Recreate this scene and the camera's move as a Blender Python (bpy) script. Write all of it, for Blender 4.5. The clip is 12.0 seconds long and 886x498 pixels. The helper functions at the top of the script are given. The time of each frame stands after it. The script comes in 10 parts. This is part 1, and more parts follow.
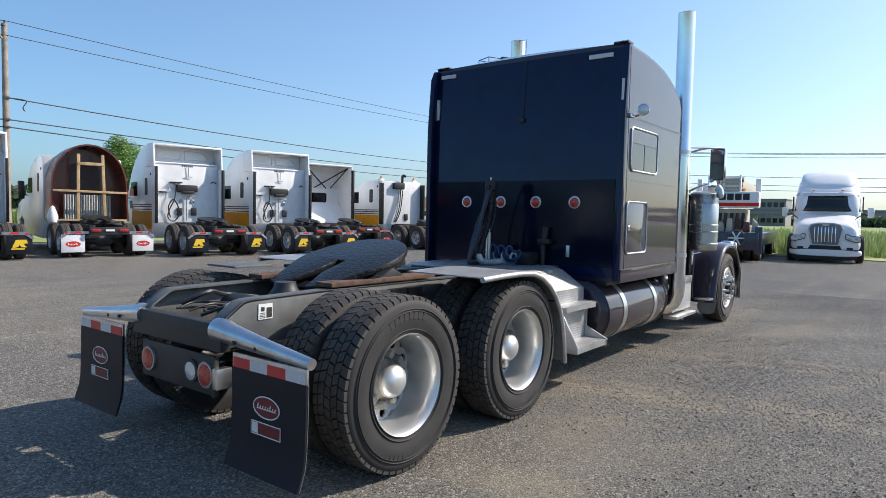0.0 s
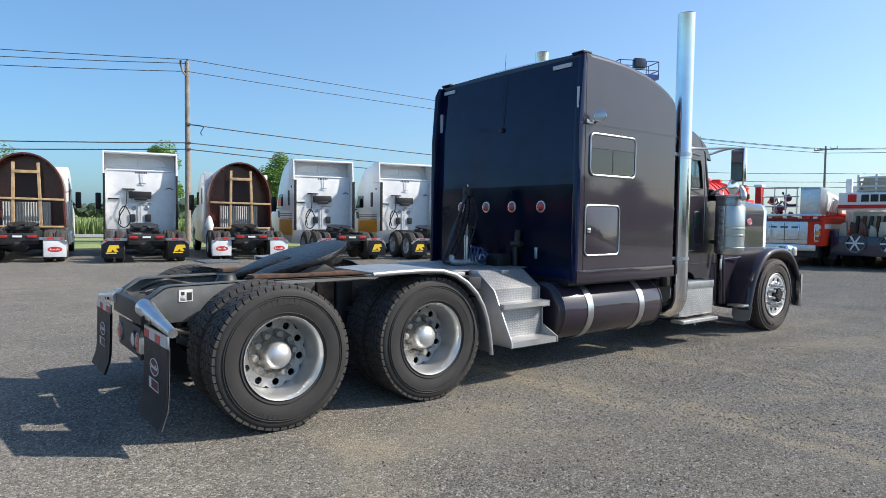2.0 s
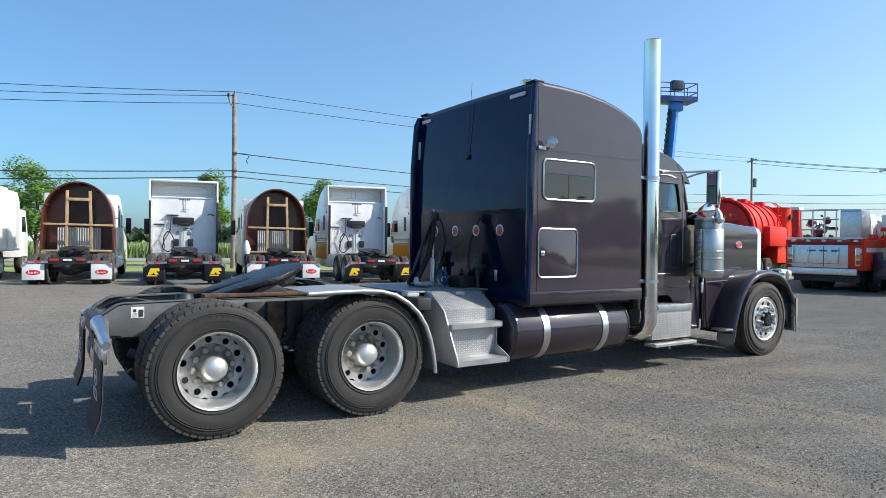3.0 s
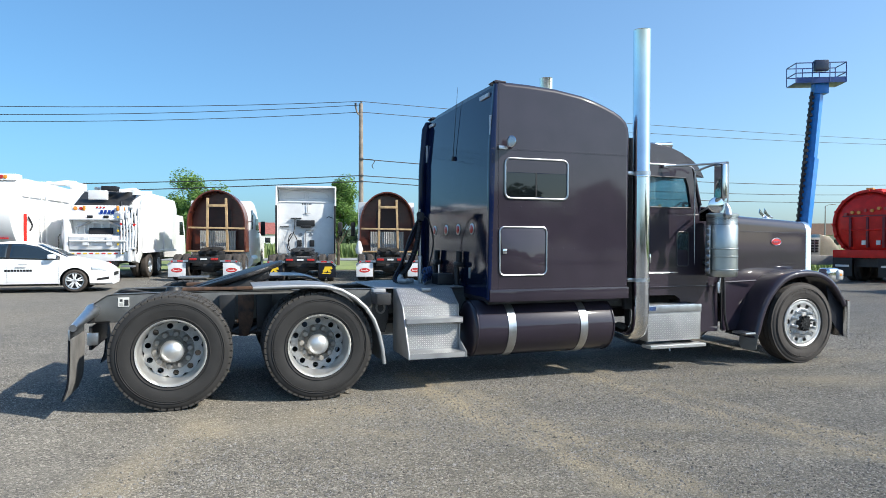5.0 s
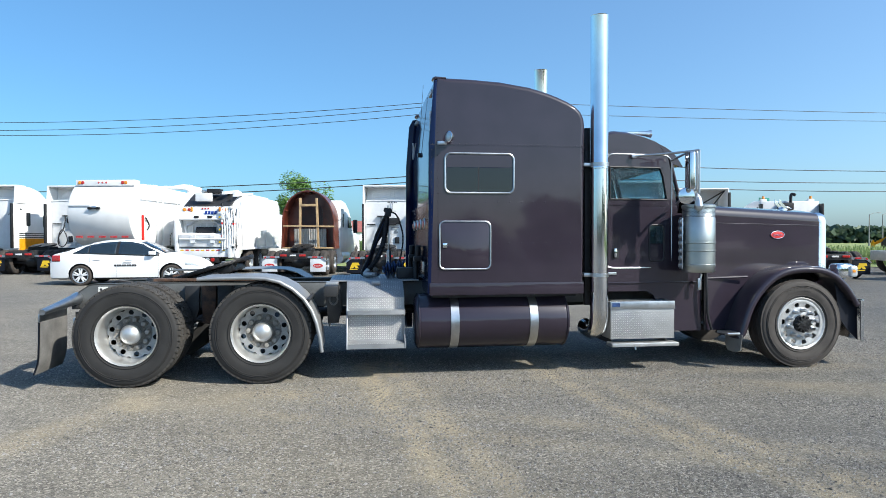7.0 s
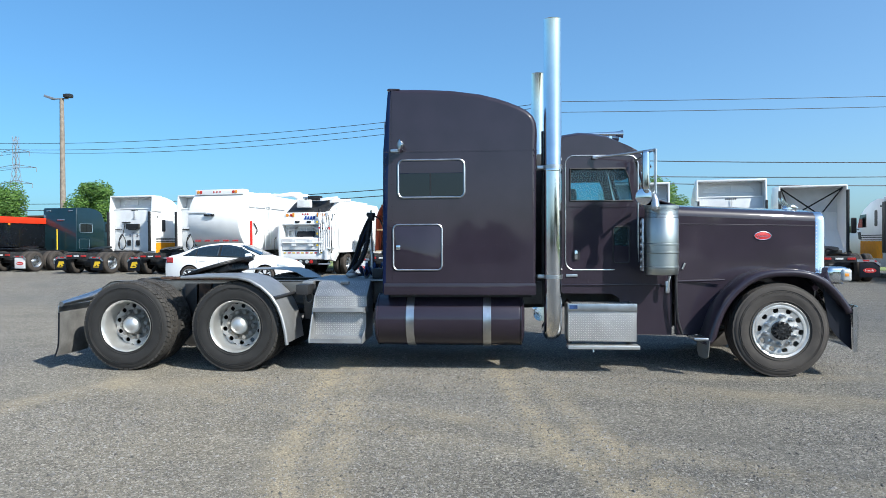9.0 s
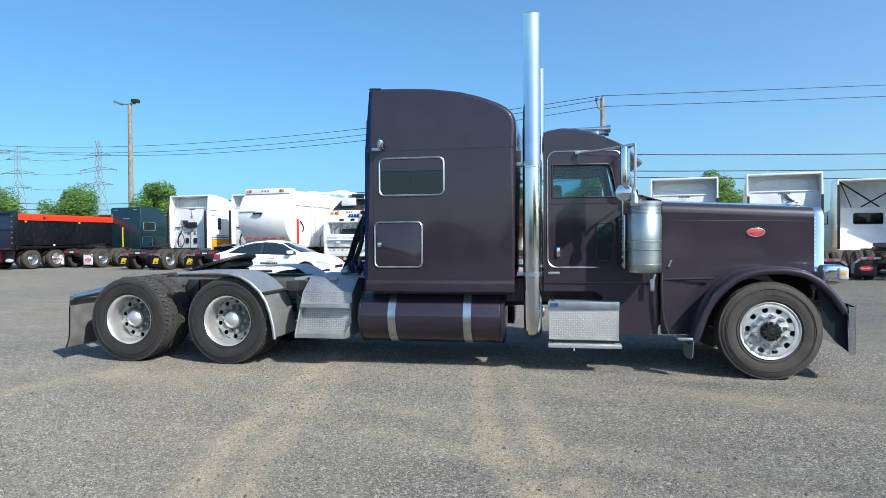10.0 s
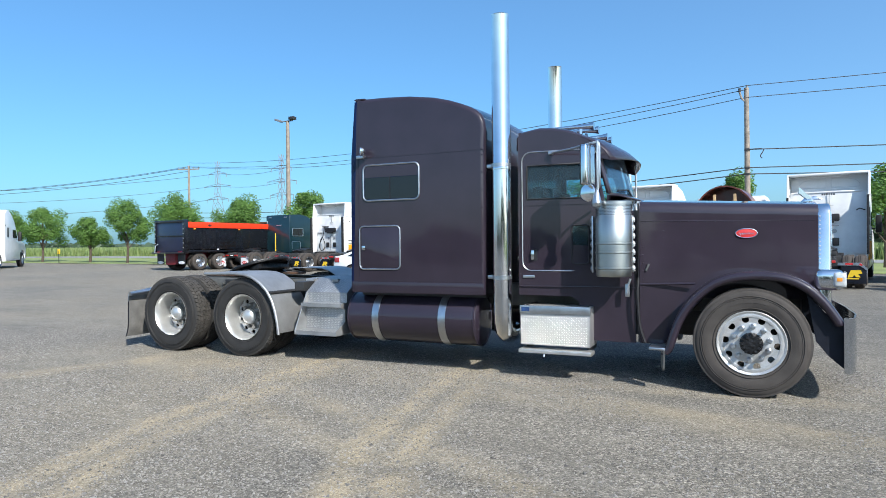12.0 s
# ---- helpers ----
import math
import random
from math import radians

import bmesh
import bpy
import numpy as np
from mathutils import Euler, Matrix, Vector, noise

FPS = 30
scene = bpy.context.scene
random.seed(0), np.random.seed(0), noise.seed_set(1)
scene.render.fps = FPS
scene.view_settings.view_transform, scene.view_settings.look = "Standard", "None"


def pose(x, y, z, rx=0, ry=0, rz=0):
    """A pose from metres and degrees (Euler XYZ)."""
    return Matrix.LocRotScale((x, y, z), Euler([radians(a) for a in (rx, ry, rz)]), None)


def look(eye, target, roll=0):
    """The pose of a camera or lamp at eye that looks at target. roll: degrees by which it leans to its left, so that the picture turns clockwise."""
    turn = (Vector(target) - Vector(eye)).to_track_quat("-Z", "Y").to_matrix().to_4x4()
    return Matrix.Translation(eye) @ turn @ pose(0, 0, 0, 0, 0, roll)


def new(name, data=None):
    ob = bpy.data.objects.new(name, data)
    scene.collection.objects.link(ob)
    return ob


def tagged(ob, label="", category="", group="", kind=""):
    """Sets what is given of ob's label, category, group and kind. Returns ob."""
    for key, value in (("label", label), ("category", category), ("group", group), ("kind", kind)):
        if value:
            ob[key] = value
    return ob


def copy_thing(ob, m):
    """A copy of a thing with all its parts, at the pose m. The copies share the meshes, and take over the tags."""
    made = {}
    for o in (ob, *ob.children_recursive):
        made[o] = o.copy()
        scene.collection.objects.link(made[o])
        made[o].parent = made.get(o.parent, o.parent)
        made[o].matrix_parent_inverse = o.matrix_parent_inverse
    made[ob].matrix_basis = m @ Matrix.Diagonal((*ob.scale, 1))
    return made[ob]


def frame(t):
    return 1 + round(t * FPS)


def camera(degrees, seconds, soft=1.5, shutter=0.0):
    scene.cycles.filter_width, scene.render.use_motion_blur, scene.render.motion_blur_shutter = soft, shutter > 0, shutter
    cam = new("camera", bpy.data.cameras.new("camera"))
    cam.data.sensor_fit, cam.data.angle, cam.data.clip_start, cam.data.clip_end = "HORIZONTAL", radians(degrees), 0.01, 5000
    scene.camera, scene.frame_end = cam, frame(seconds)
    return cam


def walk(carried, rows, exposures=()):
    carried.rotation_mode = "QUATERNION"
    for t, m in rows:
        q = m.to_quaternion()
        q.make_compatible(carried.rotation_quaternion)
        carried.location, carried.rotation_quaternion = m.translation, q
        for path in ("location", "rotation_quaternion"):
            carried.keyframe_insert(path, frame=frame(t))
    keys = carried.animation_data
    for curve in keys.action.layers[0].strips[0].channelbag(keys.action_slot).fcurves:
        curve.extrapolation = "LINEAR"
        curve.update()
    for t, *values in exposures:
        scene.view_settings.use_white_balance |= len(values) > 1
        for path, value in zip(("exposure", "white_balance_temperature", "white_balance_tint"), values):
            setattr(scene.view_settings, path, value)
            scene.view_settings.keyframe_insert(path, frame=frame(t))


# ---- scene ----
cam = camera(69.5, 12.0, soft=0.55)
PATH = [
    (0, (-2.831, -3.61, 1.53), (-1.244, -2.399, 1.421), 1.2),
    (0.5, (-2.695, -4.105, 1.544), (-1.204, -2.777, 1.43), 1.1),
    (1, (-2.449, -4.58, 1.536), (-1.041, -3.162, 1.443), 0.9),
    (1.5, (-2.214, -5.078, 1.553), (-0.899, -3.574, 1.45), 0.8),
    (2, (-1.875, -5.472, 1.535), (-0.654, -3.891, 1.44), 0.7),
    (2.5, (-1.57, -5.923, 1.551), (-0.407, -4.297, 1.504), 0.7),
    (3, (-1.203, -6.269, 1.536), (-0.123, -4.586, 1.515), 0.6),
    (3.2, (-1.09, -6.383, 1.534), (-0.044, -4.678, 1.501), 0.6),
    (4.8, (0.268, -7.285, 1.518), (0.949, -5.405, 1.495), 0.2),
    (5, (0.45, -7.401, 1.539), (1.098, -5.509, 1.514), 0.2),
    (5.5, (0.923, -7.572, 1.519), (1.485, -5.653, 1.494), 0.2),
    (6, (1.4, -7.758, 1.512), (1.875, -5.815, 1.489), 0.0),
    (6.5, (1.886, -7.896, 1.507), (2.25, -5.929, 1.472), -0.1),
    (7, (2.339, -7.997, 1.511), (2.598, -6.014, 1.477), -0.1),
    (7.2, (2.558, -8.066, 1.504), (2.774, -6.078, 1.475), -0.1),
    (8.8, (4.143, -8.412, 1.519), (4.01, -6.417, 1.488), -0.2),
    (9, (4.301, -8.395, 1.497), (4.146, -6.402, 1.474), -0.3),
    (9.5, (4.802, -8.356, 1.476), (4.568, -6.37, 1.476), -0.3),
    (10, (5.237, -8.324, 1.494), (4.886, -6.355, 1.463), -0.4),
    (10.5, (5.804, -8.189, 1.493), (5.269, -6.262, 1.462), -0.5),
    (11, (6.338, -8.105, 1.488), (5.669, -6.221, 1.456), -0.5),
    (11.5, (6.815, -7.944, 1.459), (6.068, -6.088, 1.443), -0.5),
    (12, (7.311, -7.808, 1.464), (6.473, -5.992, 1.45), -0.6),
]
walk(cam, [(t, look(eye, target, roll)) for t, eye, target, roll in PATH], [(0, 0.42, 6850, 15), (3, 0.48, 6650, 11), (6, 0.55, 6550, 9), (9, 0.42, 6300, 8), (12, 0.52, 6350, 10)])

# ---- world, sun, exposure ----
SUN_DIR = Vector((0.98, -0.72, 1.0)).normalized()
world = bpy.data.worlds.new("sky")
scene.world = world
world.use_nodes = True
sky = world.node_tree.nodes.new("ShaderNodeTexSky")
sky.sky_type, sky.sun_disc = "NISHITA", False
sky.sun_elevation = math.asin(SUN_DIR.z)
sky.sun_rotation = math.atan2(SUN_DIR.x, SUN_DIR.y)
sky.altitude, sky.air_density, sky.dust_density, sky.ozone_density = 20, 1.0, 1.5, 3.5
# clear azure away from the sun, paler air towards it
where = world.node_tree.nodes.new("ShaderNodeTexCoord")
facing = world.node_tree.nodes.new("ShaderNodeVectorMath")
facing.operation = "DOT_PRODUCT"
facing.inputs[1].default_value = SUN_DIR
world.node_tree.links.new(where.outputs["Generated"], facing.inputs[0])
sunward = world.node_tree.nodes.new("ShaderNodeMapRange")
sunward.interpolation_type = "SMOOTHSTEP"
sunward.inputs["From Min"].default_value, sunward.inputs["From Max"].default_value = -0.75, 0.45
world.node_tree.links.new(facing.outputs["Value"], sunward.inputs["Value"])
tone = world.node_tree.nodes.new("ShaderNodeMix")
tone.data_type = "RGBA"
tone.inputs[6].default_value, tone.inputs[7].default_value = (0.485, 0.79, 0.94, 1), (0.90, 1.05, 1.12, 1)
world.node_tree.links.new(sunward.outputs[0], tone.inputs[0])
air = world.node_tree.nodes.new("ShaderNodeMix")
air.data_type, air.blend_type = "RGBA", "MULTIPLY"
air.inputs[0].default_value = 1.0
world.node_tree.links.new(sky.outputs[0], air.inputs[6])
world.node_tree.links.new(tone.outputs[2], air.inputs[7])
haze = world.node_tree.nodes.new("ShaderNodeMix")
haze.data_type = "RGBA"
haze.inputs[0].default_value = 0.15
haze.inputs[7].default_value = (1.15, 2.75, 5.0, 1)
world.node_tree.links.new(air.outputs[2], haze.inputs[6])
world.node_tree.links.new(haze.outputs[2], world.node_tree.nodes["Background"].inputs[0])
world.node_tree.nodes["Background"].inputs[1].default_value = 0.138
sun = new("sun", bpy.data.lights.new("sun", "SUN"))
sun.data.energy, sun.data.angle, sun.data.color = 5.0, radians(0.55), (1.0, 0.95, 0.87)
sun.matrix_world = look(SUN_DIR * 60, (0, 0, 0))
scene.view_settings.exposure = 0.0


# ---- materials ----
def mat(name, col, rough=0.5, metal=0.0, var=0.15, scale=6.0, bump=0.0, bscale=80.0, coat=0.0, tint=None, rvar=0.1, spec=0.5):
    """A surface with broad stains and fine grain at real-world size."""
    m = bpy.data.materials.new(name)
    m.use_nodes = True
    nt = m.node_tree
    p = nt.nodes["Principled BSDF"]
    tc = nt.nodes.new("ShaderNodeTexCoord")
    n1 = nt.nodes.new("ShaderNodeTexNoise")
    n1.inputs["Scale"].default_value, n1.inputs["Detail"].default_value = scale, 6
    n2 = nt.nodes.new("ShaderNodeTexNoise")
    n2.inputs["Scale"].default_value, n2.inputs["Detail"].default_value = bscale, 4
    for n in (n1, n2):
        nt.links.new(tc.outputs["Object"], n.inputs["Vector"])
    ramp = nt.nodes.new("ShaderNodeValToRGB")
    c2 = tint or tuple(c * (1 - var) for c in col)
    c1 = tuple(min(1, c * (1 + var)) for c in col)
    ramp.color_ramp.elements[0].position, ramp.color_ramp.elements[0].color = 0.3, (*c2, 1)
    ramp.color_ramp.elements[1].position, ramp.color_ramp.elements[1].color = 0.7, (*c1, 1)
    nt.links.new(n1.outputs["Fac"], ramp.inputs["Fac"])
    fine = nt.nodes.new("ShaderNodeMix")
    fine.data_type, fine.blend_type = "RGBA", "MULTIPLY"
    fine.inputs[0].default_value = min(1, var * 1.5)
    nt.links.new(ramp.outputs["Color"], fine.inputs[6])
    nt.links.new(n2.outputs["Fac"], fine.inputs[7])
    nt.links.new(fine.outputs[2], p.inputs["Base Color"])
    rr = nt.nodes.new("ShaderNodeMapRange")
    rr.inputs["To Min"].default_value, rr.inputs["To Max"].default_value = max(0.02, rough - rvar * rough), min(1, rough + rvar)
    nt.links.new(n1.outputs["Fac"], rr.inputs["Value"])
    nt.links.new(rr.outputs[0], p.inputs["Roughness"])
    p.inputs["Metallic"].default_value = metal
    p.inputs["Coat Weight"].default_value = coat
    p.inputs["Coat Roughness"].default_value = 0.05
    p.inputs["Specular IOR Level"].default_value = spec
    if bump:
        b = nt.nodes.new("ShaderNodeBump")
        b.inputs["Strength"].default_value, b.inputs["Distance"].default_value = 1.0, bump
        nt.links.new(n2.outputs["Fac"], b.inputs["Height"])
        nt.links.new(b.outputs["Normal"], p.inputs["Normal"])
    return m


def emitless_glass(name, col=(0.02, 0.03, 0.035), alpha=0.55, tint=(0.84, 0.94, 0.97), gloss=1.0):
    m = bpy.data.materials.new(name)
    m.use_nodes = True
    nt = m.node_tree
    p = nt.nodes["Principled BSDF"]
    p.inputs["Base Color"].default_value = (*col, 1)
    p.inputs["Roughness"].default_value = 0.02
    p.inputs["Specular IOR Level"].default_value = gloss
    p.inputs["Coat Weight"].default_value = 0.6 * gloss
    tr = nt.nodes.new("ShaderNodeBsdfTransparent")
    tr.inputs[0].default_value = (*tint, 1)
    mix = nt.nodes.new("ShaderNodeMixShader")
    mix.inputs[0].default_value = alpha
    nt.links.new(tr.outputs[0], mix.inputs[1])
    nt.links.new(p.outputs[0], mix.inputs[2])
    nt.links.new(mix.outputs[0], nt.nodes["Material Output"].inputs[0])
    return m


PAINT = mat("plum_paint", (0.027, 0.0205, 0.031), 0.40, 0.0, 0.12, 3, coat=0.95, bump=0.002, bscale=1.7, spec=0.12)
BLACKPAINT = mat("gloss_black", (0.004, 0.011, 0.046), 0.02, 0, 0.2, 4, bump=0.0012, bscale=1.5, spec=0.28)
CHROME = mat("chrome", (0.78, 0.80, 0.82), 0.06, 1, 0.05, 5, rvar=0.08)
CANISTER = mat("canister_steel", (0.50, 0.53, 0.515), 0.34, 1, 0.12, 4, rvar=0.12, bump=0.001, bscale=3)
DISC = mat("satin_wheel_disc", (0.52, 0.515, 0.50), 0.45, 0.45, 0.2, 12, rvar=0.15)
HUBGREY = mat("oxidised_hub", (0.33, 0.315, 0.285), 0.5, 0.3, 0.3, 16, rvar=0.2)
POLISHED = mat("polished_black_panel", (0.004, 0.008, 0.022), 0.06, 0, 0.2, 3, bump=0.002, bscale=2.2, spec=0.14)
STAIN = mat("dull_stainless", (0.62, 0.64, 0.66), 0.28, 1, 0.12, 9, rvar=0.15)
STEERALU = mat("worn_aluminium", (0.60, 0.60, 0.59), 0.40, 0.7, 0.14, 9, rvar=0.15)
ALU = mat("polished_aluminium", (0.71, 0.71, 0.69), 0.31, 0.8, 0.08, 7, rvar=0.15)
GALV = mat("worn_aluminium_sheet", (0.44, 0.445, 0.445), 0.45, 0.75, 0.14, 5, bump=0.0006, bscale=200)
RUBBER = mat("tyre_rubber", (0.027, 0.026, 0.025), 0.75, 0, 0.3, 7, bump=0.0006, bscale=250)
TREAD = mat("tread_rubber", (0.062, 0.057, 0.051), 0.85, 0, 0.35, 12, bump=0.001, bscale=180)
FRONTRUBBER = mat("dusty_tyre_rubber", (0.058, 0.051, 0.046), 0.8, 0, 0.3, 6, bump=0.0006, bscale=250)
FRAME = mat("dark_frame_steel", (0.035, 0.036, 0.038), 0.5, 0.1, 0.4, 8, bump=0.0006, bscale=150)
RAILGREY = mat("dusty_grey_rail", (0.13, 0.135, 0.132), 0.5, 0.1, 0.3, 6, bump=0.0005, bscale=120)
RUST = mat("rusty_steel", (0.16, 0.085, 0.05), 0.85, 0, 0.5, 14, bump=0.002, bscale=120, tint=(0.05, 0.035, 0.03))
GREASE = mat("greased_steel", (0.012, 0.012, 0.013), 0.36, 0.0, 0.5, 18, bump=0.012, bscale=28, spec=0.4)
HOSE = mat("black_hose", (0.015, 0.015, 0.018), 0.5, 0, 0.3, 20)
BLUEHOSE = mat("blue_hose", (0.02, 0.06, 0.18), 0.5, 0, 0.3, 20)
FLAP = mat("rubber_flap", (0.006, 0.0085, 0.017), 0.5, 0, 0.35, 9, bump=0.0006, bscale=200, spec=0.3)
REDLENS = mat("red_lens", (0.45, 0.02, 0.015), 0.25, 0, 0.1, 30, coat=0.6)
AMBER = mat("amber_lens", (0.75, 0.28, 0.03), 0.25, 0, 0.1, 30, coat=0.6)
CLEARLENS = mat("clear_lens", (0.62, 0.65, 0.66), 0.15, 0.4, 0.1, 60)
WHITEBAR = mat("white_print", (0.72, 0.72, 0.70), 0.5, 0, 0.06, 20)
REDPRINT = mat("red_print", (0.55, 0.03, 0.03), 0.4, 0, 0.1, 20)
MAROON = mat("maroon_print", (0.17, 0.016, 0.022), 0.5, 0, 0.15, 20)
GLASS = emitless_glass("tinted_glass", (0.06, 0.08, 0.10), 0.2, (0.72, 0.95, 1.0))
SCREENGLASS = emitless_glass("windscreen_glass", (0.05, 0.12, 0.2), 0.38)
VENTGLASS = emitless_glass("teal_glass", (0.03, 0.06, 0.065), 0.6)
DUSTY = mat("dust_caked_rubber", (0.17, 0.165, 0.155), 0.9, 0, 0.3, 6, bump=0.001, bscale=90)
CARGLASS = emitless_glass("car_glass", (0.012, 0.02, 0.026), 0.9)
DARKGLASS = emitless_glass("dark_tinted_glass", (0.006, 0.008, 0.009), 0.94, gloss=0.5)
MIRROR = mat("mirror_glass", (0.85, 0.87, 0.88), 0.03, 1, 0.02, 3)
TRIM = mat("grey_trim", (0.35, 0.36, 0.37), 0.35, 0.7, 0.08, 20)
INTERIOR = mat("cab_interior", (0.06, 0.06, 0.065), 0.8, 0, 0.3, 5)
REFLECT = mat("reflective_tape", (0.55, 0.56, 0.58), 0.3, 0, 0.08, 60)
LABEL = mat("paper_label", (0.7, 0.7, 0.66), 0.6, 0, 0.1, 30)


# ---- mesh helpers ----
def part(name, bm, material, parent=None, label="", smooth=40):
    """Links a bmesh as one mesh object, under a thing or a part."""
    me = bpy.data.meshes.new(name)
    bmesh.ops.recalc_face_normals(bm, faces=bm.faces[:])
    bm.to_mesh(me)
    bm.free()
    for m in material if isinstance(material, (list, tuple)) else [material]:
        me.materials.append(m)
    if smooth:
        me.polygons.foreach_set("use_smooth", [True] * len(me.polygons))
        me.set_sharp_from_angle(angle=radians(smooth))
    ob = new(name, me)
    if parent is not None:
        ob.parent = parent
    if label:
        tagged(ob, label)
    return ob


def thing(name, label, category, group="", m=None):
    ob = new(name)
    ob.empty_display_size = 0.3
    tagged(ob, label, category, group)
    if m is not None:
        ob.matrix_basis = m
    return ob


def again(ob, m, parent=None):
    """Another object on the same mesh (and the same for its children)."""
    o = ob.copy()
    scene.collection.objects.link(o)
    o.parent = parent
    o.matrix_basis = m
    for c in ob.children:
        again(c, c.matrix_basis.copy(), o)
    return o


def B():
    return bmesh.new()


def box(bm, x0, x1, y0, y1, z0, z1, bev=0.0, seg=2, m=None):
    t = bmesh.new()
    bmesh.ops.create_cube(t, size=1)
    for v in t.verts:
        v.co = Vector((x0 + (v.co.x + 0.5) * (x1 - x0), y0 + (v.co.y + 0.5) * (y1 - y0), z0 + (v.co.z + 0.5) * (z1 - z0)))
    if bev:
        bmesh.ops.bevel(t, geom=t.edges[:], offset=bev, segments=seg, affect="EDGES", profile=0.6)
    merge(bm, t, m)
    return bm


def merge(bm, t, m=None):
    me = bpy.data.meshes.new("tmp")
    if m is not None:
        t.transform(m)
    t.to_mesh(me)
    t.free()
    bm.from_mesh(me)
    bpy.data.meshes.remove(me)


def prism(bm, pts, axis, a, b, bev=0.0, seg=2, m=None):
    """A flat outline of 2D points, thickened along the axis from a to b. Outline axes: x:(y,z) y:(x,z) z:(x,y)."""
    def at(p, d):
        return {"x": (d, p[0], p[1]), "y": (p[0], d, p[1]), "z": (p[0], p[1], d)}[axis]
    t = bmesh.new()
    lo = [t.verts.new(at(p, a)) for p in pts]
    hi = [t.verts.new(at(p, b)) for p in pts]
    t.faces.new(lo)
    t.faces.new(hi[::-1])
    for i in range(len(pts)):
        j = (i + 1) % len(pts)
        t.faces.new((lo[i], lo[j], hi[j], hi[i]))
    bmesh.ops.recalc_face_normals(t, faces=t.faces[:])
    if bev:
        rim = [e for e in t.edges if (e.verts[0] in lo) == (e.verts[1] in lo)]
        bmesh.ops.bevel(t, geom=rim, offset=bev, segments=seg, affect="EDGES", profile=0.5)
    merge(bm, t, m)
    return bm


def frame_for(d):
    d = d.normalized()
    up = Vector((0, 0, 1)) if abs(d.z) < 0.95 else Vector((1, 0, 0))
    u = d.cross(up).normalized()
    return u, d.cross(u).normalized()


def tube(bm, pts, r, n=10, cap=True):
    """A round bar along points; r is one radius or one a point."""
    pts = [Vector(p) for p in pts]
    rs = r if isinstance(r, (list, tuple)) else [r] * len(pts)
    rings = []
    u = None
    for i, p in enumerate(pts):
        d = (pts[min(i + 1, len(pts) - 1)] - pts[max(i - 1, 0)]).normalized()
        if u is None:
            u, w = frame_for(d)
        else:
            u = (u - d * u.dot(d)).normalized()
            w = d.cross(u)
        rings.append([bm.verts.new(p + (u * math.cos(2 * math.pi * k / n) + w * math.sin(2 * math.pi * k / n)) * rs[i]) for k in range(n)])
    for a, b in zip(rings, rings[1:]):
        for k in range(n):
            bm.faces.new((a[k], a[(k + 1) % n], b[(k + 1) % n], b[k]))
    if cap:
        bm.faces.new(rings[0][::-1])
        bm.faces.new(rings[-1])
    return bm


def smooth_path(pts, n=6):
    """A Catmull-Rom line through points."""
    pts = [Vector(p) for p in pts]
    out = []
    for i in range(len(pts) - 1):
        p0, p1, p2, p3 = pts[max(i - 1, 0)], pts[i], pts[i + 1], pts[min(i + 2, len(pts) - 1)]
        for k in range(n):
            t = k / n
            out.append(0.5 * (2 * p1 + (p2 - p0) * t + (2 * p0 - 5 * p1 + 4 * p2 - p3) * t * t + (3 * p1 - p0 - 3 * p2 + p3) * t ** 3))
    return out + [pts[-1]]


def lathe(bm, prof, n=48, m=None, a0=0.0, a1=2 * math.pi):
    """Turns (radius, along) points round the local y axis; along is y."""
    t = bmesh.new()
    full = abs(a1 - a0 - 2 * math.pi) < 1e-6
    cnt = n if full else n + 1
    rings = []
    for r, h in prof:
        if r < 1e-6:
            rings.append([t.verts.new((0, h, 0))])
        else:
            rings.append([t.verts.new((r * math.cos(a0 + (a1 - a0) * k / n), h, r * math.sin(a0 + (a1 - a0) * k / n))) for k in range(cnt)])
    for a, b in zip(rings, rings[1:]):
        for k in range(n):
            j = (k + 1) % cnt
            if len(a) == 1 and len(b) == 1:
                continue
            if len(a) == 1:
                t.faces.new((a[0], b[j], b[k]))
            elif len(b) == 1:
                t.faces.new((a[k], a[j], b[0]))
            else:
                t.faces.new((a[k], a[j], b[j], b[k]))
    merge(bm, t, m)
    return bm


def rrect(x0, x1, z0, z1, r, n=5):
    """Outline of a rounded rectangle."""
    out = []
    for cx, cz, s in ((x1 - r, z1 - r, 0), (x0 + r, z1 - r, 1), (x0 + r, z0 + r, 2), (x1 - r, z0 + r, 3)):
        for k in range(n + 1):
            a = math.pi / 2 * (s + k / n)
            out.append((cx + r * math.cos(a), cz + r * math.sin(a)))
    return out


def ring_trim(bm, pts, y, r=0.008, n=6):
    """A thin round bead along a closed outline in the plane y."""
    tube(bm, [(p[0], y, p[1]) for p in pts + pts[:2]], r, n, False)
    return bm


def sheet(bm, line, axis, a, b, th):
    """A bent plate: a 2D line thickened by th to its inside, spread along the axis."""
    n = len(line)
    off = []
    for i, p in enumerate(line):
        q0, q1 = line[max(0, i - 1)], line[min(n - 1, i + 1)]
        d = Vector((q1[0] - q0[0], q1[1] - q0[1])).normalized()
        off.append((p[0] + d.y * th, p[1] - d.x * th))
    return prism(bm, list(line) + off[::-1], axis, a, b)


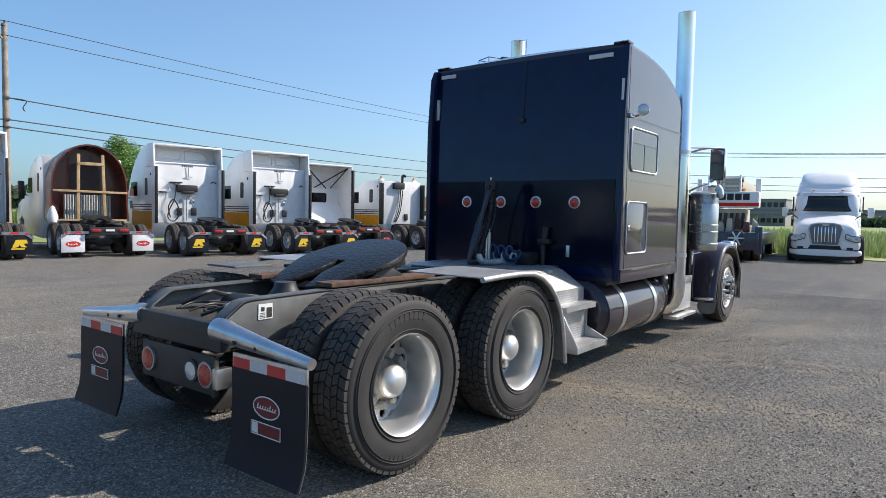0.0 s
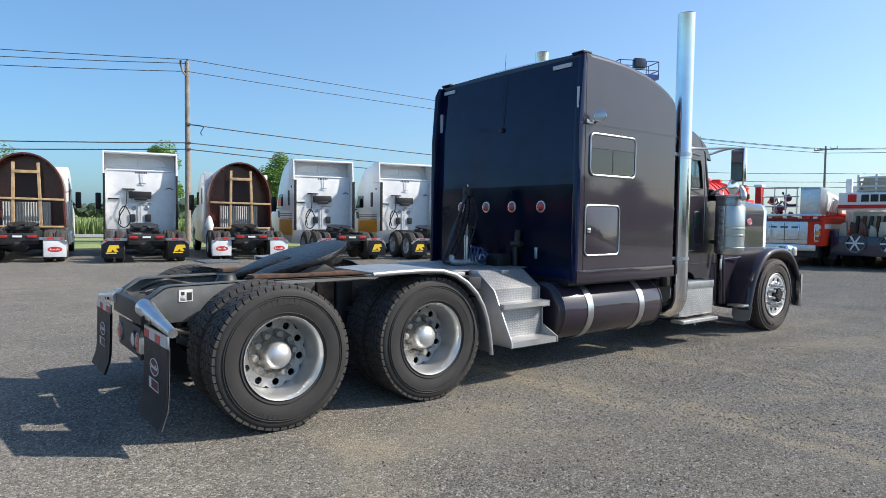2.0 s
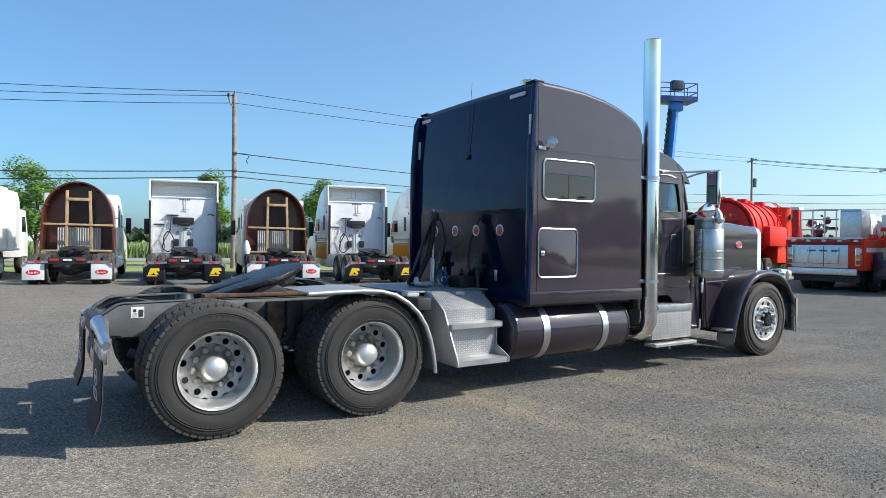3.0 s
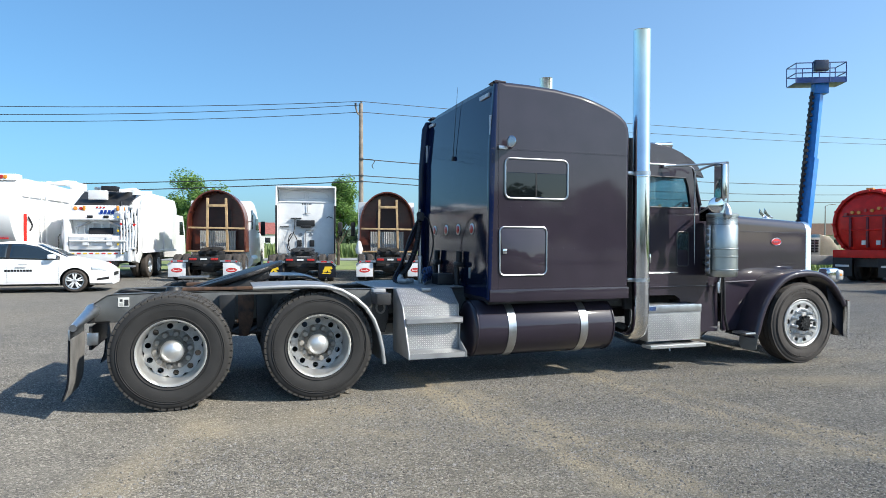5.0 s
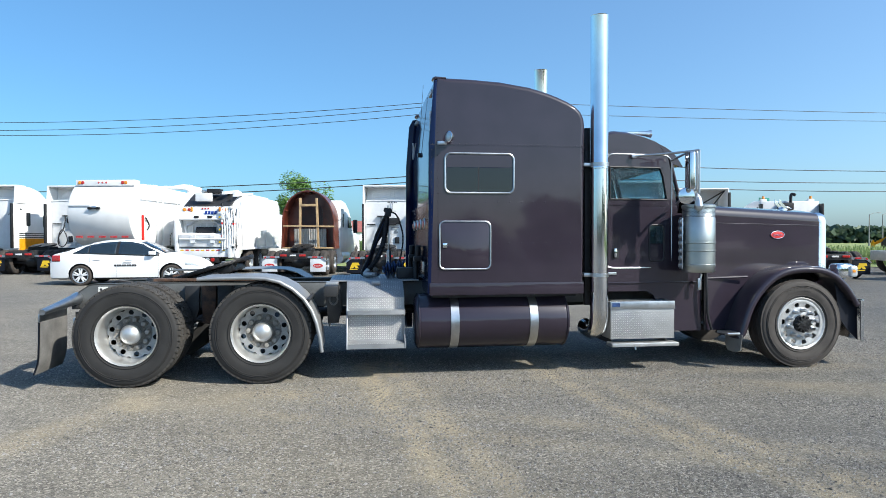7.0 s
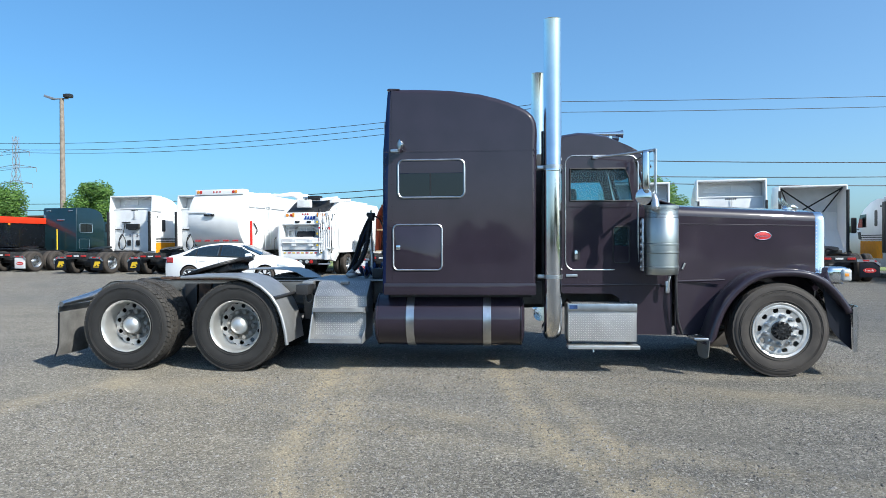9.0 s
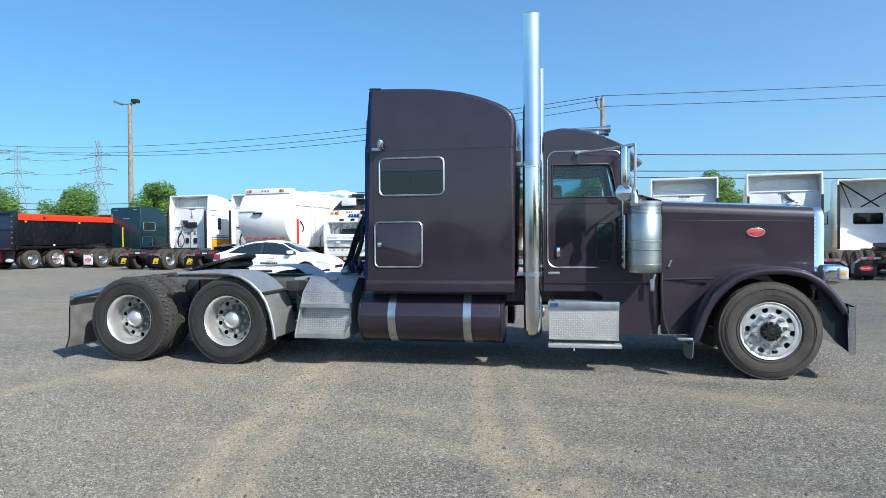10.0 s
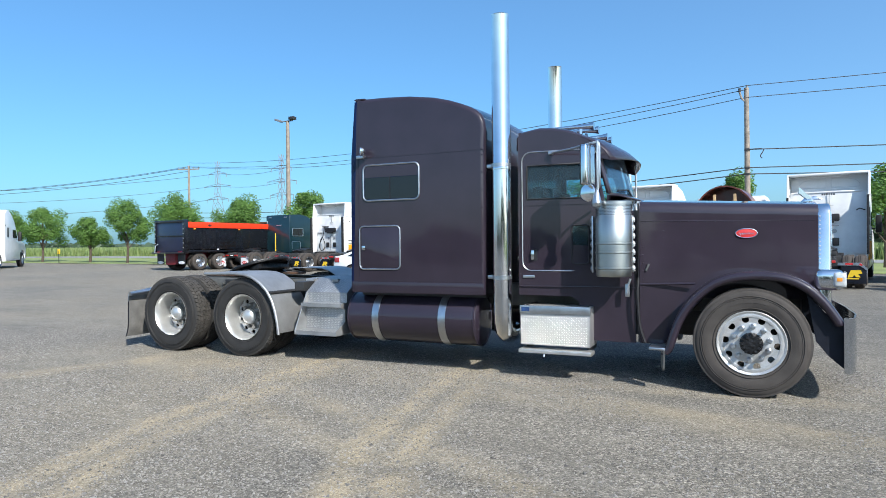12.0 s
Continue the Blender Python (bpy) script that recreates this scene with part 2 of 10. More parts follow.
def lozenges(bm, o, u, v, w, h, pitch=0.026, up=0.0016):
    """Raised tread lozenges on a plate with corner o and sides u*w, v*h."""
    o, u, v = Vector(o), Vector(u).normalized(), Vector(v).normalized()
    nrm = u.cross(v).normalized()
    for i in range(int(w / pitch)):
        for j in range(int(h / pitch)):
            c = o + u * (i + 0.5) * pitch + v * (j + 0.5) * pitch
            s = 1 if (i + j) % 2 else -1
            d, e = (u + v * s).normalized() * pitch * 0.52, (u * -s + v).normalized() * pitch * 0.13
            q = [bm.verts.new(c + k) for k in (d, e, -d, -e)]
            t = bm.verts.new(c + nrm * up)
            for k in range(4):
                bm.faces.new((q[k], q[(k + 1) % 4], t))
    return bm


def rivets(bm, pts, nrm, r=0.006):
    nrm = Vector(nrm).normalized()
    u, w = frame_for(nrm)
    for p in pts:
        p = Vector(p)
        ring = [bm.verts.new(p + (u * math.cos(k * math.pi / 3) + w * math.sin(k * math.pi / 3)) * r) for k in range(6)]
        top = bm.verts.new(p + nrm * r * 0.6)
        for k in range(6):
            bm.faces.new((ring[k], ring[(k + 1) % 6], top))
    return bm


def line_of(a, b, n):
    return [Vector(a).lerp(Vector(b), i / (n - 1)) for i in range(n)]


def rise(x, y):
    """Height of the yard: level round the tractor, rising slightly towards the far corner."""
    s = min(1, max(0, (y - 4) / 10))
    return 0.006 * min(60, max(0, 2 - x)) * s * s * (3 - 2 * s)


# ---- the tractor ----
MID = -0.05                      # its middle line


def other(y):
    """The same place on the tractor's other side."""
    return 2 * MID - y


tractor = thing("semi_tractor", "dark plum long-nose sleeper tractor with chrome stacks on the gravel yard", "truck")


def tyre_mesh(R, W, rim, lugs, name, parent, material, treadmat):
    """One tyre about the local y axis, with real tread blocks; its outer side is at -y."""
    h = W / 2
    bm = B()
    prof = [(rim, -h * 0.72), (rim + 0.015, -h * 0.9), (rim + 0.07, -h * 1.0), (R - 0.12, -h * 1.04), (R - 0.055, -h * 0.98), (R - 0.03, -h * 0.93),
            (R - 0.022, -h * 0.85), (R - 0.018, 0), (R - 0.022, h * 0.85), (R - 0.03, h * 0.93), (R - 0.12, h * 1.04), (rim + 0.07, h), (rim + 0.015, h * 0.9), (rim, h * 0.72)]
    lathe(bm, prof, 72)
    for rr in (rim + 0.035, R - 0.09, R - 0.075):
        f = -h * (0.97 if rr < rim + 0.05 else 1.02)
        lathe(bm, [(rr - 0.004, f + 0.004), (rr, f - 0.004), (rr + 0.004, f + 0.004)], 72)
    # raised lettering on the side, as plain bars along arcs
    for a0, cnt, rr, sz in ((2.0, 8, R - 0.115, 0.034), (4.6, 4, R - 0.11, 0.03), (0.1, 9, R - 0.115, 0.016)):
        for k in range(cnt):
            a = a0 - k * sz * 1.25 / rr
            c = Vector((math.cos(a) * rr, -h * 1.035, math.sin(a) * rr))
            box(bm, -sz * 0.4, sz * 0.4, -0.0012, 0.004, -sz * 0.62, sz * 0.62, m=Matrix.Translation(c) @ Matrix.Rotation(-a + math.pi / 2, 4, "Y"))
    ob = part(name, bm, material, parent)
    bm = B()
    rows = 5 if lugs else 4
    cnt = 54
    for i in range(rows):
        y0, y1 = -h * 0.93 + i * (h * 1.86 / rows), -h * 0.93 + (i + 1) * (h * 1.86 / rows)
        gap = 0.008 if lugs else 0.011
        y0, y1 = y0 + gap / 2, y1 - gap / 2
        edge = i in (0, rows - 1)
        for k in range(cnt if lugs else 36):
            step = 2 * math.pi / (cnt if lugs else 36)
            a = (k + (i % 2) * 0.5) * step
            g = (0.20 if edge else 0.14) if lugs else 0.0
            b = a + step * (1 - g)
            sk = step * 0.25 * (1 if i % 2 else -1) if lugs else 0
            rb, rt = R - 0.032, R
            if edge:
                yo = y0 if i == 0 else y1
                yi = y1 if i == 0 else y0
                q = [(rb - 0.02, yo * 1.04, 0), (rt - 0.008, yo, 0), (rt, yi, sk), (rb, yi, sk)]
            else:
                q = [(rb, y0, 0), (rt, y0, 0), (rt, y1, sk), (rb, y1, sk)]
            va = [bm.verts.new((math.cos(a + s) * r, y, math.sin(a + s) * r)) for r, y, s in q]
            vb = [bm.verts.new((math.cos(b + s) * r, y, math.sin(b + s) * r)) for r, y, s in q]
            bm.faces.new(va)
            bm.faces.new(vb[::-1])
            for j in range(3):
                bm.faces.new((va[j], va[j + 1], vb[j + 1], vb[j]))
    part("tread", bm, treadmat, ob, smooth=0)
    return ob


def disc_with_holes(bm, y, r_in, r_out, holes, rh, rc, th=0.012, dish=0.0):
    """A wheel disc with round hand holes that go through it."""
    n = 6
    step = 2 * math.pi / holes
    for k in range(holes):
        for side, yy in ((0, y), (1, y + th)):
            a0 = k * step
            hole = [bm.verts.new((math.cos(a0) * rc + rh * math.cos(a0 + j * math.pi / 6), yy + dish * (r_out - math.hypot(rc + rh * math.cos(j * math.pi / 6), rh * math.sin(j * math.pi / 6))), math.sin(a0) * rc + rh * math.sin(a0 + j * math.pi / 6))) for j in range(12)]
            outer = []
            for j in range(12):
                rad, tan = math.cos(j * math.pi / 6), math.sin(j * math.pi / 6)
                s = max(abs(rad), abs(tan))
                rr = rc + (rad / s) * ((r_out - rc) if rad > 0 else (rc - r_in))
                aa = a0 + (tan / s) * step / 2
                outer.append(bm.verts.new((math.cos(aa) * rr, yy + dish * (r_out - rr), math.sin(aa) * rr)))
            for j in range(12):
                i2 = (j + 1) % 12
                bm.faces.new((hole[j], hole[i2], outer[i2], outer[j]))
            if side == 0:
                first = hole
            else:
                for j in range(12):
                    i2 = (j + 1) % 12
                    bm.faces.new((first[j], first[i2], hole[i2], hole[j]))
    bmesh.ops.remove_doubles(bm, verts=bm.verts[:], dist=0.002)
    return bm


def drive_wheel(parent, name, x, side):
    """A pair of drive tyres with a deep polished wheel, the outer one to the side (-1 or 1)."""
    turn = Matrix.Rotation(0 if side < 0 else math.pi, 4, "Z")
    yy = -1.09 if side < 0 else other(-1.09)
    w = part(name, disc_with_holes(B(), 0.10, 0.11, 0.264, 10, 0.0275, 0.219, 0.014), DISC, parent)
    w.matrix_basis = Matrix.Translation((x, yy, 0.525)) @ turn @ Matrix.Rotation(0.2 + x, 4, "Y")
    bm = B()
    lathe(bm, [(0.262, 0.118), (0.262, 0.09), (0.268, 0.03), (0.276, -0.06), (0.284, -0.105), (0.296, -0.122), (0.302, -0.13), (0.304, -0.122), (0.296, -0.10), (0.29, 0.13)], 64)
    part("rim", bm, ALU, w, "bright polished aluminium rim")
    bm = B()
    lathe(bm, [(0.186, 0.104), (0.184, 0.094), (0.13, 0.086), (0.125, 0.06), (0.105, 0.04), (0.10, 0.0), (0.0, 0.0)], 40)
    part("hub", bm, HUBGREY, w, "dull oxidised hub flange")
    bm = B()
    lathe(bm, [(0.102, 0.03), (0.102, -0.002), (0.093, -0.028), (0.067, -0.050), (0.033, -0.062), (0.0, -0.065)], 40)
    part("hub_cap", bm, ALU, w, "domed chrome hub cap")
    for k in range(10):
        a = (k + 0.5) * 2 * math.pi / 10
        bm = B()
        lathe(bm, [(0.034, 0.11), (0.034, 0.080), (0.029, 0.077), (0.028, 0.045), (0.021, 0.034), (0.0, 0.032)], 12, Matrix.Translation((math.cos(a) * 0.152, 0, math.sin(a) * 0.152)))
        part("lug_nut_cover", bm, HUBGREY, w)
    return w


def make_tractor_wheels():
    first = tyre_mesh(0.525, 0.27, 0.292, True, "drive_tyre", tractor, RUBBER, TREAD)
    first.matrix_basis = Matrix.Translation((0, -1.09, 0.525))
    for x in (0.0, 1.32):
        for side in (-1, 1):
            for yo in (-1.09, -0.765):
                if x == 0 and side < 0 and yo == -1.09:
                    continue
                y = yo if side < 0 else other(yo)
                again(first, Matrix.Translation((x, y, 0.525)) @ Matrix.Rotation(0 if side < 0 else math.pi, 4, "Z") @ Matrix.Rotation(x * 1.7 + yo, 4, "Y"), tractor)
    w = drive_wheel(tractor, "drive_wheel", 0.0, -1)
    again(w, Matrix.Translation((1.32, -1.09, 0.525)) @ Matrix.Rotation(1.0, 4, "Y"), tractor)
    for x in (0.0, 1.32):
        again(w, Matrix.Translation((x, other(-1.09), 0.525)) @ Matrix.Rotation(math.pi, 4, "Z"), tractor)
    # steering wheels
    ft = tyre_mesh(0.515, 0.28, 0.292, False, "steer_tyre", tractor, FRONTRUBBER, FRONTRUBBER)
    ft.matrix_basis = Matrix.Translation((7.42, -1.07, 0.512))
    again(ft, Matrix.Translation((7.42, other(-1.07), 0.512)) @ Matrix.Rotation(math.pi, 4, "Z"), tractor)
    fw = part("steer_wheel", disc_with_holes(B(), -0.122, 0.12, 0.268, 10, 0.031, 0.222, 0.014, 0.12), STEERALU, tractor)
    fw.matrix_basis = Matrix.Translation((7.42, -1.07, 0.512)) @ Matrix.Rotation(0.1, 4, "Y")
    bm = B()
    lathe(bm, [(0.272, 0.1), (0.275, -0.08), (0.240, -0.112), (0.243, -0.124), (0.262, -0.127), (0.276, -0.124), (0.284, -0.130), (0.298, -0.135), (0.303, -0.13), (0.298, -0.11), (0.29, 0.1)], 64)
    part("rim", bm, STEERALU, fw, "bright polished aluminium rim")
    bm = B()
    lathe(bm, [(0.125, -0.08), (0.192, -0.094), (0.192, -0.114), (0.125, -0.122), (0.1, -0.125)], 40)
    part("wheel_centre", bm, STEERALU, fw)
    bm = B()
    lathe(bm, [(0.1, -0.10), (0.1, -0.16), (0.088, -0.168), (0.06, -0.17), (0.055, -0.185), (0.03, -0.187), (0.0, -0.188)], 24)
    gear = [((0.1 if k % 4 < 2 else 0.066) * math.cos(k * math.pi / 24), (0.1 if k % 4 < 2 else 0.066) * math.sin(k * math.pi / 24)) for k in range(48)]
    prism(bm, gear, "y", -0.186, -0.15)
    part("hub", bm, GREASE, fw, "black greasy hub")
    for k in range(10):
        a = (k + 0.5) * 2 * math.pi / 10
        bm = B()
        lathe(bm, [(0.026, -0.12), (0.026, -0.128), (0.021, -0.132), (0.02, -0.19), (0.015, -0.197), (0.0, -0.198)], 14, Matrix.Translation((math.cos(a) * 0.158, 0, math.sin(a) * 0.158)))
        part("lug_nut_cover", bm, STAIN, fw)
    again(fw, Matrix.Translation((7.42, other(-1.07), 0.512)) @ Matrix.Rotation(math.pi, 4, "Z"), tractor)


make_tractor_wheels()


def make_chassis():
    # two frame rails with a sloped tail
    for s, nm in ((-1, "frame_rail"), (1, "frame_rail")):
        yo = -0.50 if s < 0 else other(-0.50)
        yi = yo - s * 0.03
        outl = [(-0.76, 0.735), (-0.76, 0.895), (-0.74, 0.925), (-0.63, 1.0), (-0.58, 1.01), (0.05, 1.02), (7.6, 0.98), (7.6, 0.73), (0.1, 0.73)]
        bm = prism(B(), outl, "y", min(yo, yi), max(yo, yi), 0.004)
        top = [(-0.76, 0.895), (-0.74, 0.925), (-0.63, 1.0), (-0.58, 1.01), (0.05, 1.02), (7.6, 0.98)]
        y2 = yo - s * 0.11
        sheet(bm, top, "y", min(yo, y2), max(yo, y2), 0.012)
        part(nm, bm, RAILGREY, tractor)
    bm = B()
    box(bm, -0.80, -0.73, -0.53, other(-0.53), 0.735, 0.895, 0.012)
    box(bm, -0.76, -0.6, -0.5, other(-0.5), 0.735, 0.75)
    part("rear_crossmember", bm, FRAME, tractor)
    bm = B()
    box(bm, -0.775, -0.76, -0.46, other(-0.46), 0.47, 0.70, 0.006)
    box(bm, -0.79, -0.76, -0.46, -0.43, 0.47, 0.70, 0.004)
    plate = part("light_plate", bm, FRAME, tractor, "dark steel tail light plate")
    for y, r, m in ((-0.36, 0.062, REDLENS), (-0.215, 0.055, CLEARLENS), (0.27, 0.062, REDLENS)):
        bm = lathe(B(), [(r + 0.016, 0.004), (r + 0.014, -0.012), (r, -0.014), (r, -0.002)], 28)
        bm.transform(Matrix.Translation((-0.776, y, 0.585)) @ Matrix.Rotation(-math.pi / 2, 4, "Z"))
        l = part("tail_lamp", bm, TRIM if m is REDLENS else FRAME, plate)
        bm = lathe(B(), [(r, 0.0), (r * 0.98, -0.016), (r * 0.5, -0.023), (0, -0.025)], 28)
        bm.transform(Matrix.Translation((-0.776, y, 0.585)) @ Matrix.Rotation(-math.pi / 2, 4, "Z"))
        part("lens", bm, m, l)
    bm = box(B(), -0.80, -0.70, -0.50, -0.45, 0.52, 0.64, 0.01)
    part("light_bracket", bm, STAIN, tractor)
    # mud flap hangers and flaps
    for s in (-1, 1):
        def Y(y):
            return y if s < 0 else other(y)
        bm = tube(B(), [(-0.755, Y(-0.44), 0.855), (-0.755, Y(-0.50), 0.853), (-0.755, Y(-0.56), 0.845), (-0.765, Y(-0.9), 0.815), (-0.77, Y(-1.25), 0.785)], [0.066, 0.068, 0.060, 0.043, 0.030], 20)
        hg = part("flap_hanger", bm, STAIN, tractor, "tapered stainless flap hanger")
        for k in range(4):
            y = -0.68 - k * 0.17
            part("bolt", lathe(B(), [(0.011, 0.01), (0.011, -0.008), (0, -0.01)], 8, Matrix.Translation((-0.815 + 0.012 * k, Y(y), 0.82 - 0.012 * k)) @ Matrix.Rotation(-math.pi / 2, 4, "Z")), FRAME, hg)
        y0, y1 = sorted((Y(-0.655), Y(-1.255)))
        bm = box(B(), -0.806, -0.792, y0, y1, 0.68, 0.765, 0.002)
        strip = part("flap_weight", bm, STAIN, tractor)
        for k in range(4):
            bm = box(B(), -0.809, -0.806, y0 + 0.01 + k * (y1 - y0 - 0.02) / 4, y0 + 0.01 + (k + 1) * (y1 - y0 - 0.02) / 4, 0.69, 0.745)
            part("tape", bm, REDPRINT if k % 2 == (0 if s > 0 else 1) else REFLECT, strip)
        line = [(-0.797, 0.69), (-0.80, 0.5), (-0.806, 0.34), (-0.815, 0.27), (-0.85, 0.165)]
        bm = B()
        sheet(bm, line, "y", y0, y1, 0.010)
        # a slight belly in the sheet
        for v in bm.verts:
            v.co.x -= 0.02 * math.sin((v.co.y - y0) / (y1 - y0) * math.pi) * max(0, (0.7 - v.co.z))
        back = B()
        sheet(back, [(p[0] + 0.0105, p[1]) for p in line], "y", y0 + 0.004, y1 - 0.004, 0.003)
        for v in back.verts:
            v.co.x -= 0.02 * math.sin((v.co.y - y0) / (y1 - y0) * math.pi) * max(0, (0.7 - v.co.z))
        fl = part("mud_flap", bm, FLAP, tractor, "black rubber mud flap with maroon oval print")
        part("dusty_face", back, DUSTY, fl, "dust-caked front face")
        yc = (y0 + y1) / 2
        ov = [(yc + 0.105 * math.cos(k * math.pi / 16), 0.52 + 0.056 * math.sin(k * math.pi / 16)) for k in range(32)]
        part("oval_print", prism(B(), ov, "x", -0.8125, -0.80), MAROON, fl)
        bm = B()
        tube(bm, [(-0.8135, yc + 0.105 * math.cos(k * math.pi / 16), 0.52 + 0.056 * math.sin(k * math.pi / 16)) for k in range(34)], 0.0035, 6, False)
        for k in range(8):
            yy = yc + 0.07 - k * 0.02
            hh = 0.026 if k in (0, 5) else 0.014
            tube(bm, [(-0.8135, yy, 0.512), (-0.8135, yy - 0.005, 0.512 + hh)], 0.0035, 5)
        tube(bm, [(-0.8135, yc + 0.075, 0.51), (-0.8135, yc - 0.075, 0.51)], 0.003, 5)
        part("print_line", bm, LABEL, fl)
        bm = B()
        box(bm, -0.8165, -0.80, yc - 0.115, yc + 0.115, 0.375, 0.435)
        part("name_print", bm, MAROON, fl)
        bm = B()
        ring_pts = [(yc - 0.118, 0.372), (yc + 0.118, 0.372), (yc + 0.118, 0.438), (yc - 0.118, 0.438)]
        tube(bm, [(-0.8175, p[0], p[1]) for p in ring_pts + ring_pts[:1]], 0.003, 5)
        box(bm, -0.818, -0.805, yc + 0.065, yc + 0.113, 0.378, 0.432)
        part("print_line", bm, LABEL, fl)
    bm = box(B(), -0.53, -0.43, -0.506, -0.499, 0.888, 0.978)
    lb = part("rail_label", bm, LABEL, tractor, "white printed label on the rail")
    bm = B()
    box(bm, -0.473, -0.436, -0.508, -0.505, 0.896, 0.956)
    box(bm, -0.513, -0.489, -0.508, -0.505, 0.936, 0.961)
    for k in range(4):
        box(bm, -0.522, -0.483, -0.508, -0.505, 0.896 + k * 0.009, 0.899 + k * 0.009)
    part("label_print", bm, FRAME, lb)
    # brackets, bolts and rods along the rails
    for s in (-1, 1):
        y = -0.53 if s < 0 else other(-0.53)
        for x in (0.48, 0.66, 0.84):
            part("rail_bracket", prism(B(), [(x - 0.07, 0.56), (x - 0.08, 0.98), (x + 0.08, 0.98), (x + 0.07, 0.7), (x + 0.02, 0.56)], "y", y - 0.03, y + 0.03, 0.006), RUST if x == 0.66 else FRAME, tractor)
            part("torque_rod", tube(B(), [(x - 0.2, y, 0.62), (x, y, 0.58), (x + 0.15, y, 0.66)], 0.03, 8), FRAME, tractor)
        for k in range(16):
            part("frame_bolt", lathe(B(), [(0.016, 0.012), (0.016, -0.012), (0, -0.014)], 6, Matrix.Translation((0.2 + k * 0.115, (y + 0.02) if s < 0 else (y - 0.02), 0.80 + 0.11 * (k % 2))) @ Matrix.Rotation(0 if s < 0 else math.pi, 4, "Z")), RAILGREY, tractor)
        part("hanger_plate", prism(B(), [(1.98, 0.55), (1.95, 0.98), (2.12, 0.98), (2.14, 0.72), (2.10, 0.55)], "y", *sorted((y * 1.25, y * 1.21)), 0.008), FRAME, tractor)
        part("hanger_ring", tube(B(), [(2.045 + 0.045 * math.cos(a * math.pi / 8), y * 1.27, 0.82 + 0.06 * math.sin(a * math.pi / 8)) for a in range(17)], 0.012, 6), RAILGREY, tractor)
        part("bracket_box", box(B(), 1.96, 2.10, *sorted((y * 1.3, y * 1.05)), 0.95, 1.02, 0.01), GALV, tractor)
    # cross members, axle housings, drive shaft, suspension
    for x in (0.35, 1.0, 1.75, 2.6, 3.4, 4.4, 5.4):
        part("crossmember", box(B(), x - 0.05, x + 0.05, -0.48, other(-0.48), 0.76, 0.95, 0.01), FRAME, tractor)
    for x in (0.0, 1.32):
        bm = tube(B(), [(x, -1.0, 0.525), (x, -0.4, 0.53), (x, MID - 0.18, 0.55), (x, MID + 0.18, 0.55), (x, 0.3, 0.53), (x, other(-1.0), 0.525)], [0.07, 0.09, 0.2, 0.2, 0.09, 0.07], 16)
        part("axle", bm, FRAME, tractor)
        for s in (-1, 1):
            y = -0.55 if s < 0 else other(-0.55)
            bm = B()
            tube(bm, [(x - 0.55, y, 0.62), (x - 0.3, y, 0.50), (x, y, 0.46), (x + 0.35, y, 0.56)], [0.035, 0.05, 0.055, 0.04], 10)
            part("spring_beam", bm, FRAME, tractor)
            bm = lathe(B(), [(0.0, -0.1), (0.09, -0.1), (0.12, -0.06), (0.10, 0.0), (0.12, 0.06), (0.10, 0.1), (0, 0.1)], 20, Matrix.Translation((x - 0.36, y, 0.66)) @ Matrix.Rotation(math.pi / 2, 4, "X"))
            part("air_spring", bm, HOSE, tractor)
    bm = tube(B(), [(0.1, MID, 0.57), (1.2, MID, 0.57), (1.5, MID, 0.6), (5.6, MID, 0.72)], 0.06, 14)
    part("drive_shaft", bm, FRAME, tractor)
    bm = tube(B(), [(7.42, -0.95, 0.50), (7.42, -0.6, 0.47), (7.42, 0.5, 0.47), (7.42, other(-0.95), 0.50)], 0.065, 14)
    part("front_axle", bm, FRAME, tractor)
    bm = box(B(), 6.3, 7.9, -0.45, other(-0.45), 0.45, 1.3, 0.08)
    part("engine_block", bm, FRAME, tractor)
    # brake hoses and wiring that lie in the open tail of the frame
    rnd = random.Random(4)
    for k in range(14):
        y = -0.38 + rnd.random() * 0.66
        z = 0.86 + rnd.random() * 0.08
        pts = [(-0.66 + rnd.random() * 0.1, y, z), (-0.5, y + rnd.uniform(-0.15, 0.15), z + rnd.uniform(-0.02, 0.07)), (-0.3, y + rnd.uniform(-0.15, 0.15), z + rnd.uniform(-0.02, 0.08)), (0.05, y + rnd.uniform(-0.1, 0.1), 0.9)]
        bm = tube(B(), smooth_path([Vector((p[0], max(-0.42, min(0.32, p[1])), p[2])) for p in pts]), rnd.choice((0.008, 0.011, 0.016)), 7)
        part("brake_hose", bm, rnd.choice((HOSE, HOSE, FRAME, TRIM)), tractor)
    bm = lathe(B(), [(0.0, -0.3), (0.1, -0.29), (0.12, -0.25), (0.12, 0.25), (0.1, 0.29), (0, 0.3)], 20, Matrix.Translation((-0.22, MID, 0.84)))
    part("air_tank", bm, FRAME, tractor)
    bm = lathe(B(), [(0.0, 0.1), (0.07, 0.1), (0.08, 0.06), (0.11, 0.02), (0.12, -0.04), (0, -0.05)], 18, Matrix.Translation((-0.05, MID - 0.1, 0.95)) @ Matrix.Rotation(math.pi / 2, 4, "X"))
    part("brake_chamber", bm, FRAME, tractor)


make_chassis()


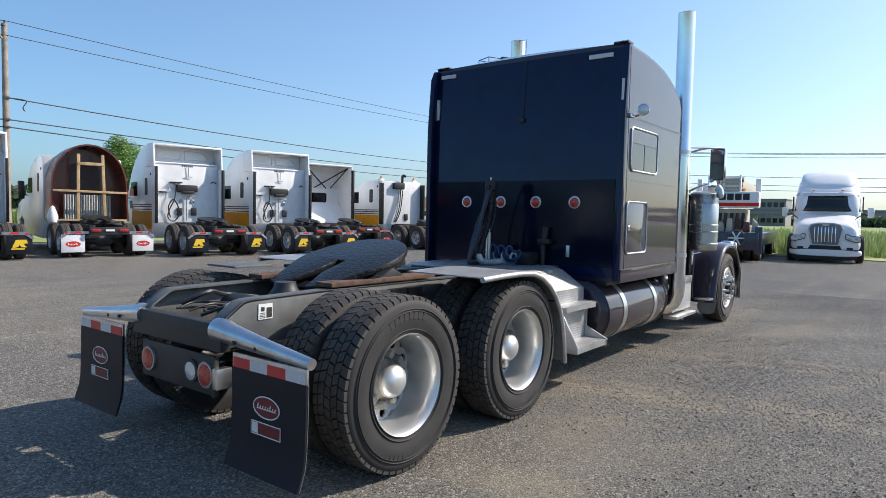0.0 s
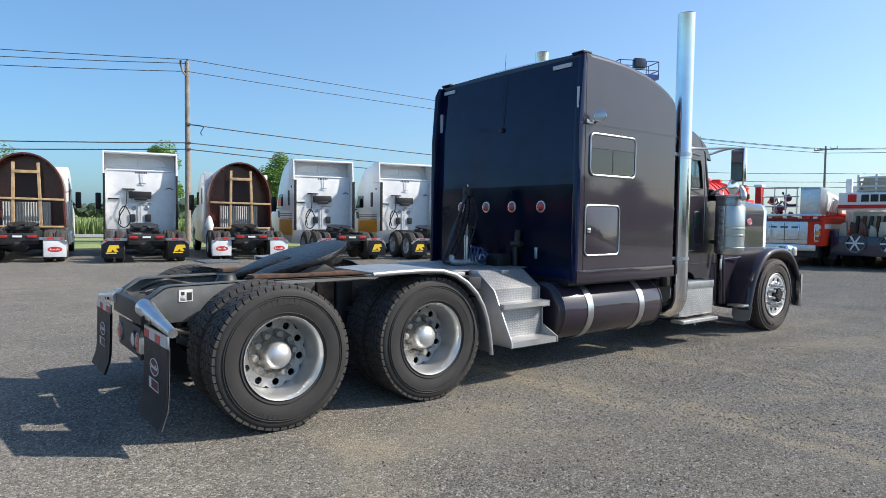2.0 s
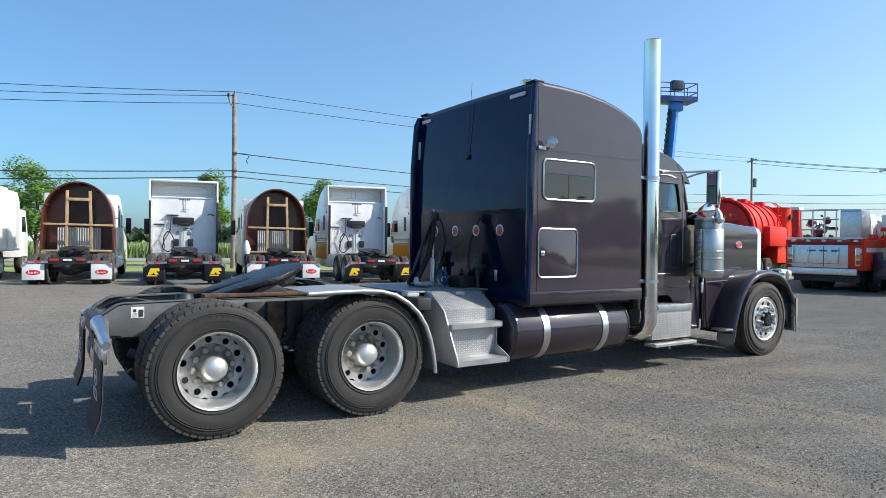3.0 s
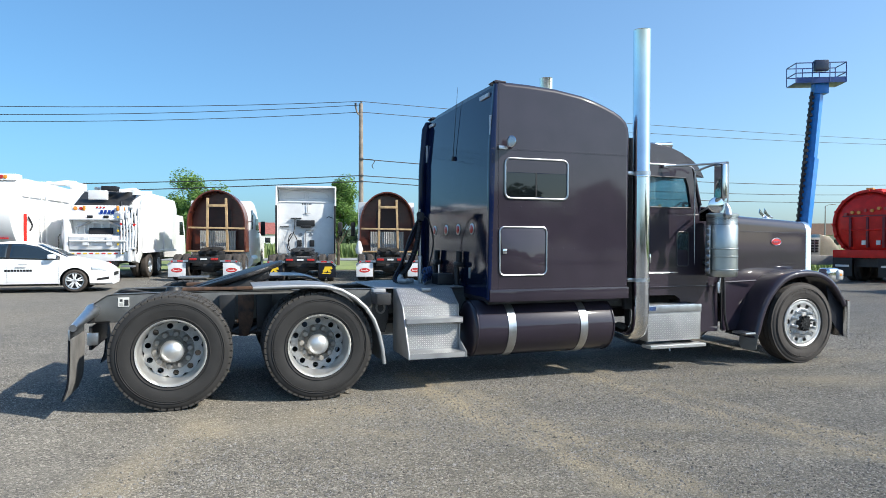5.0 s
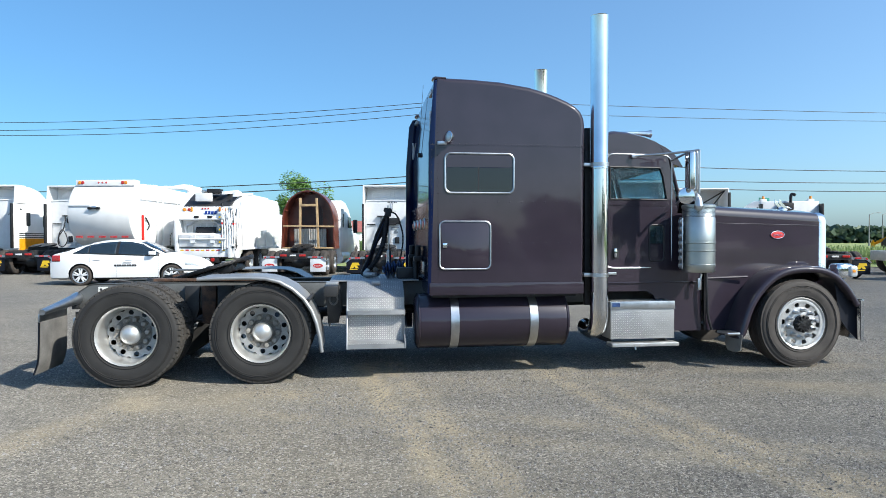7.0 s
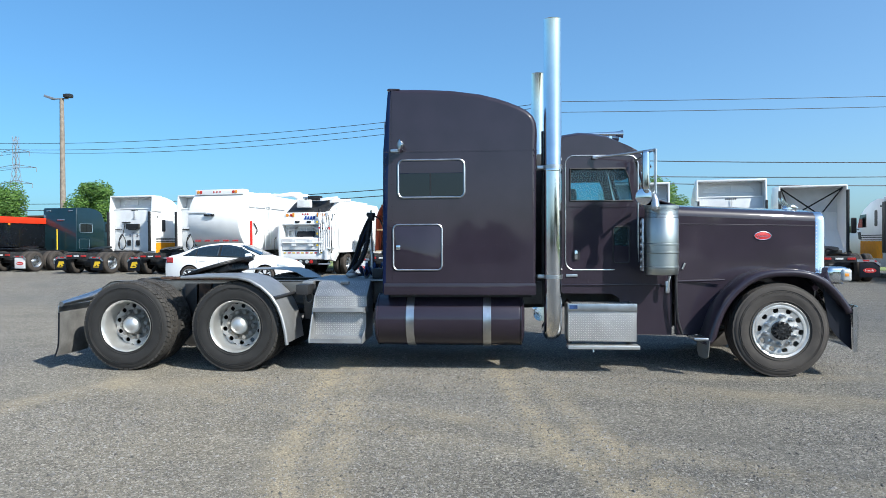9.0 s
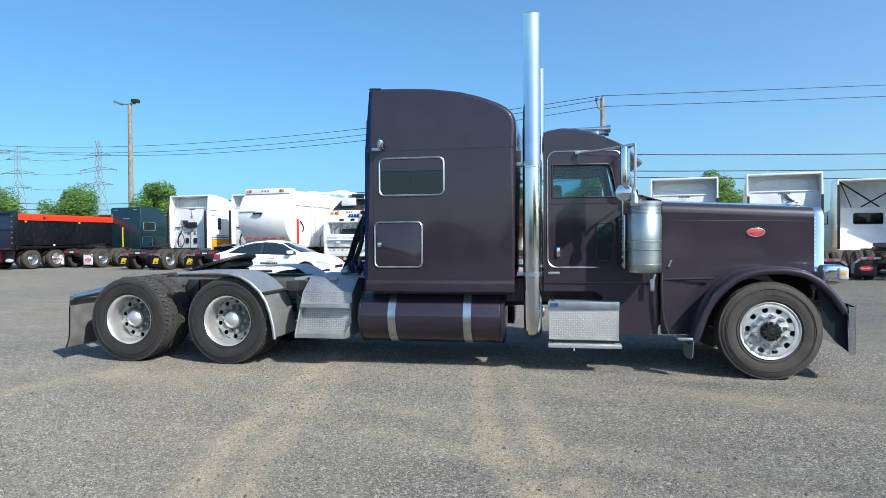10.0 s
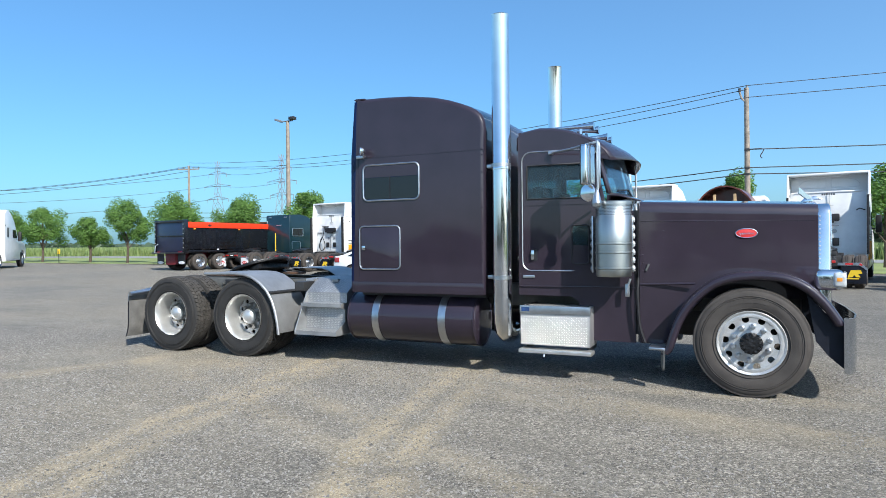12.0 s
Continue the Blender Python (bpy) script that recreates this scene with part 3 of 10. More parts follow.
def make_fifth_wheel():
    fw = part("fifth_wheel_mount", box(B(), 0.05, 1.15, -0.50, -0.34, 1.03, 1.06, 0.004), RUST, tractor, "rusty slide rails under the coupling")
    part("slide_rail", box(B(), 0.05, 1.15, other(-0.34), other(-0.50), 1.03, 1.06, 0.004), RUST, fw)
    for y in (-0.42, other(-0.42)):
        part("pivot_bracket", prism(B(), [(0.38, 1.05), (0.85, 1.05), (0.70, 1.13), (0.56, 1.11), (0.48, 1.07)], "y", y - 0.03, y + 0.03, 0.008), FRAME, fw)
    # the plate: an oval with a V throat towards the tail
    out = []
    for k in range(25):
        a = -math.radians(120) + k * math.radians(240) / 24
        out.append((0.08 + 0.46 * math.cos(a), 0.47 * math.sin(a)))
    out = [p for p in out if p[0] > -0.16]
    right = [(-0.16, 0.40), (-0.46, 0.27), (-0.50, 0.16), (-0.24, 0.05), (0.02, 0.045)]
    outl = out + right + [(p[0], -p[1]) for p in right[::-1]]
    m = Matrix.Translation((0.55, MID, 1.14)) @ Matrix.Rotation(math.radians(-17), 4, "Y")
    bm = prism(B(), outl, "z", -0.022, 0.022, 0.008, 2, m)
    for s in (-1, 1):
        prism(bm, [(-0.44, -0.02), (0.4, -0.02), (0.3, -0.12), (-0.2, -0.11)], "y", s * 0.28 - 0.012, s * 0.28 + 0.012, m=m)
    box(bm, -0.15, 0.35, -0.35, 0.35, -0.11, -0.02, 0.02, m=m)
    part("coupling_plate", bm, GREASE, fw, "black greased coupling plate tilted to the tail")
    bm = tube(B(), [m @ Vector((0.1, 0.40, -0.07)), m @ Vector((0.05, 0.75, -0.09))], 0.014, 8)
    part("release_handle", bm, FRAME, fw)
    bm = box(B(), -0.05, 0.28, 0.42, 0.78, 1.10, 1.115, 0.003)
    part("far_step", bm, RAILGREY, fw)


make_fifth_wheel()


def make_fenders_steps_tank():
    arc = [(0.70, 1.112), (0.95, 1.12), (1.2, 1.122), (1.38, 1.112), (1.52, 1.075), (1.65, 1.0), (1.76, 0.9), (1.84, 0.78), (1.89, 0.65), (1.925, 0.5), (1.945, 0.34)]
    for s in (-1, 1):
        y0, y1 = (-1.25, -0.60) if s < 0 else (other(-0.60), other(-1.25))
        bm = sheet(B(), arc, "y", y0, y1, 0.008)
        f = part("drive_fender", bm, GALV, tractor, "bare aluminium half fender with rolled edge")
        ye = -1.252 if s < 0 else other(-1.252)
        bm = tube(B(), [(p[0], ye, p[1] - 0.016) for p in arc], 0.021, 10)
        part("rolled_edge", bm, GALV, f)
        yb = -0.62 if s < 0 else other(-0.62)
        bm = tube(B(), [(1.80, -0.5 if s < 0 else other(-0.5), 0.86), (1.80, yb, 0.86), (1.80, ye, 0.86)], 0.022, 10)
        box(bm, 1.95, 2.10, min(yb, yb - s * -0.3), max(yb, yb - s * -0.3), 0.87, 0.99, 0.01)
        part("fender_bracket", bm, FRAME, f)
    # stepped tool locker in front of the fender
    for s in (-1, 1):
        def Y(y):
            return y if s < 0 else other(y)
        prof = [(-0.62, 1.03), (-0.74, 1.03), (-0.99, 0.865), (-0.99, 0.74), (-1.13, 0.735), (-1.13, 0.69), (-1.03, 0.685), (-1.03, 0.40), (-1.245, 0.395), (-1.245, 0.345), (-0.62, 0.345)]
        bm = prism(B(), [(Y(p[0]), p[1]) for p in prof], "x", 2.21, 2.81, 0.004)
        st = part("step_locker", bm, GALV, tractor, "bright checker-plate step locker")
        bm = prism(B(), [(Y(p[0]), p[1]) for p in [(-0.62, 1.02), (-0.76, 1.02), (-1.0, 0.86), (-1.252, 0.40), (-1.252, 0.345), (-0.62, 0.345)]], "x", 2.196, 2.21, 0.002)
        part("side_panel", bm, GALV, st)
        bm = prism(B(), [(Y(p[0]), p[1]) for p in [(-0.62, 1.02), (-0.76, 1.02), (-1.0, 0.86), (-1.0, 0.745), (-1.13, 0.74), (-1.13, 0.685), (-1.045, 0.66), (-1.045, 0.50), (-1.252, 0.40), (-1.252, 0.345), (-0.62, 0.345)]], "x", 2.81, 2.824, 0.002)
        part("side_panel", bm, GALV, st)
        bm = B()
        if s < 0:
            lozenges(bm, (2.22, -0.99, 0.868), (1, 0, 0), (0, 0.25, 0.165), 0.58, 0.29, 0.022, 0.0014)
            lozenges(bm, (2.22, -0.991, 0.745), (1, 0, 0), (0, 0, 1), 0.58, 0.115, 0.022, 0.0014)
            lozenges(bm, (2.22, -1.031, 0.41), (1, 0, 0), (0, 0, 1), 0.58, 0.27, 0.022, 0.0014)
            lozenges(bm, (2.22, -1.24, 0.396), (1, 0, 0), (0, 1, 0), 0.58, 0.2, 0.022, 0.0014)
            lozenges(bm, (2.22, -1.125, 0.736), (1, 0, 0), (0, 1, 0), 0.58, 0.12, 0.022, 0.0014)
            tagged(part("tread_pattern", bm, ALU, st), kind="stuff")
            bm = box(B(), 2.47, 2.57, -0.815, -0.755, 0.99, 1.03, 0.01, m=Matrix.Rotation(0, 4, "X"))
            part("latch", bm, TRIM, st, "recessed twist latch")
    # catwalk
    bm = box(B(), 2.0, 3.02, -0.62, other(-0.62), 1.015, 1.03, 0.003)
    lozenges(bm, (2.02, -0.6, 1.031), (1, 0, 0), (0, 1, 0), 0.98, 1.1, 0.035, 0.0025)
    part("catwalk", bm, GALV, tractor, "checker-plate deck behind the sleeper")
    # fuel tanks
    for s in (-1, 1):
        yc = -0.905 if s < 0 else other(-0.905)
        prof = [(0, 2.925), (0.20, 2.93), (0.27, 2.945), (0.297, 2.97), (0.305, 3.0), (0.305, 4.59), (0.297, 4.625), (0.27, 4.648), (0.2, 4.66), (0, 4.665)]
        m = Matrix.Translation((0, yc, 0.59)) @ Matrix.Rotation(-math.pi / 2, 4, "Z")
        bm = lathe(B(), prof, 56, m)
        for x in (2.975, 4.62):
            lathe(bm, [(0.296, x - 0.012), (0.309, x - 0.006), (0.309, x + 0.006), (0.296, x + 0.012)], 56, m)
        tank = part("fuel_tank", bm, PAINT, tractor, "plum painted round fuel tank with bright straps")
        for x in (3.36, 4.235):
            bm = lathe(B(), [(0.307, x - 0.045), (0.312, x - 0.045), (0.312, x + 0.045), (0.307, x + 0.045)], 56, m)
            part("tank_strap", bm, STAIN, tank)
            bm = prism(B(), [(-0.5 if s < 0 else other(-0.5), 0.95), (-0.5 if s < 0 else other(-0.5), 0.3), (-0.62 if s < 0 else other(-0.62), 0.26), (-0.62 if s < 0 else other(-0.62), 0.93)], "x", x - 0.04, x + 0.04)
            part("tank_bracket", bm, FRAME, tank)
        bm = tube(B(), [(4.3, yc, 0.88), (4.3, yc, 0.94)], 0.05, 16)
        part("filler_cap", bm, CHROME, tank)


make_fenders_steps_tank()


def even_normals(ob):
    """Keeps large flat panels flat beside their rounded edges."""
    w = ob.modifiers.new("even", "WEIGHTED_NORMAL")
    w.weight, w.keep_sharp = 90, True


def make_sleeper():
    YR, YL = -1.245, 1.10
    prof = [(3.075, 0.90), (3.09, 2.52), (3.15, 3.205), (3.25, 3.222), (3.53, 3.215), (3.85, 3.195), (4.17, 3.148), (4.35, 3.10), (4.48, 3.055), (4.60, 3.005), (4.69, 2.955), (4.755, 2.895), (4.79, 2.82), (4.80, 2.74), (4.795, 2.5), (4.775, 0.90)]
    # rounded along the roof and the front edge, square at the back and the foot
    soft = [0, 0, 0.3, 1, 1, 1, 1, 1, 1, 1, 1, 1, 1, 1, 1, 0.6]
    n = len(prof)
    inw = []
    for i, p in enumerate(prof):
        q0, q1 = prof[i - 1], prof[(i + 1) % n]
        d = Vector((q1[0] - q0[0], q1[1] - q0[1])).normalized()
        inw.append(Vector((d.y, -d.x)) * 0.06 * soft[i])
    bm = B()
    rings = []
    for k in range(12):
        a = math.pi / 2 * min(k, 11 - k) / 5
        f = 1 - math.sin(a)
        y = YR + 0.06 * (1 - math.cos(a)) if k < 6 else YL - 0.06 * (1 - math.cos(a))
        rings.append([bm.verts.new((p[0] + w.x * f, y, p[1] + w.y * f)) for p, w in zip(prof, inw)])
        if k == 5:
            for c in range(1, 8):
                g = c / 4 - 1
                yy = (YL + YR) / 2 + g * ((YL - YR) / 2 - 0.06)
                rings.append([bm.verts.new((p[0], yy, p[1] + 0.045 * (1 - g * g) * so * min(1, max(0, (p[1] - 2.6) * 2.2)))) for p, so in zip(prof, soft)])
    for r0, r1 in zip(rings, rings[1:]):
        for i in range(n):
            bm.faces.new((r0[i], r0[(i + 1) % n], r1[(i + 1) % n], r1[i]))
    bm.faces.new(rings[0])
    bm.faces.new(rings[-1])
    sl = part("sleeper", bm, PAINT, tractor, "plum painted sleeper box with rivet lines", 32)
    even_normals(sl)
    # recessed rear panel in gloss black, with edge strips that stand proud
    bm = prism(B(), [(3.068, 0.94), (3.083, 2.52), (3.14, 3.17), (3.16, 3.17), (3.10, 0.94)], "y", YR + 0.06, YL - 0.06)
    part("rear_panel", bm, BLACKPAINT, sl, "glossy black rear panel")
    bm = prism(B(), [(2.985, 0.93), (2.995, 2.5), (3.04, 3.08), (3.09, 3.18), (3.16, 3.19), (3.09, 2.5), (3.08, 0.93)], "y", YL - 0.06, YL + 0.005, 0.02)
    low = B()
    prism(low, [(3.0635, 1.04), (3.0705, 1.90), (3.085, 1.90), (3.08, 1.04)], "y", YR + 0.07, YL - 0.07)
    lp = part("lower_rear_panel", low, POLISHED, sl, "polished black lower panel with a rivet row")
    rv = B()
    rivets(rv, line_of((3.070, YL - 0.1, 1.885), (3.070, YR + 0.1, 1.885), 30) + line_of((3.064, YL - 0.1, 1.06), (3.064, YR + 0.1, 1.06), 30), (-1, 0, 0), 0.006)
    tagged(part("rivet_line", rv, BLACKPAINT, lp), kind="stuff")
    part("side_extender", bm, BLACKPAINT, sl, "black side extender with rounded top")
    bm = prism(B(), [(3.056, 0.92), (3.072, 2.52), (3.128, 3.19), (3.16, 3.19), (3.09, 0.92)], "y", YR - 0.002, YR + 0.062, 0.006)
    part("corner_strip", bm, BLACKPAINT, sl)
    for y0, y1 in ((YR + 0.01, YR + 0.16), (YL - 0.2, YL - 0.03)):
        bm = prism(B(), [(3.14, 3.195), (3.115, 3.215), (3.14, 3.230), (3.26, 3.224), (3.26, 3.21)], "y", y0, y1, 0.006)
        part("roof_lip", bm, PAINT, sl)
    # reflective strips, round lamps
    nrm = Matrix.Rotation(math.atan2(0.06, 0.65), 4, "Y")
    for y0, y1, z0, z1 in ((-1.09, -0.84, 3.085, 3.125), (0.80, 1.0, 3.09, 3.13), (1.0, 1.035, 2.62, 2.85), (YR + 0.02, YR + 0.045, 2.62, 2.86)):
        x = 3.083 + (z0 + z1 - 5.04) / 2 * 0.088
        part("reflector_strip", prism(B(), [(y0, z0), (y1, z0), (y1, z1), (y0, z1)], "x", x - 0.019, x), REFLECT, sl)
    for y in (0.565, 0.115, -0.315, -0.755):
        m = Matrix.Translation((3.075, y, 1.675)) @ Matrix.Rotation(-math.pi / 2, 4, "Z")
        l = part("marker_lamp", lathe(B(), [(0.066, 0.01), (0.062, -0.014), (0.05, -0.016), (0.05, 0.0)], 28, m), STAIN, sl, "round red marker lamp")
        part("lens", lathe(B(), [(0.05, 0), (0.047, -0.02), (0.025, -0.028), (0, -0.03)], 28, m), REDLENS, l)
    # seam lines and rivets on the side
    for Y, d in ((YR, -1), (YL, 1)):
        bm = B()
        box(bm, 3.085, 4.80, Y - 0.003, Y + 0.003, 2.502, 2.508)
        box(bm, 3.075, 4.776, Y - 0.012, Y + 0.004, 0.90, 1.03, 0.004)
        box(bm, 3.172, 3.176, Y - 0.003, Y + 0.003, 1.03, 3.16)
        part("skirt_trim", bm, PAINT, sl)
        bm = B()
        pts = []
        pts += line_of((3.11, Y, 2.515), (4.76, Y, 2.515), 24) + line_of((3.11, Y, 1.045), (4.74, Y, 1.045), 24)
        pts += line_of((3.165, Y, 1.1), (3.165, Y, 3.12), 26) + line_of((3.10, Y, 1.1), (3.10, Y, 2.45), 18) + line_of((4.765, Y, 1.1), (4.765, Y, 2.45), 8)
        pts += line_of((3.17, Y, 1.90), (4.6, Y, 1.90), 12) + line_of((3.80, Y, 1.46), (4.62, Y, 1.46), 7) + line_of((3.25, Y, 1.70), (3.70, Y, 1.70), 5)
        rivets(bm, pts, (0, d, 0), 0.010)
        tagged(part("rivet_line", bm, PAINT, sl), kind="stuff")
    Y = YR
    # window with blind, bright bead
    out = rrect(3.245, 3.99, 1.995, 2.415, 0.06)
    w = part("sleeper_window", prism(B(), out, "y", Y - 0.004, Y + 0.02), BLACKPAINT, sl, "sliding side window in a bright bead")
    part("window_bead", ring_trim(B(), out, Y - 0.007, 0.011), STAIN, w)
    part("blind", box(B(), 3.262, 3.973, Y - 0.007, Y + 0.0, 2.27, 2.40), PAINT, w)
    part("pane", box(B(), 3.262, 3.60, Y - 0.0075, Y + 0.0, 2.01, 2.265), DARKGLASS, w)
    part("pane", box(B(), 3.612, 3.973, Y - 0.0065, Y + 0.0, 2.01, 2.265), DARKGLASS, w)
    part("pane_frame", box(B(), 3.60, 3.612, Y - 0.01, Y, 2.01, 2.27), HOSE, w)
    out = rrect(3.185, 3.735, 1.18, 1.69, 0.055)
    d = part("luggage_door", prism(B(), out, "y", Y - 0.006, Y + 0.01, 0.002), PAINT, sl, "rounded luggage door with bright bead")
    part("door_bead", ring_trim(B(), out, Y - 0.008, 0.009), STAIN, d)
    part("lock", box(B(), 3.215, 3.265, Y - 0.02, Y, 1.405, 1.46, 0.008), CHROME, d)
    # side utility lamp
    bm = tube(B(), [(3.30, Y, 2.52), (3.30, Y - 0.05, 2.53), (3.29, Y - 0.09, 2.56)], 0.012, 8)
    lathe(bm, [(0.0, 0.05), (0.028, 0.046), (0.048, 0.025), (0.057, 0.0), (0.060, -0.010), (0.052, -0.013)], 24, Matrix.Translation((3.275, Y - 0.10, 2.575)) @ Matrix.Rotation(-1.0, 4, "Z"))
    lp = part("work_lamp", bm, CHROME, sl, "chrome work lamp")
    part("lens", lathe(B(), [(0.052, -0.010), (0.032, -0.017), (0, -0.019)], 24, Matrix.Translation((3.275, Y - 0.10, 2.575)) @ Matrix.Rotation(-1.0, 4, "Z")), CLEARLENS, lp)
    bm = box(B(), 3.16, 3.26, Y - 0.03, Y + 0.01, 2.50, 2.54, 0.008)
    part("lamp_bracket", bm, STAIN, lp)
    # aerial on the rear panel
    bm = tube(B(), [(3.065, -0.12, 2.53), (3.072, -0.12, 2.62), (3.125, -0.12, 3.40)], [0.005, 0.004, 0.002], 6)
    box(bm, 3.055, 3.09, -0.15, -0.09, 2.51, 2.56, 0.008)
    part("aerial", bm, HOSE, sl)
    # struts, grab rail and fittings low on the rear panel
    for y in (-0.45, 0.35):
        bm = B()
        tube(bm, [(3.0, y, 1.02), (3.0, y, 1.24)], 0.03, 12)
        box(bm, 2.97, 3.06, y - 0.09, y + 0.06, 1.24, 1.30, 0.02)
        tube(bm, [(3.02, y, 1.24), (3.02, y - 0.02, 1.42)], 0.035, 10)
        part("cab_mount", bm, HOSE, sl)
    for y in (-0.70, 0.38):
        bm = box(B(), 3.055, 3.07, y - 0.02, y + 0.02, 1.12, 1.24, 0.004)
        part("door_latch", bm, STAIN, sl)
    # floor frame under the box
    part("sleeper_floor", box(B(), 3.12, 4.74, -1.1, other(-1.1), 0.86, 0.90), FRAME, sl)


make_sleeper()


def make_stacks():
    for s in (-1, 1):
        y = -1.20 if s < 0 else other(-1.20)
        k = -s
        pts = [(4.972, y + k * 0.42, 0.47), (4.972, y + k * 0.22, 0.455), (4.972, y + k * 0.12, 0.475), (4.972, y + k * 0.04, 0.53), (4.972, y + k * 0.005, 0.62), (4.972, y, 0.72), (4.972, y, 2.28)]
        st = part("exhaust_pipe", tube(B(), pts, 0.100, 32), CHROME, tractor, "tall straight chrome exhaust stack")
        bm = B()
        prof = [(0.103, 2.27), (0.105, 2.29), (0.099, 2.31), (0.099, 3.945), (0.101, 3.952), (0.094, 3.952), (0.092, 3.2), (0.092, 2.3)]
        lathe(bm, prof, 32, Matrix.Translation((4.972, y, 0)) @ Matrix.Rotation(math.pi / 2, 4, "X"))
        part("upper_pipe", bm, CHROME, st)
        for z in (1.10, 2.32):
            bm = B()
            lathe(bm, [(0.101, z - 0.02), (0.106, z - 0.02), (0.106, z + 0.02), (0.101, z + 0.02)], 32, Matrix.Translation((4.972, y, 0)) @ Matrix.Rotation(math.pi / 2, 4, "X"))
            box(bm, 4.80, 4.90, min(y, y + k * 0.16), max(y, y + k * 0.16), z - 0.02, z + 0.02, 0.006)
            part("stack_clamp", bm, STAIN, st)
        bm = box(B(), 4.86, 5.02, y + k * 0.14 if k > 0 else y + k * 0.2, y + k * 0.2 if k > 0 else y + k * 0.14, 0.75, 2.75, 0.01)
        part("stack_mount", bm, FRAME, st)


make_stacks()


def make_cab():
    YR, YL = -0.975, other(-0.975)
    prof = [(5.09, 0.895), (5.09, 2.70), (5.12, 2.74), (5.3, 2.765), (5.46, 2.755), (5.62, 2.72), (5.76, 2.66), (5.85, 2.59), (5.90, 2.50), (5.92, 2.42), (6.02, 1.95), (6.05, 1.80), (6.36, 1.78), (6.36, 0.42), (5.83, 0.42), (5.80, 0.47), (5.78, 0.75), (5.74, 0.84), (5.66, 0.89)]
    # the shell: side walls with real openings, roof, back, cowl
    cab = part("cab", box(B(), 5.09, 5.12, YR + 0.03, YL - 0.03, 0.9, 2.70), PAINT, tractor, "plum painted cab with rounded roof")
    win = [(5.19, 1.955), (5.19, 2.325), (5.815, 2.325), (5.855, 2.23), (5.905, 1.955)]
    for Y, d in ((YR, 1), (YL, -1)):
        bm = B()
        # strips around the window hole: behind, below, above, in front
        a, b = sorted((Y, Y + d * 0.04))
        prism(bm, [(5.09, 1.955), (5.19, 1.955), (5.19, 2.325), (5.09, 2.325)], "y", a, b)
        prism(bm, [(5.09, 0.895), (5.66, 0.89), (5.74, 0.84), (5.78, 0.75), (5.80, 0.47), (5.83, 0.42), (6.34, 0.415), (6.36, 1.80), (6.05, 1.80), (6.02, 1.955), (5.09, 1.955)], "y", a, b)
        prism(bm, [(5.09, 2.325), (5.815, 2.325), (5.855, 2.23), (5.905, 1.955), (6.02, 1.955), (5.925, 2.42), (5.90, 2.50), (5.09, 2.50)], "y", a, b)
        part("side_wall", bm, PAINT, cab)
        ya, yb = sorted((Y + d * 0.012, Y + d * 0.018))
        part("door_glass", prism(B(), win, "y", ya, yb), GLASS, cab, "clear side glass")
    # roof: sections across, crowned
    bm = B()
    rp = [(5.075, 2.50), (5.08, 2.68), (5.12, 2.745), (5.3, 2.775), (5.46, 2.765), (5.62, 2.73), (5.76, 2.67), (5.85, 2.60), (5.90, 2.50)]
    prev = None
    n = 12
    for i in range(n + 1):
        f = -1 + 2 * i / n
        y = MID + f * (YL - YR) / 2
        lift = 0.07 * (1 - f * f)
        k = 1.0 if abs(f) < 0.999 else 0.0
        sec = []
        for x, z in rp:
            edge = 0.06 * (abs(f) ** 8)
            sec.append(bm.verts.new((x, y, 2.50 + (z - 2.50) * (1 + lift) - edge * (z - 2.5) / 0.27 * 1.2)))
        if prev:
            for j in range(len(rp) - 1):
                bm.faces.new((prev[j], prev[j + 1], sec[j + 1], sec[j]))
        prev = sec
    roof = part("cab_roof", bm, PAINT, cab)
    solid = roof.modifiers.new("thick", "SOLIDIFY")
    solid.thickness, solid.offset = 0.02, -1
    for Y, d in ((YR, 1), (YL, -1)):
        fill = [(x, 2.50 + (z - 2.5) * 0.76) for x, z in rp]
        part("roof_side", prism(B(), fill, "y", *sorted((Y, Y + d * 0.03))), PAINT, cab)
    # door outline, belt line, rivets
    Y = YR
    out = rrect(5.135, 5.965, 1.165, 2.475, 0.10)
    dr = part("cab_door", ring_trim(B(), out, Y - 0.002, 0.007), STAIN, cab, "door outlined with a bright bead")
    part("window_rubber", ring_trim(B(), win, Y - 0.001, 0.010), HOSE, dr)
    bm = B()
    box(bm, 5.15, 5.95, Y - 0.006, Y, 1.885, 1.895)
    rivets(bm, line_of((5.17, Y - 0.002, 1.88), (5.93, Y - 0.002, 1.88), 16) + line_of((5.16, Y, 1.25), (5.16, Y, 1.85), 9) + line_of((5.2, Y, 1.02), (5.9, Y, 1.02), 12) + line_of((5.12, Y, 2.52), (5.85, Y, 2.52), 12), (0, -1, 0), 0.007)
    tagged(part("rivet_line", bm, PAINT, dr), kind="stuff")
    vw = rrect(5.68, 5.865, 1.24, 1.66, 0.04)
    v = part("vent_window", prism(B(), vw, "y", Y - 0.006, Y + 0.003), VENTGLASS, dr, "small low window")
    part("vent_rubber", ring_trim(B(), vw, Y - 0.006, 0.010), HOSE, v)
    bm = prism(B(), rrect(5.225, 5.30, 1.275, 1.40, 0.02), "y", Y - 0.004, Y + 0.001)
    h = part("handle_recess", bm, HOSE, dr)
    part("door_handle", box(B(), 5.235, 5.27, Y - 0.03, Y - 0.003, 1.285, 1.39, 0.008), CHROME, h, "chrome paddle handle")
    part("bar_light_strip", box(B(), 5.14, 5.27, Y - 0.012, Y, 1.085, 1.115, 0.004), STAIN, cab)
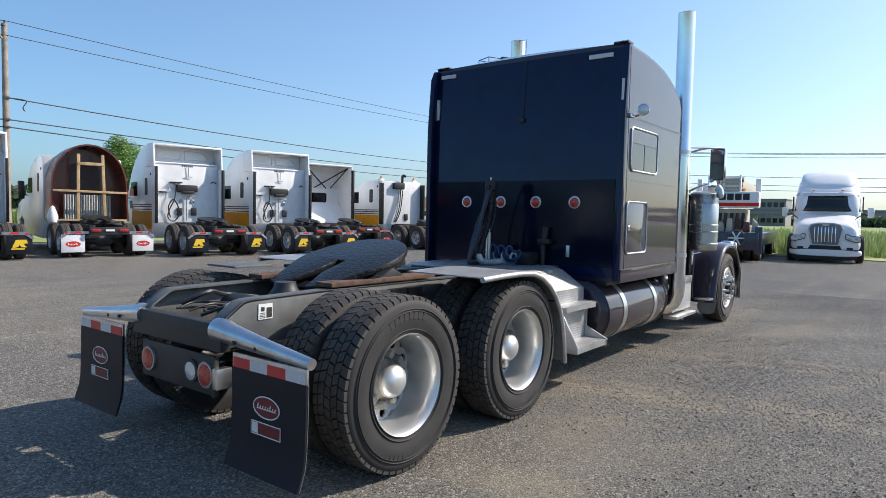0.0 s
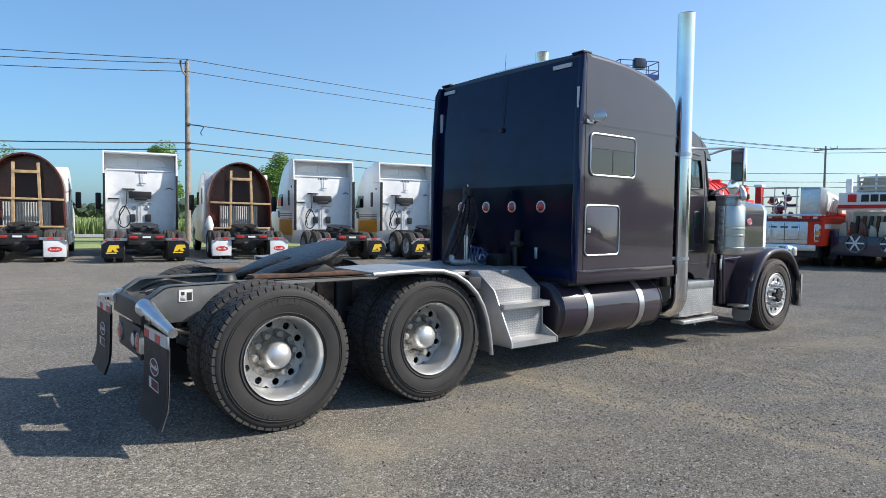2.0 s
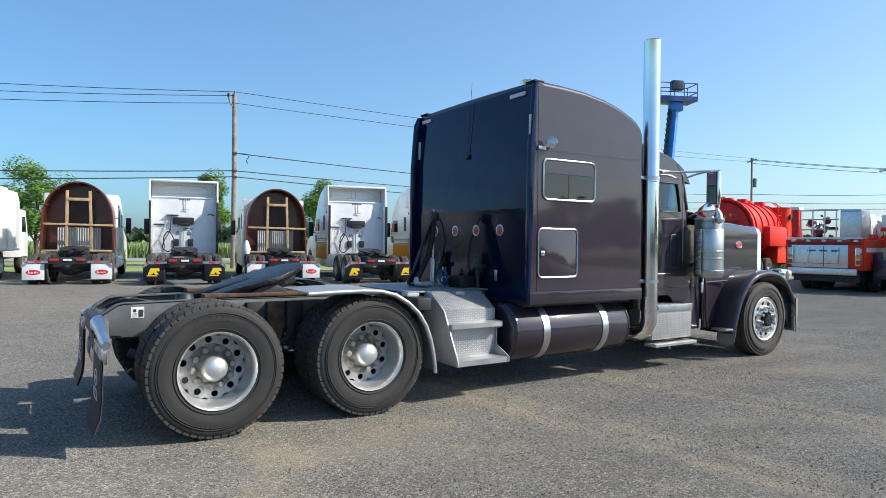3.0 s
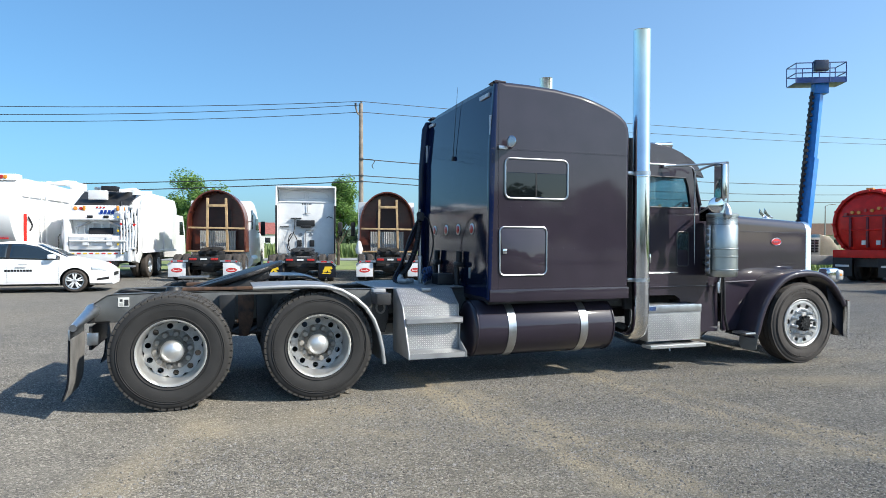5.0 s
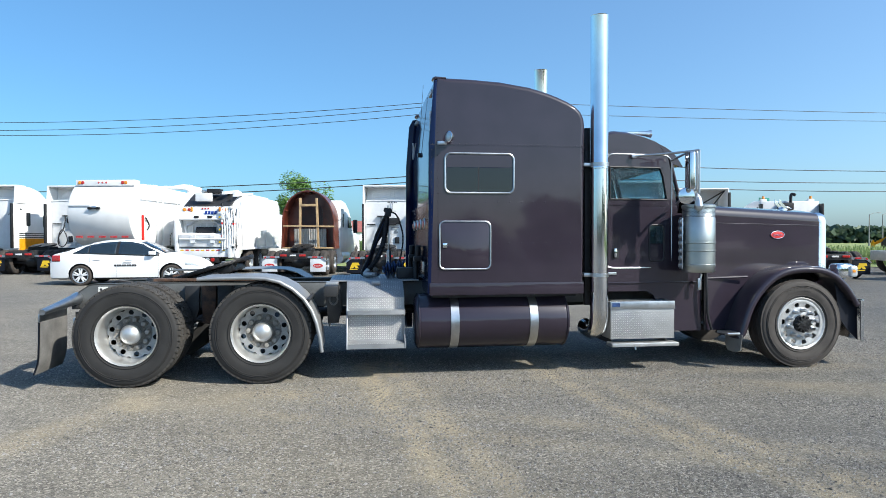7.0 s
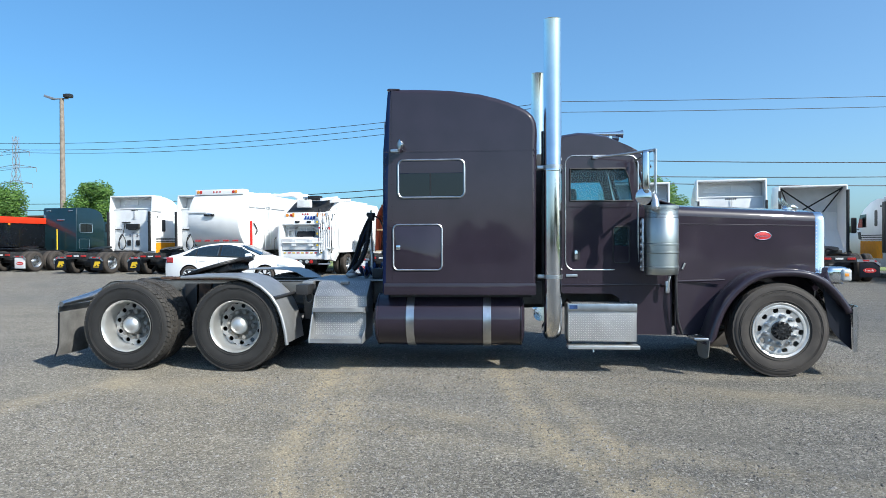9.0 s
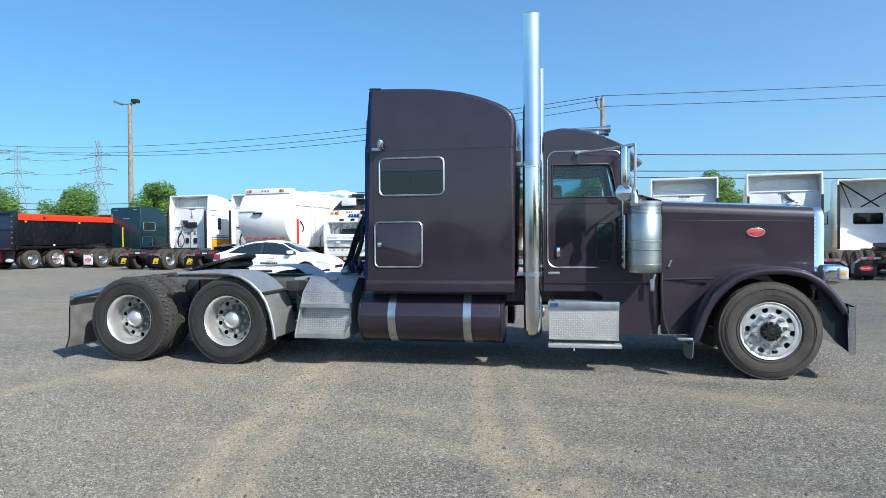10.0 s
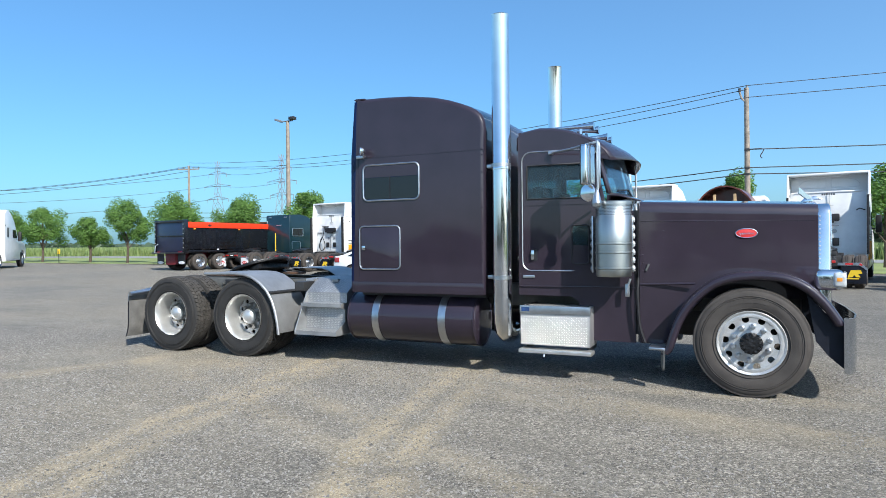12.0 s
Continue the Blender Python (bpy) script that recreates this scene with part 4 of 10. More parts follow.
    part("belt_trim", box(B(), 5.09, 6.36, Y - 0.012, Y, 0.985, 1.0, 0.004), PAINT, cab)
    # cowl, dash, windscreen, seats, steering wheel
    part("cowl", box(B(), 6.02, 6.38, YR + 0.04, YL - 0.04, 1.72, 1.80, 0.02), PAINT, cab)
    part("fire_wall", box(B(), 6.30, 6.36, YR + 0.04, YL - 0.04, 0.5, 1.72), FRAME, cab)
    part("cab_floor", box(B(), 5.1, 6.3, YR + 0.04, YL - 0.04, 0.96, 1.0), INTERIOR, cab)
    part("dashboard", box(B(), 5.80, 6.05, YR + 0.05, YL - 0.05, 1.45, 1.86, 0.05), INTERIOR, cab)
    def bowed(name, line, mt, y0, y1, thick=0.008, n=14, label=""):
        """A sheet across the cab; line gives (x, z) at a place f from -1 to 1 across it."""
        bm = B()
        rows = []
        for i in range(n + 1):
            f = y0 + (y1 - y0) * i / n
            rows.append([bm.verts.new((x, MID + f * (YL - YR) / 2, z)) for x, z in line(f)])
        for r0, r1 in zip(rows, rows[1:]):
            for j in range(len(r0) - 1):
                bm.faces.new((r0[j], r0[j + 1], r1[j + 1], r1[j]))
        ob = part(name, bm, mt, cab, label, 50)
        so = ob.modifiers.new("thick", "SOLIDIFY")
        so.thickness, so.offset = thick, 0
        return ob

    def screen(f):
        return [(6.20 - 0.14 * f * f - 0.12 * k / 4, 1.99 + 0.45 * k / 4) for k in range(5)]

    bowed("windscreen", screen, SCREENGLASS, -0.93, 0.93, 0.008, 14, "one-piece curved windscreen")
    bowed("windscreen_rubber", lambda f: [(6.212 - 0.14 * f * f, 1.965), (6.205 - 0.14 * f * f, 2.0)], HOSE, -0.96, 0.96, 0.012)
    for y0, y1 in ((-1.0, -0.92), (0.92, 1.0)):
        bowed("windscreen_pillar", lambda f: [(p[0] + 0.004, p[1]) for p in screen(f)] + [(5.93, 2.47)], PAINT, y0, y1, 0.03, 2)
    bowed("cowl_top", lambda f: [(6.04, 1.80), (6.20 - 0.14 * f * f, 1.975), (6.27 - 0.10 * f * f, 1.965), (6.385, 1.90 + 0.02 * (1 - f * f))], PAINT, -1.0, 1.0, 0.015)
    bowed("sun_visor", lambda f: [(5.78, 2.665 - 0.06 * f ** 6), (5.90 - 0.02 * f * f, 2.635 - 0.07 * f ** 4), (6.03 - 0.07 * f * f, 2.585 - 0.07 * f ** 4), (6.15 - 0.12 * f * f, 2.515 - 0.065 * f * f), (6.27 - 0.17 * f * f, 2.40 - 0.06 * f * f)], PAINT, -1.0, 1.0, 0.012, 16, "drop visor over the windscreen")
    for y0, y1 in ((YR - 0.004, YR + 0.012), (YL - 0.012, YL + 0.004)):
        part("visor_end", prism(B(), [(5.80, 2.59), (5.88, 2.56), (5.96, 2.51), (6.03, 2.45), (6.10, 2.34), (5.985, 2.37), (5.91, 2.47)], "y", y0, y1), PAINT, cab)
    for y in (-0.5, 0.42):
        s = part("seat", box(B(), 5.25, 5.72, y - 0.24, y + 0.24, 1.38, 1.52, 0.05), INTERIOR, cab)
        part("backrest", box(B(), 5.17, 5.30, y - 0.24, y + 0.24, 1.5, 2.12, 0.05), INTERIOR, s)
    bm = B()
    lathe(bm, [(0.21 + 0.015 * math.cos(k * math.pi / 4), 0.015 * math.sin(k * math.pi / 4)) for k in range(9)], 32, Matrix.Translation((5.72, 0.42, 1.86)) @ Matrix.Rotation(math.radians(60), 4, "Y") @ Matrix.Rotation(math.pi / 2, 4, "X"))
    tube(bm, [(5.72, 0.42, 1.86), (5.92, 0.42, 1.70)], 0.03, 10)
    part("steering_wheel", bm, HOSE, cab)
    # roof horns and marker lamps
    for y in (-0.62, -0.33, 0.25, 0.55):
        bm = tube(B(), [(5.42, y, 2.775), (5.66, y, 2.775), (5.79, y, 2.775), (5.86, y, 2.775)], [0.018, 0.024, 0.032, 0.048], 16)
        box(bm, 5.46, 5.50, y - 0.015, y + 0.015, 2.70, 2.775)
        box(bm, 5.70, 5.73, y - 0.012, y + 0.012, 2.62, 2.775)
        part("roof_horn", bm, CHROME, cab, "chrome trumpet horn")
    # wiper
    part("wiper", tube(B(), [(6.21, -0.20, 1.98), (6.19, -0.4, 2.06), (6.13, -0.72, 2.03)], 0.009, 6), HOSE, cab)


make_cab()


def taper_cab():
    """The cab narrows a little towards the windscreen."""
    cab = next(o for o in tractor.children if o.name.split(".")[0] == "cab")
    for o in cab.children_recursive:
        for v in o.data.vertices:
            v.co.y = MID + (v.co.y - MID) * (1 - 0.07 * min(1, max(0, (v.co.x - 5.1) / 0.95)))


taper_cab()


def make_box_step():
    bm = box(B(), 5.145, 5.905, -1.11, -0.75, 0.365, 0.785, 0.006)
    tb = part("battery_box", bm, GALV, tractor, "checker-plate battery box with a step")
    bm = B()
    lozenges(bm, (5.15, -1.111, 0.37), (1, 0, 0), (0, 0, 1), 0.75, 0.32, 0.026, 0.003)
    lozenges(bm, (5.15, -1.105, 0.786), (1, 0, 0), (0, 1, 0), 0.75, 0.33, 0.026, 0.003)
    tagged(part("tread_pattern", bm, ALU, tb), kind="stuff")
    part("lid_edge", box(box(B(), 5.14, 5.91, -1.118, -1.10, 0.705, 0.79, 0.004), 5.14, 5.91, -1.114, -1.1, 0.695, 0.702), STAIN, tb)
    bm = box(B(), 5.14, 5.93, -1.175, -1.0, 0.285, 0.325, 0.006)
    lozenges(bm, (5.15, -1.17, 0.326), (1, 0, 0), (0, 1, 0), 0.77, 0.06, 0.026, 0.003)
    for k in range(28):
        box(bm, 5.148 + k * 0.028, 5.163 + k * 0.028, -1.178, -1.172, 0.292, 0.318)
    part("step_plate", bm, ALU, tb)
    for x in (5.18, 5.85):
        part("box_bracket", box(B(), x, x + 0.02, -1.0, -0.6, 0.3, 0.8), FRAME, tb)
    part("hook", tube(B(), [(5.42, -1.15, 0.29), (5.42, -1.16, 0.25)], 0.01, 6), STAIN, tb)
    part("sticker", box(B(), 5.16, 5.25, -1.1215, -1.118, 0.73, 0.775), BLUEHOSE, tb, "small blue sticker")


make_box_step()


def make_hood():
    # sides taper to the grille
    def yr(x):
        return -0.935 + (x - 6.40) * 0.148

    xs = [6.385, 6.6, 7.0, 7.4, 7.8, 8.02]
    bm = B()
    rows = []
    for x in xs:
        t = (x - 6.385) / 1.635
        zt = 1.885 - 0.07 * t
        y = yr(x)
        sec = []
        pts = [(y, 0.9 if x > 6.7 else 0.42), (y, 1.30), (y, zt - 0.11), (y + 0.015, zt - 0.05), (y + 0.05, zt - 0.015), (y + 0.11, zt), (y * 0.5, zt + 0.035), (0.0 + MID, zt + 0.045)]
        for yy, z in pts:
            sec.append(bm.verts.new((x, yy, z)))
        for yy, z in pts[-2::-1]:
            sec.append(bm.verts.new((x, other(yy), z)))
        rows.append(sec)
    for a, b in zip(rows, rows[1:]):
        for j in range(len(a) - 1):
            bm.faces.new((a[j], a[j + 1], b[j + 1], b[j]))
    hd = part("hood", bm, PAINT, tractor, "long plum hood with rivet lines", 50)
    so = hd.modifiers.new("thick", "SOLIDIFY")
    so.thickness, so.offset = 0.02, 0
    even_normals(hd)
    bm = B()
    pts = []
    pts += [Vector((x, yr(x) - 0.0105, 1.675 - 0.015 * (x - 6.4))) for x in [6.45 + i * 0.082 for i in range(19)]]
    pts += line_of((6.62, yr(6.62) - 0.0105, 1.58), (6.62, yr(6.62) - 0.0105, 1.30), 5) + line_of((6.42, yr(6.42) - 0.0105, 0.5), (6.42, yr(6.42) - 0.0105, 1.75), 16)
    rivets(bm, pts, (0.1, -1, 0), 0.008)
    rivets(bm, [Vector((p.x, other(p.y), p.z)) for p in pts], (0.1, 1, 0), 0.009)
    tagged(part("rivet_line", bm, PAINT, hd), kind="stuff")
    bm = B()
    for d in (0, 1):
        tube(bm, [(x, (yr(x) - 0.0105) if not d else other(yr(x) - 0.0105), 1.685 - 0.015 * (x - 6.4)) for x in (6.4, 7.2, 8.0)], 0.004, 6)
    part("hood_seam", bm, PAINT, hd)
    # red oval badge
    x, y, z = 7.39, yr(7.39), 1.545
    m = Matrix.Translation((x, y - 0.012, z)) @ Matrix.Rotation(math.atan(0.148), 4, "Z")
    ov = [(0.098 * math.cos(k * math.pi / 20), 0.046 * math.sin(k * math.pi / 20)) for k in range(40)]
    bd = part("badge", prism(B(), ov, "y", -0.006, 0.01, 0.002, 2, m), REDPRINT, hd, "red oval badge with a bright edge")
    bm = B()
    tube(bm, [m @ Vector((p[0], -0.007, p[1])) for p in ov + ov[:2]], 0.004, 6, False)
    wave = [(-0.068 + k * 0.0034, -0.004 + (0.020 if k in (4, 5, 26, 27) else 0.009) * math.sin(k * 1.05)) for k in range(41)]
    tube(bm, [m @ Vector((p[0], -0.007, p[1])) for p in wave], 0.0026, 5)
    part("badge_line", bm, CHROME, bd)
    # grille surround and bars
    bm = B()
    gy = yr(8.02)
    prism(bm, [(gy - 0.012, 0.80), (gy - 0.012, 1.72), (gy + 0.02, 1.79), (gy + 0.09, 1.825), (other(gy + 0.09), 1.825), (other(gy + 0.02), 1.79), (other(gy - 0.012), 1.72), (other(gy - 0.012), 0.80)], "x", 8.005, 8.125, 0.02, 3)
    gs = part("grille_shell", bm, CHROME, hd, "chrome radiator shell")
    for k in range(16):
        y = gy + 0.06 + k * (other(gy) - gy - 0.12) / 15
        part("grille_bar", box(B(), 8.12, 8.135, y - 0.012, y + 0.012, 0.86, 1.74, 0.004), CHROME, gs)
    bm = B()
    rivets(bm, line_of((8.03, gy - 0.013, 1.25), (8.03, gy - 0.013, 1.70), 12), (0, -1, 0), 0.008)
    tagged(part("bolt_line", bm, STAIN, gs), kind="stuff")
    # small bird-shaped hood ornament
    bm = tube(B(), [(7.93, MID, 1.86), (7.97, MID, 1.90), (8.06, MID, 1.915), (8.12, MID, 1.90)], [0.02, 0.022, 0.02, 0.006], 8)
    prism(bm, [(7.98, 1.90), (7.90, 1.97), (7.91, 2.03), (7.97, 1.96), (8.03, 1.91)], "y", MID - 0.05, MID - 0.04)
    prism(bm, [(7.98, 1.90), (7.90, 1.97), (7.91, 2.03), (7.97, 1.96), (8.03, 1.91)], "y", MID + 0.04, MID + 0.05)
    box(bm, 7.95, 8.03, MID - 0.05, MID + 0.05, 1.855, 1.90, 0.01)
    part("hood_ornament", bm, CHROME, hd, "winged chrome hood ornament")
    # fenders: a crowned arch with a rolled lip
    arc = [(6.62, 0.36), (6.66, 0.42), (6.70, 0.56), (6.76, 0.72), (6.85, 0.87), (6.97, 1.0), (7.10, 1.095), (7.25, 1.15), (7.42, 1.172), (7.60, 1.168), (7.76, 1.135), (7.90, 1.06), (8.02, 0.945), (8.11, 0.82), (8.17, 0.72)]
    for s in (-1, 1):
        def Y(y):
            return y if s < 0 else other(y)
        bm = B()
        cen = Vector((7.42, 0.40))
        rows = []
        cross = [(-1.205, -0.075), (-1.222, -0.055), (-1.226, -0.03), (-1.218, -0.008), (-1.19, 0.006), (-1.1, 0.016), (-0.98, 0.012), (-0.86, 0.0), (-0.72, -0.01)]
        dense = smooth_path([(p[0], 0, p[1]) for p in arc], 3)
        for p in dense:
            d = Vector((p.x, p.z)) - cen
            d.normalize()
            rows.append([bm.verts.new((p.x + d.x * o, Y(y), p.z + d.y * o)) for y, o in cross])
        for a, b in zip(rows, rows[1:]):
            for j in range(len(a) - 1):
                bm.faces.new((a[j], a[j + 1], b[j + 1], b[j]))
        fd = part("front_fender", bm, PAINT, tractor, "plum painted front fender with rolled lip", 60)
        so = fd.modifiers.new("thick", "SOLIDIFY")
        so.thickness, so.offset = 0.015, 1 if s > 0 else -1
        # apron between hood side and fender
        bm = prism(B(), [(6.40, 0.42), (6.66, 0.42), (6.72, 0.6), (6.82, 0.82), (7.0, 1.02), (7.25, 1.14), (7.42, 1.165), (7.42, 1.25), (6.40, 1.25)], "y", 0, 0.02)
        for v in bm.verts:
            y = yr(v.co.x) + 0.016 + v.co.y
            v.co.y = y if s < 0 else other(y)
        part("apron", bm, PAINT, fd)
        bm = prism(B(), [(7.42, 1.165), (7.62, 1.155), (7.78, 1.12), (7.92, 1.04), (8.05, 0.9), (8.05, 1.25), (7.42, 1.25)], "y", 0, 0.02)
        for v in bm.verts:
            y = yr(v.co.x) + 0.016 + v.co.y
            v.co.y = y if s < 0 else other(y)
        part("apron", bm, PAINT, fd)
        bm = tube(B(), [(6.39, Y(-0.94), 1.03), (6.75, Y(-0.935), 1.04), (6.92, Y(-0.93), 1.045)], 0.013, 8)
        part("side_crease", bm, PAINT, fd)
        # small flap and guard behind the wheel
        bm = prism(B(), [(Y(-1.23), 0.40), (Y(-0.98), 0.41), (Y(-0.97), 0.27), (Y(-1.01), 0.20), (Y(-1.13), 0.19), (Y(-1.20), 0.22)], "x", -0.006, 0.006, 0.002)
        bm.transform(Matrix.Translation((6.625, Y(-1.13), 0)) @ Matrix.Rotation(radians(-12 * s), 4, "Z") @ Matrix.Translation((0, -Y(-1.1), 0)))
        part("inner_flap", bm, RAILGREY, fd)
        part("flap_bracket", box(B(), 6.50, 6.66, *sorted((Y(-1.21), Y(-0.98))), 0.395, 0.425, 0.012), STAIN, fd)
        # headlamp pod
        bm = box(B(), 7.95, 8.18, *sorted((Y(-1.12), Y(-0.94))), 1.01, 1.20, 0.06, 4)
        hp = part("headlamp_pod", bm, CHROME, tractor, "chrome headlamp pod with amber signal")
        part("signal_lens", box(B(), 8.09, 8.195, *sorted((Y(-1.145), Y(-1.06))), 1.04, 1.175, 0.03, 3), CLEARLENS, hp)
        part("signal_core", box(B(), 8.115, 8.16, *sorted((Y(-1.1475), Y(-1.10))), 1.095, 1.13, 0.006), AMBER, hp)
        part("headlamp_glass", prism(B(), [(Y(-1.09), 1.04), (Y(-0.96), 1.04), (Y(-0.96), 1.18), (Y(-1.09), 1.18)], "x", 8.191, 8.197), CLEARLENS, hp)
        part("pod_bracket", box(B(), 8.0, 8.08, *sorted((Y(-0.9), Y(-0.66))), 1.05, 1.12, 0.02), CHROME, hp)
        # splash shield under the fender nose
        bm = prism(B(), [(7.88, 0.98), (8.05, 0.78), (8.17, 0.73), (8.185, 0.30), (8.05, 0.42), (7.95, 0.55)], "y", *sorted((Y(-1.15), Y(-1.14))))
        part("splash_shield", bm, FLAP, fd)
    bm = B()
    line = [(8.16, -1.215), (8.19, -1.22), (8.24, -1.15), (8.30, -0.8), (8.32, MID), (8.30, other(-0.8)), (8.24, other(-1.15)), (8.19, other(-1.22)), (8.16, other(-1.215))]
    sheet(bm, line, "z", 0.285, 0.775, 0.012)
    part("front_bumper", bm, CHROME, tractor, "deep chrome front bumper")
    # rubber hold-down catches on the hood
    bm = tube(B(), [(6.30, -0.99, 1.09), (6.28, -1.0, 1.02), (6.26, -1.0, 0.93)], 0.014, 8)
    box(bm, 6.245, 6.295, -1.01, -0.985, 0.90, 1.04, 0.015)
    part("hood_catch", bm, STAIN, tractor)
    bm = B()
    tube(bm, smooth_path([(6.375, -0.97, 1.10), (6.37, -0.985, 0.95), (6.375, -0.985, 0.8), (6.39, -0.98, 0.6), (6.44, -0.975, 0.43)], 4), 0.016, 8)
    box(bm, 6.368, 6.383, -0.942, -0.92, 0.43, 1.87)
    part("hood_gap_seal", bm, HOSE, tractor)
    bm = tube(B(), [(6.45, -0.945, 1.17), (6.48, -0.95, 1.24)], 0.012, 8)
    part("hood_latch", bm, STAIN, tractor)


make_hood()


def make_air_cleaners():
    for s in (-1, 1):
        yc = -1.165 if s < 0 else other(-1.165)
        m = Matrix.Translation((6.163, yc, 0)) @ Matrix.Rotation(math.pi / 2, 4, "X")
        prof = [(0.0, 1.12), (0.165, 1.12), (0.178, 1.135), (0.180, 1.195), (0.187, 1.20), (0.187, 1.21), (0.180, 1.216), (0.180, 1.355), (0.187, 1.36), (0.187, 1.37), (0.180, 1.376), (0.180, 1.445), (0.187, 1.45), (0.187, 1.46), (0.180, 1.466), (0.180, 1.73), (0.176, 1.735), (0.176, 1.845), (0.184, 1.85), (0.184, 1.875), (0.17, 1.885), (0.0, 1.895)]
        bm = lathe(B(), prof, 48, m)
        ac = part("air_cleaner", bm, CANISTER, tractor, "bright canister air cleaner with perforated band")
        bm = B()
        for j in range(7):
            for k in range(72):
                a = (k + (j % 2) * 0.5) * 2 * math.pi / 72
                c = Vector((6.163 + math.cos(a) * 0.1766, yc + math.sin(a) * 0.1766, 1.747 + j * 0.0145))
                u, v = Vector((-math.sin(a), math.cos(a), 0)), Vector((0, 0, 1))
                bm.faces.new([bm.verts.new(c + u * 0.0052 * math.cos(q * math.pi / 2) + v * 0.0052 * math.sin(q * math.pi / 2)) for q in range(4)])
        tagged(part("intake_mesh", bm, HOSE, ac), kind="stuff")
        for xs, k in ((6.335, 1), (5.955, -1)):
            yb = yc - s * 0.10 if k > 0 else yc
            bm = box(B(), xs - 0.008, xs + 0.008, yb - 0.035, yb + 0.035, 1.16, 1.74, 0.004)
            br = part("light_bar", bm, STAIN, ac)
            for j in range(7):
                z = 1.20 + j * 0.083
                mm = Matrix.Translation((xs + k * 0.006, yb, z)) @ Matrix.Rotation(math.pi / 2 * k, 4, "Z")
                bm = lathe(B(), [(0.032, 0.0), (0.032, -0.010), (0.026, -0.016), (0.02, -0.008), (0.012, -0.02), (0, -0.022)], 14, mm)
                part("bar_lamp", bm, CLEARLENS if k > 0 else TRIM, br)
        bm = box(B(), 6.06, 6.26, min(yc + 0.1 * -s * -1, yc - s * 0.22), max(yc + 0.1, yc - s * 0.22) if s < 0 else max(yc, yc - s * 0.22), 1.25, 1.30, 0.01)
        part("cleaner_bracket", bm, FRAME, ac)


make_air_cleaners()


def make_mirrors():
    for s in (-1, 1):
        def Y(y):
            y = y + 0.04 if y < -1.3 else y
            return y if s < 0 else other(y)
        bm = B()
        tube(bm, smooth_path([(5.46, Y(-0.98), 2.45), (5.7, Y(-1.12), 2.455), (5.93, Y(-1.30), 2.465), (6.05, Y(-1.42), 2.475)], 4), 0.013, 8)
        tube(bm, smooth_path([(5.92, Y(-0.98), 2.40), (6.0, Y(-1.15), 2.46), (6.03, Y(-1.30), 2.475), (6.05, Y(-1.36), 2.46), (6.055, Y(-1.365), 2.40), (6.055, Y(-1.365), 2.1), (6.045, Y(-1.34), 2.03), (6.02, Y(-1.28), 2.01), (5.99, Y(-1.15), 1.97), (5.98, Y(-1.0), 1.90)], 4), 0.014, 8)
        box(bm, 5.44, 5.50, *sorted((Y(-0.965), Y(-1.0))), 2.43, 2.47, 0.008)
        tube(bm, [(6.05, Y(-1.42), 2.48), (6.05, Y(-1.42), 2.0)], 0.012, 8)
        mr = part("door_mirror", bm, STAIN, tractor, "tall chrome mirror on tube arms")
        turn = Matrix.Translation((5.95, Y(-1.415), 2.245)) @ Matrix.Rotation(radians(16 * s), 4, "Z")
        part("mirror_shell", box(B(), -0.034, 0.034, -0.10, 0.10, -0.205, 0.205, 0.026, 3, m=turn), CHROME, mr)
        bm = prism(B(), rrect(-0.085, 0.085, -0.19, 0.19, 0.02, 3), "x", -0.039, -0.035, m=turn)
        part("mirror_glass", bm, MIRROR, mr)
        part("mirror_edge", box(B(), -0.036, -0.030, -0.094, 0.094, -0.198, 0.198, m=turn), HOSE, mr)
        mm = Matrix.Translation((5.935, Y(-1.36), 1.975)) @ Matrix.Rotation(-0.4 if s < 0 else math.pi + 0.4, 4, "Z")
        part("round_mirror", lathe(B(), [(0.0, 0.05), (0.05, 0.04), (0.085, 0.01), (0.092, 0.0), (0.085, -0.006)], 28, mm), CHROME, mr)
        part("round_glass", lathe(B(), [(0.085, -0.004), (0.05, -0.012), (0.0, -0.016)], 28, mm), MIRROR, mr)
        bm = tube(B(), [(6.04, Y(-1.40), 2.0), (6.04, Y(-1.43), 1.93), (6.04, Y(-1.43), 1.86)], [0.012, 0.035, 0.05], 14)
        lathe(bm, [(0.05, 0.0), (0.045, 0.03), (0.02, 0.05), (0, 0.055)], 14, Matrix.Translation((6.04, Y(-1.43), 1.86)) @ Matrix.Rotation(-math.pi / 2, 4, "X"))
        part("mirror_lamp", bm, STAIN, mr)


make_mirrors()


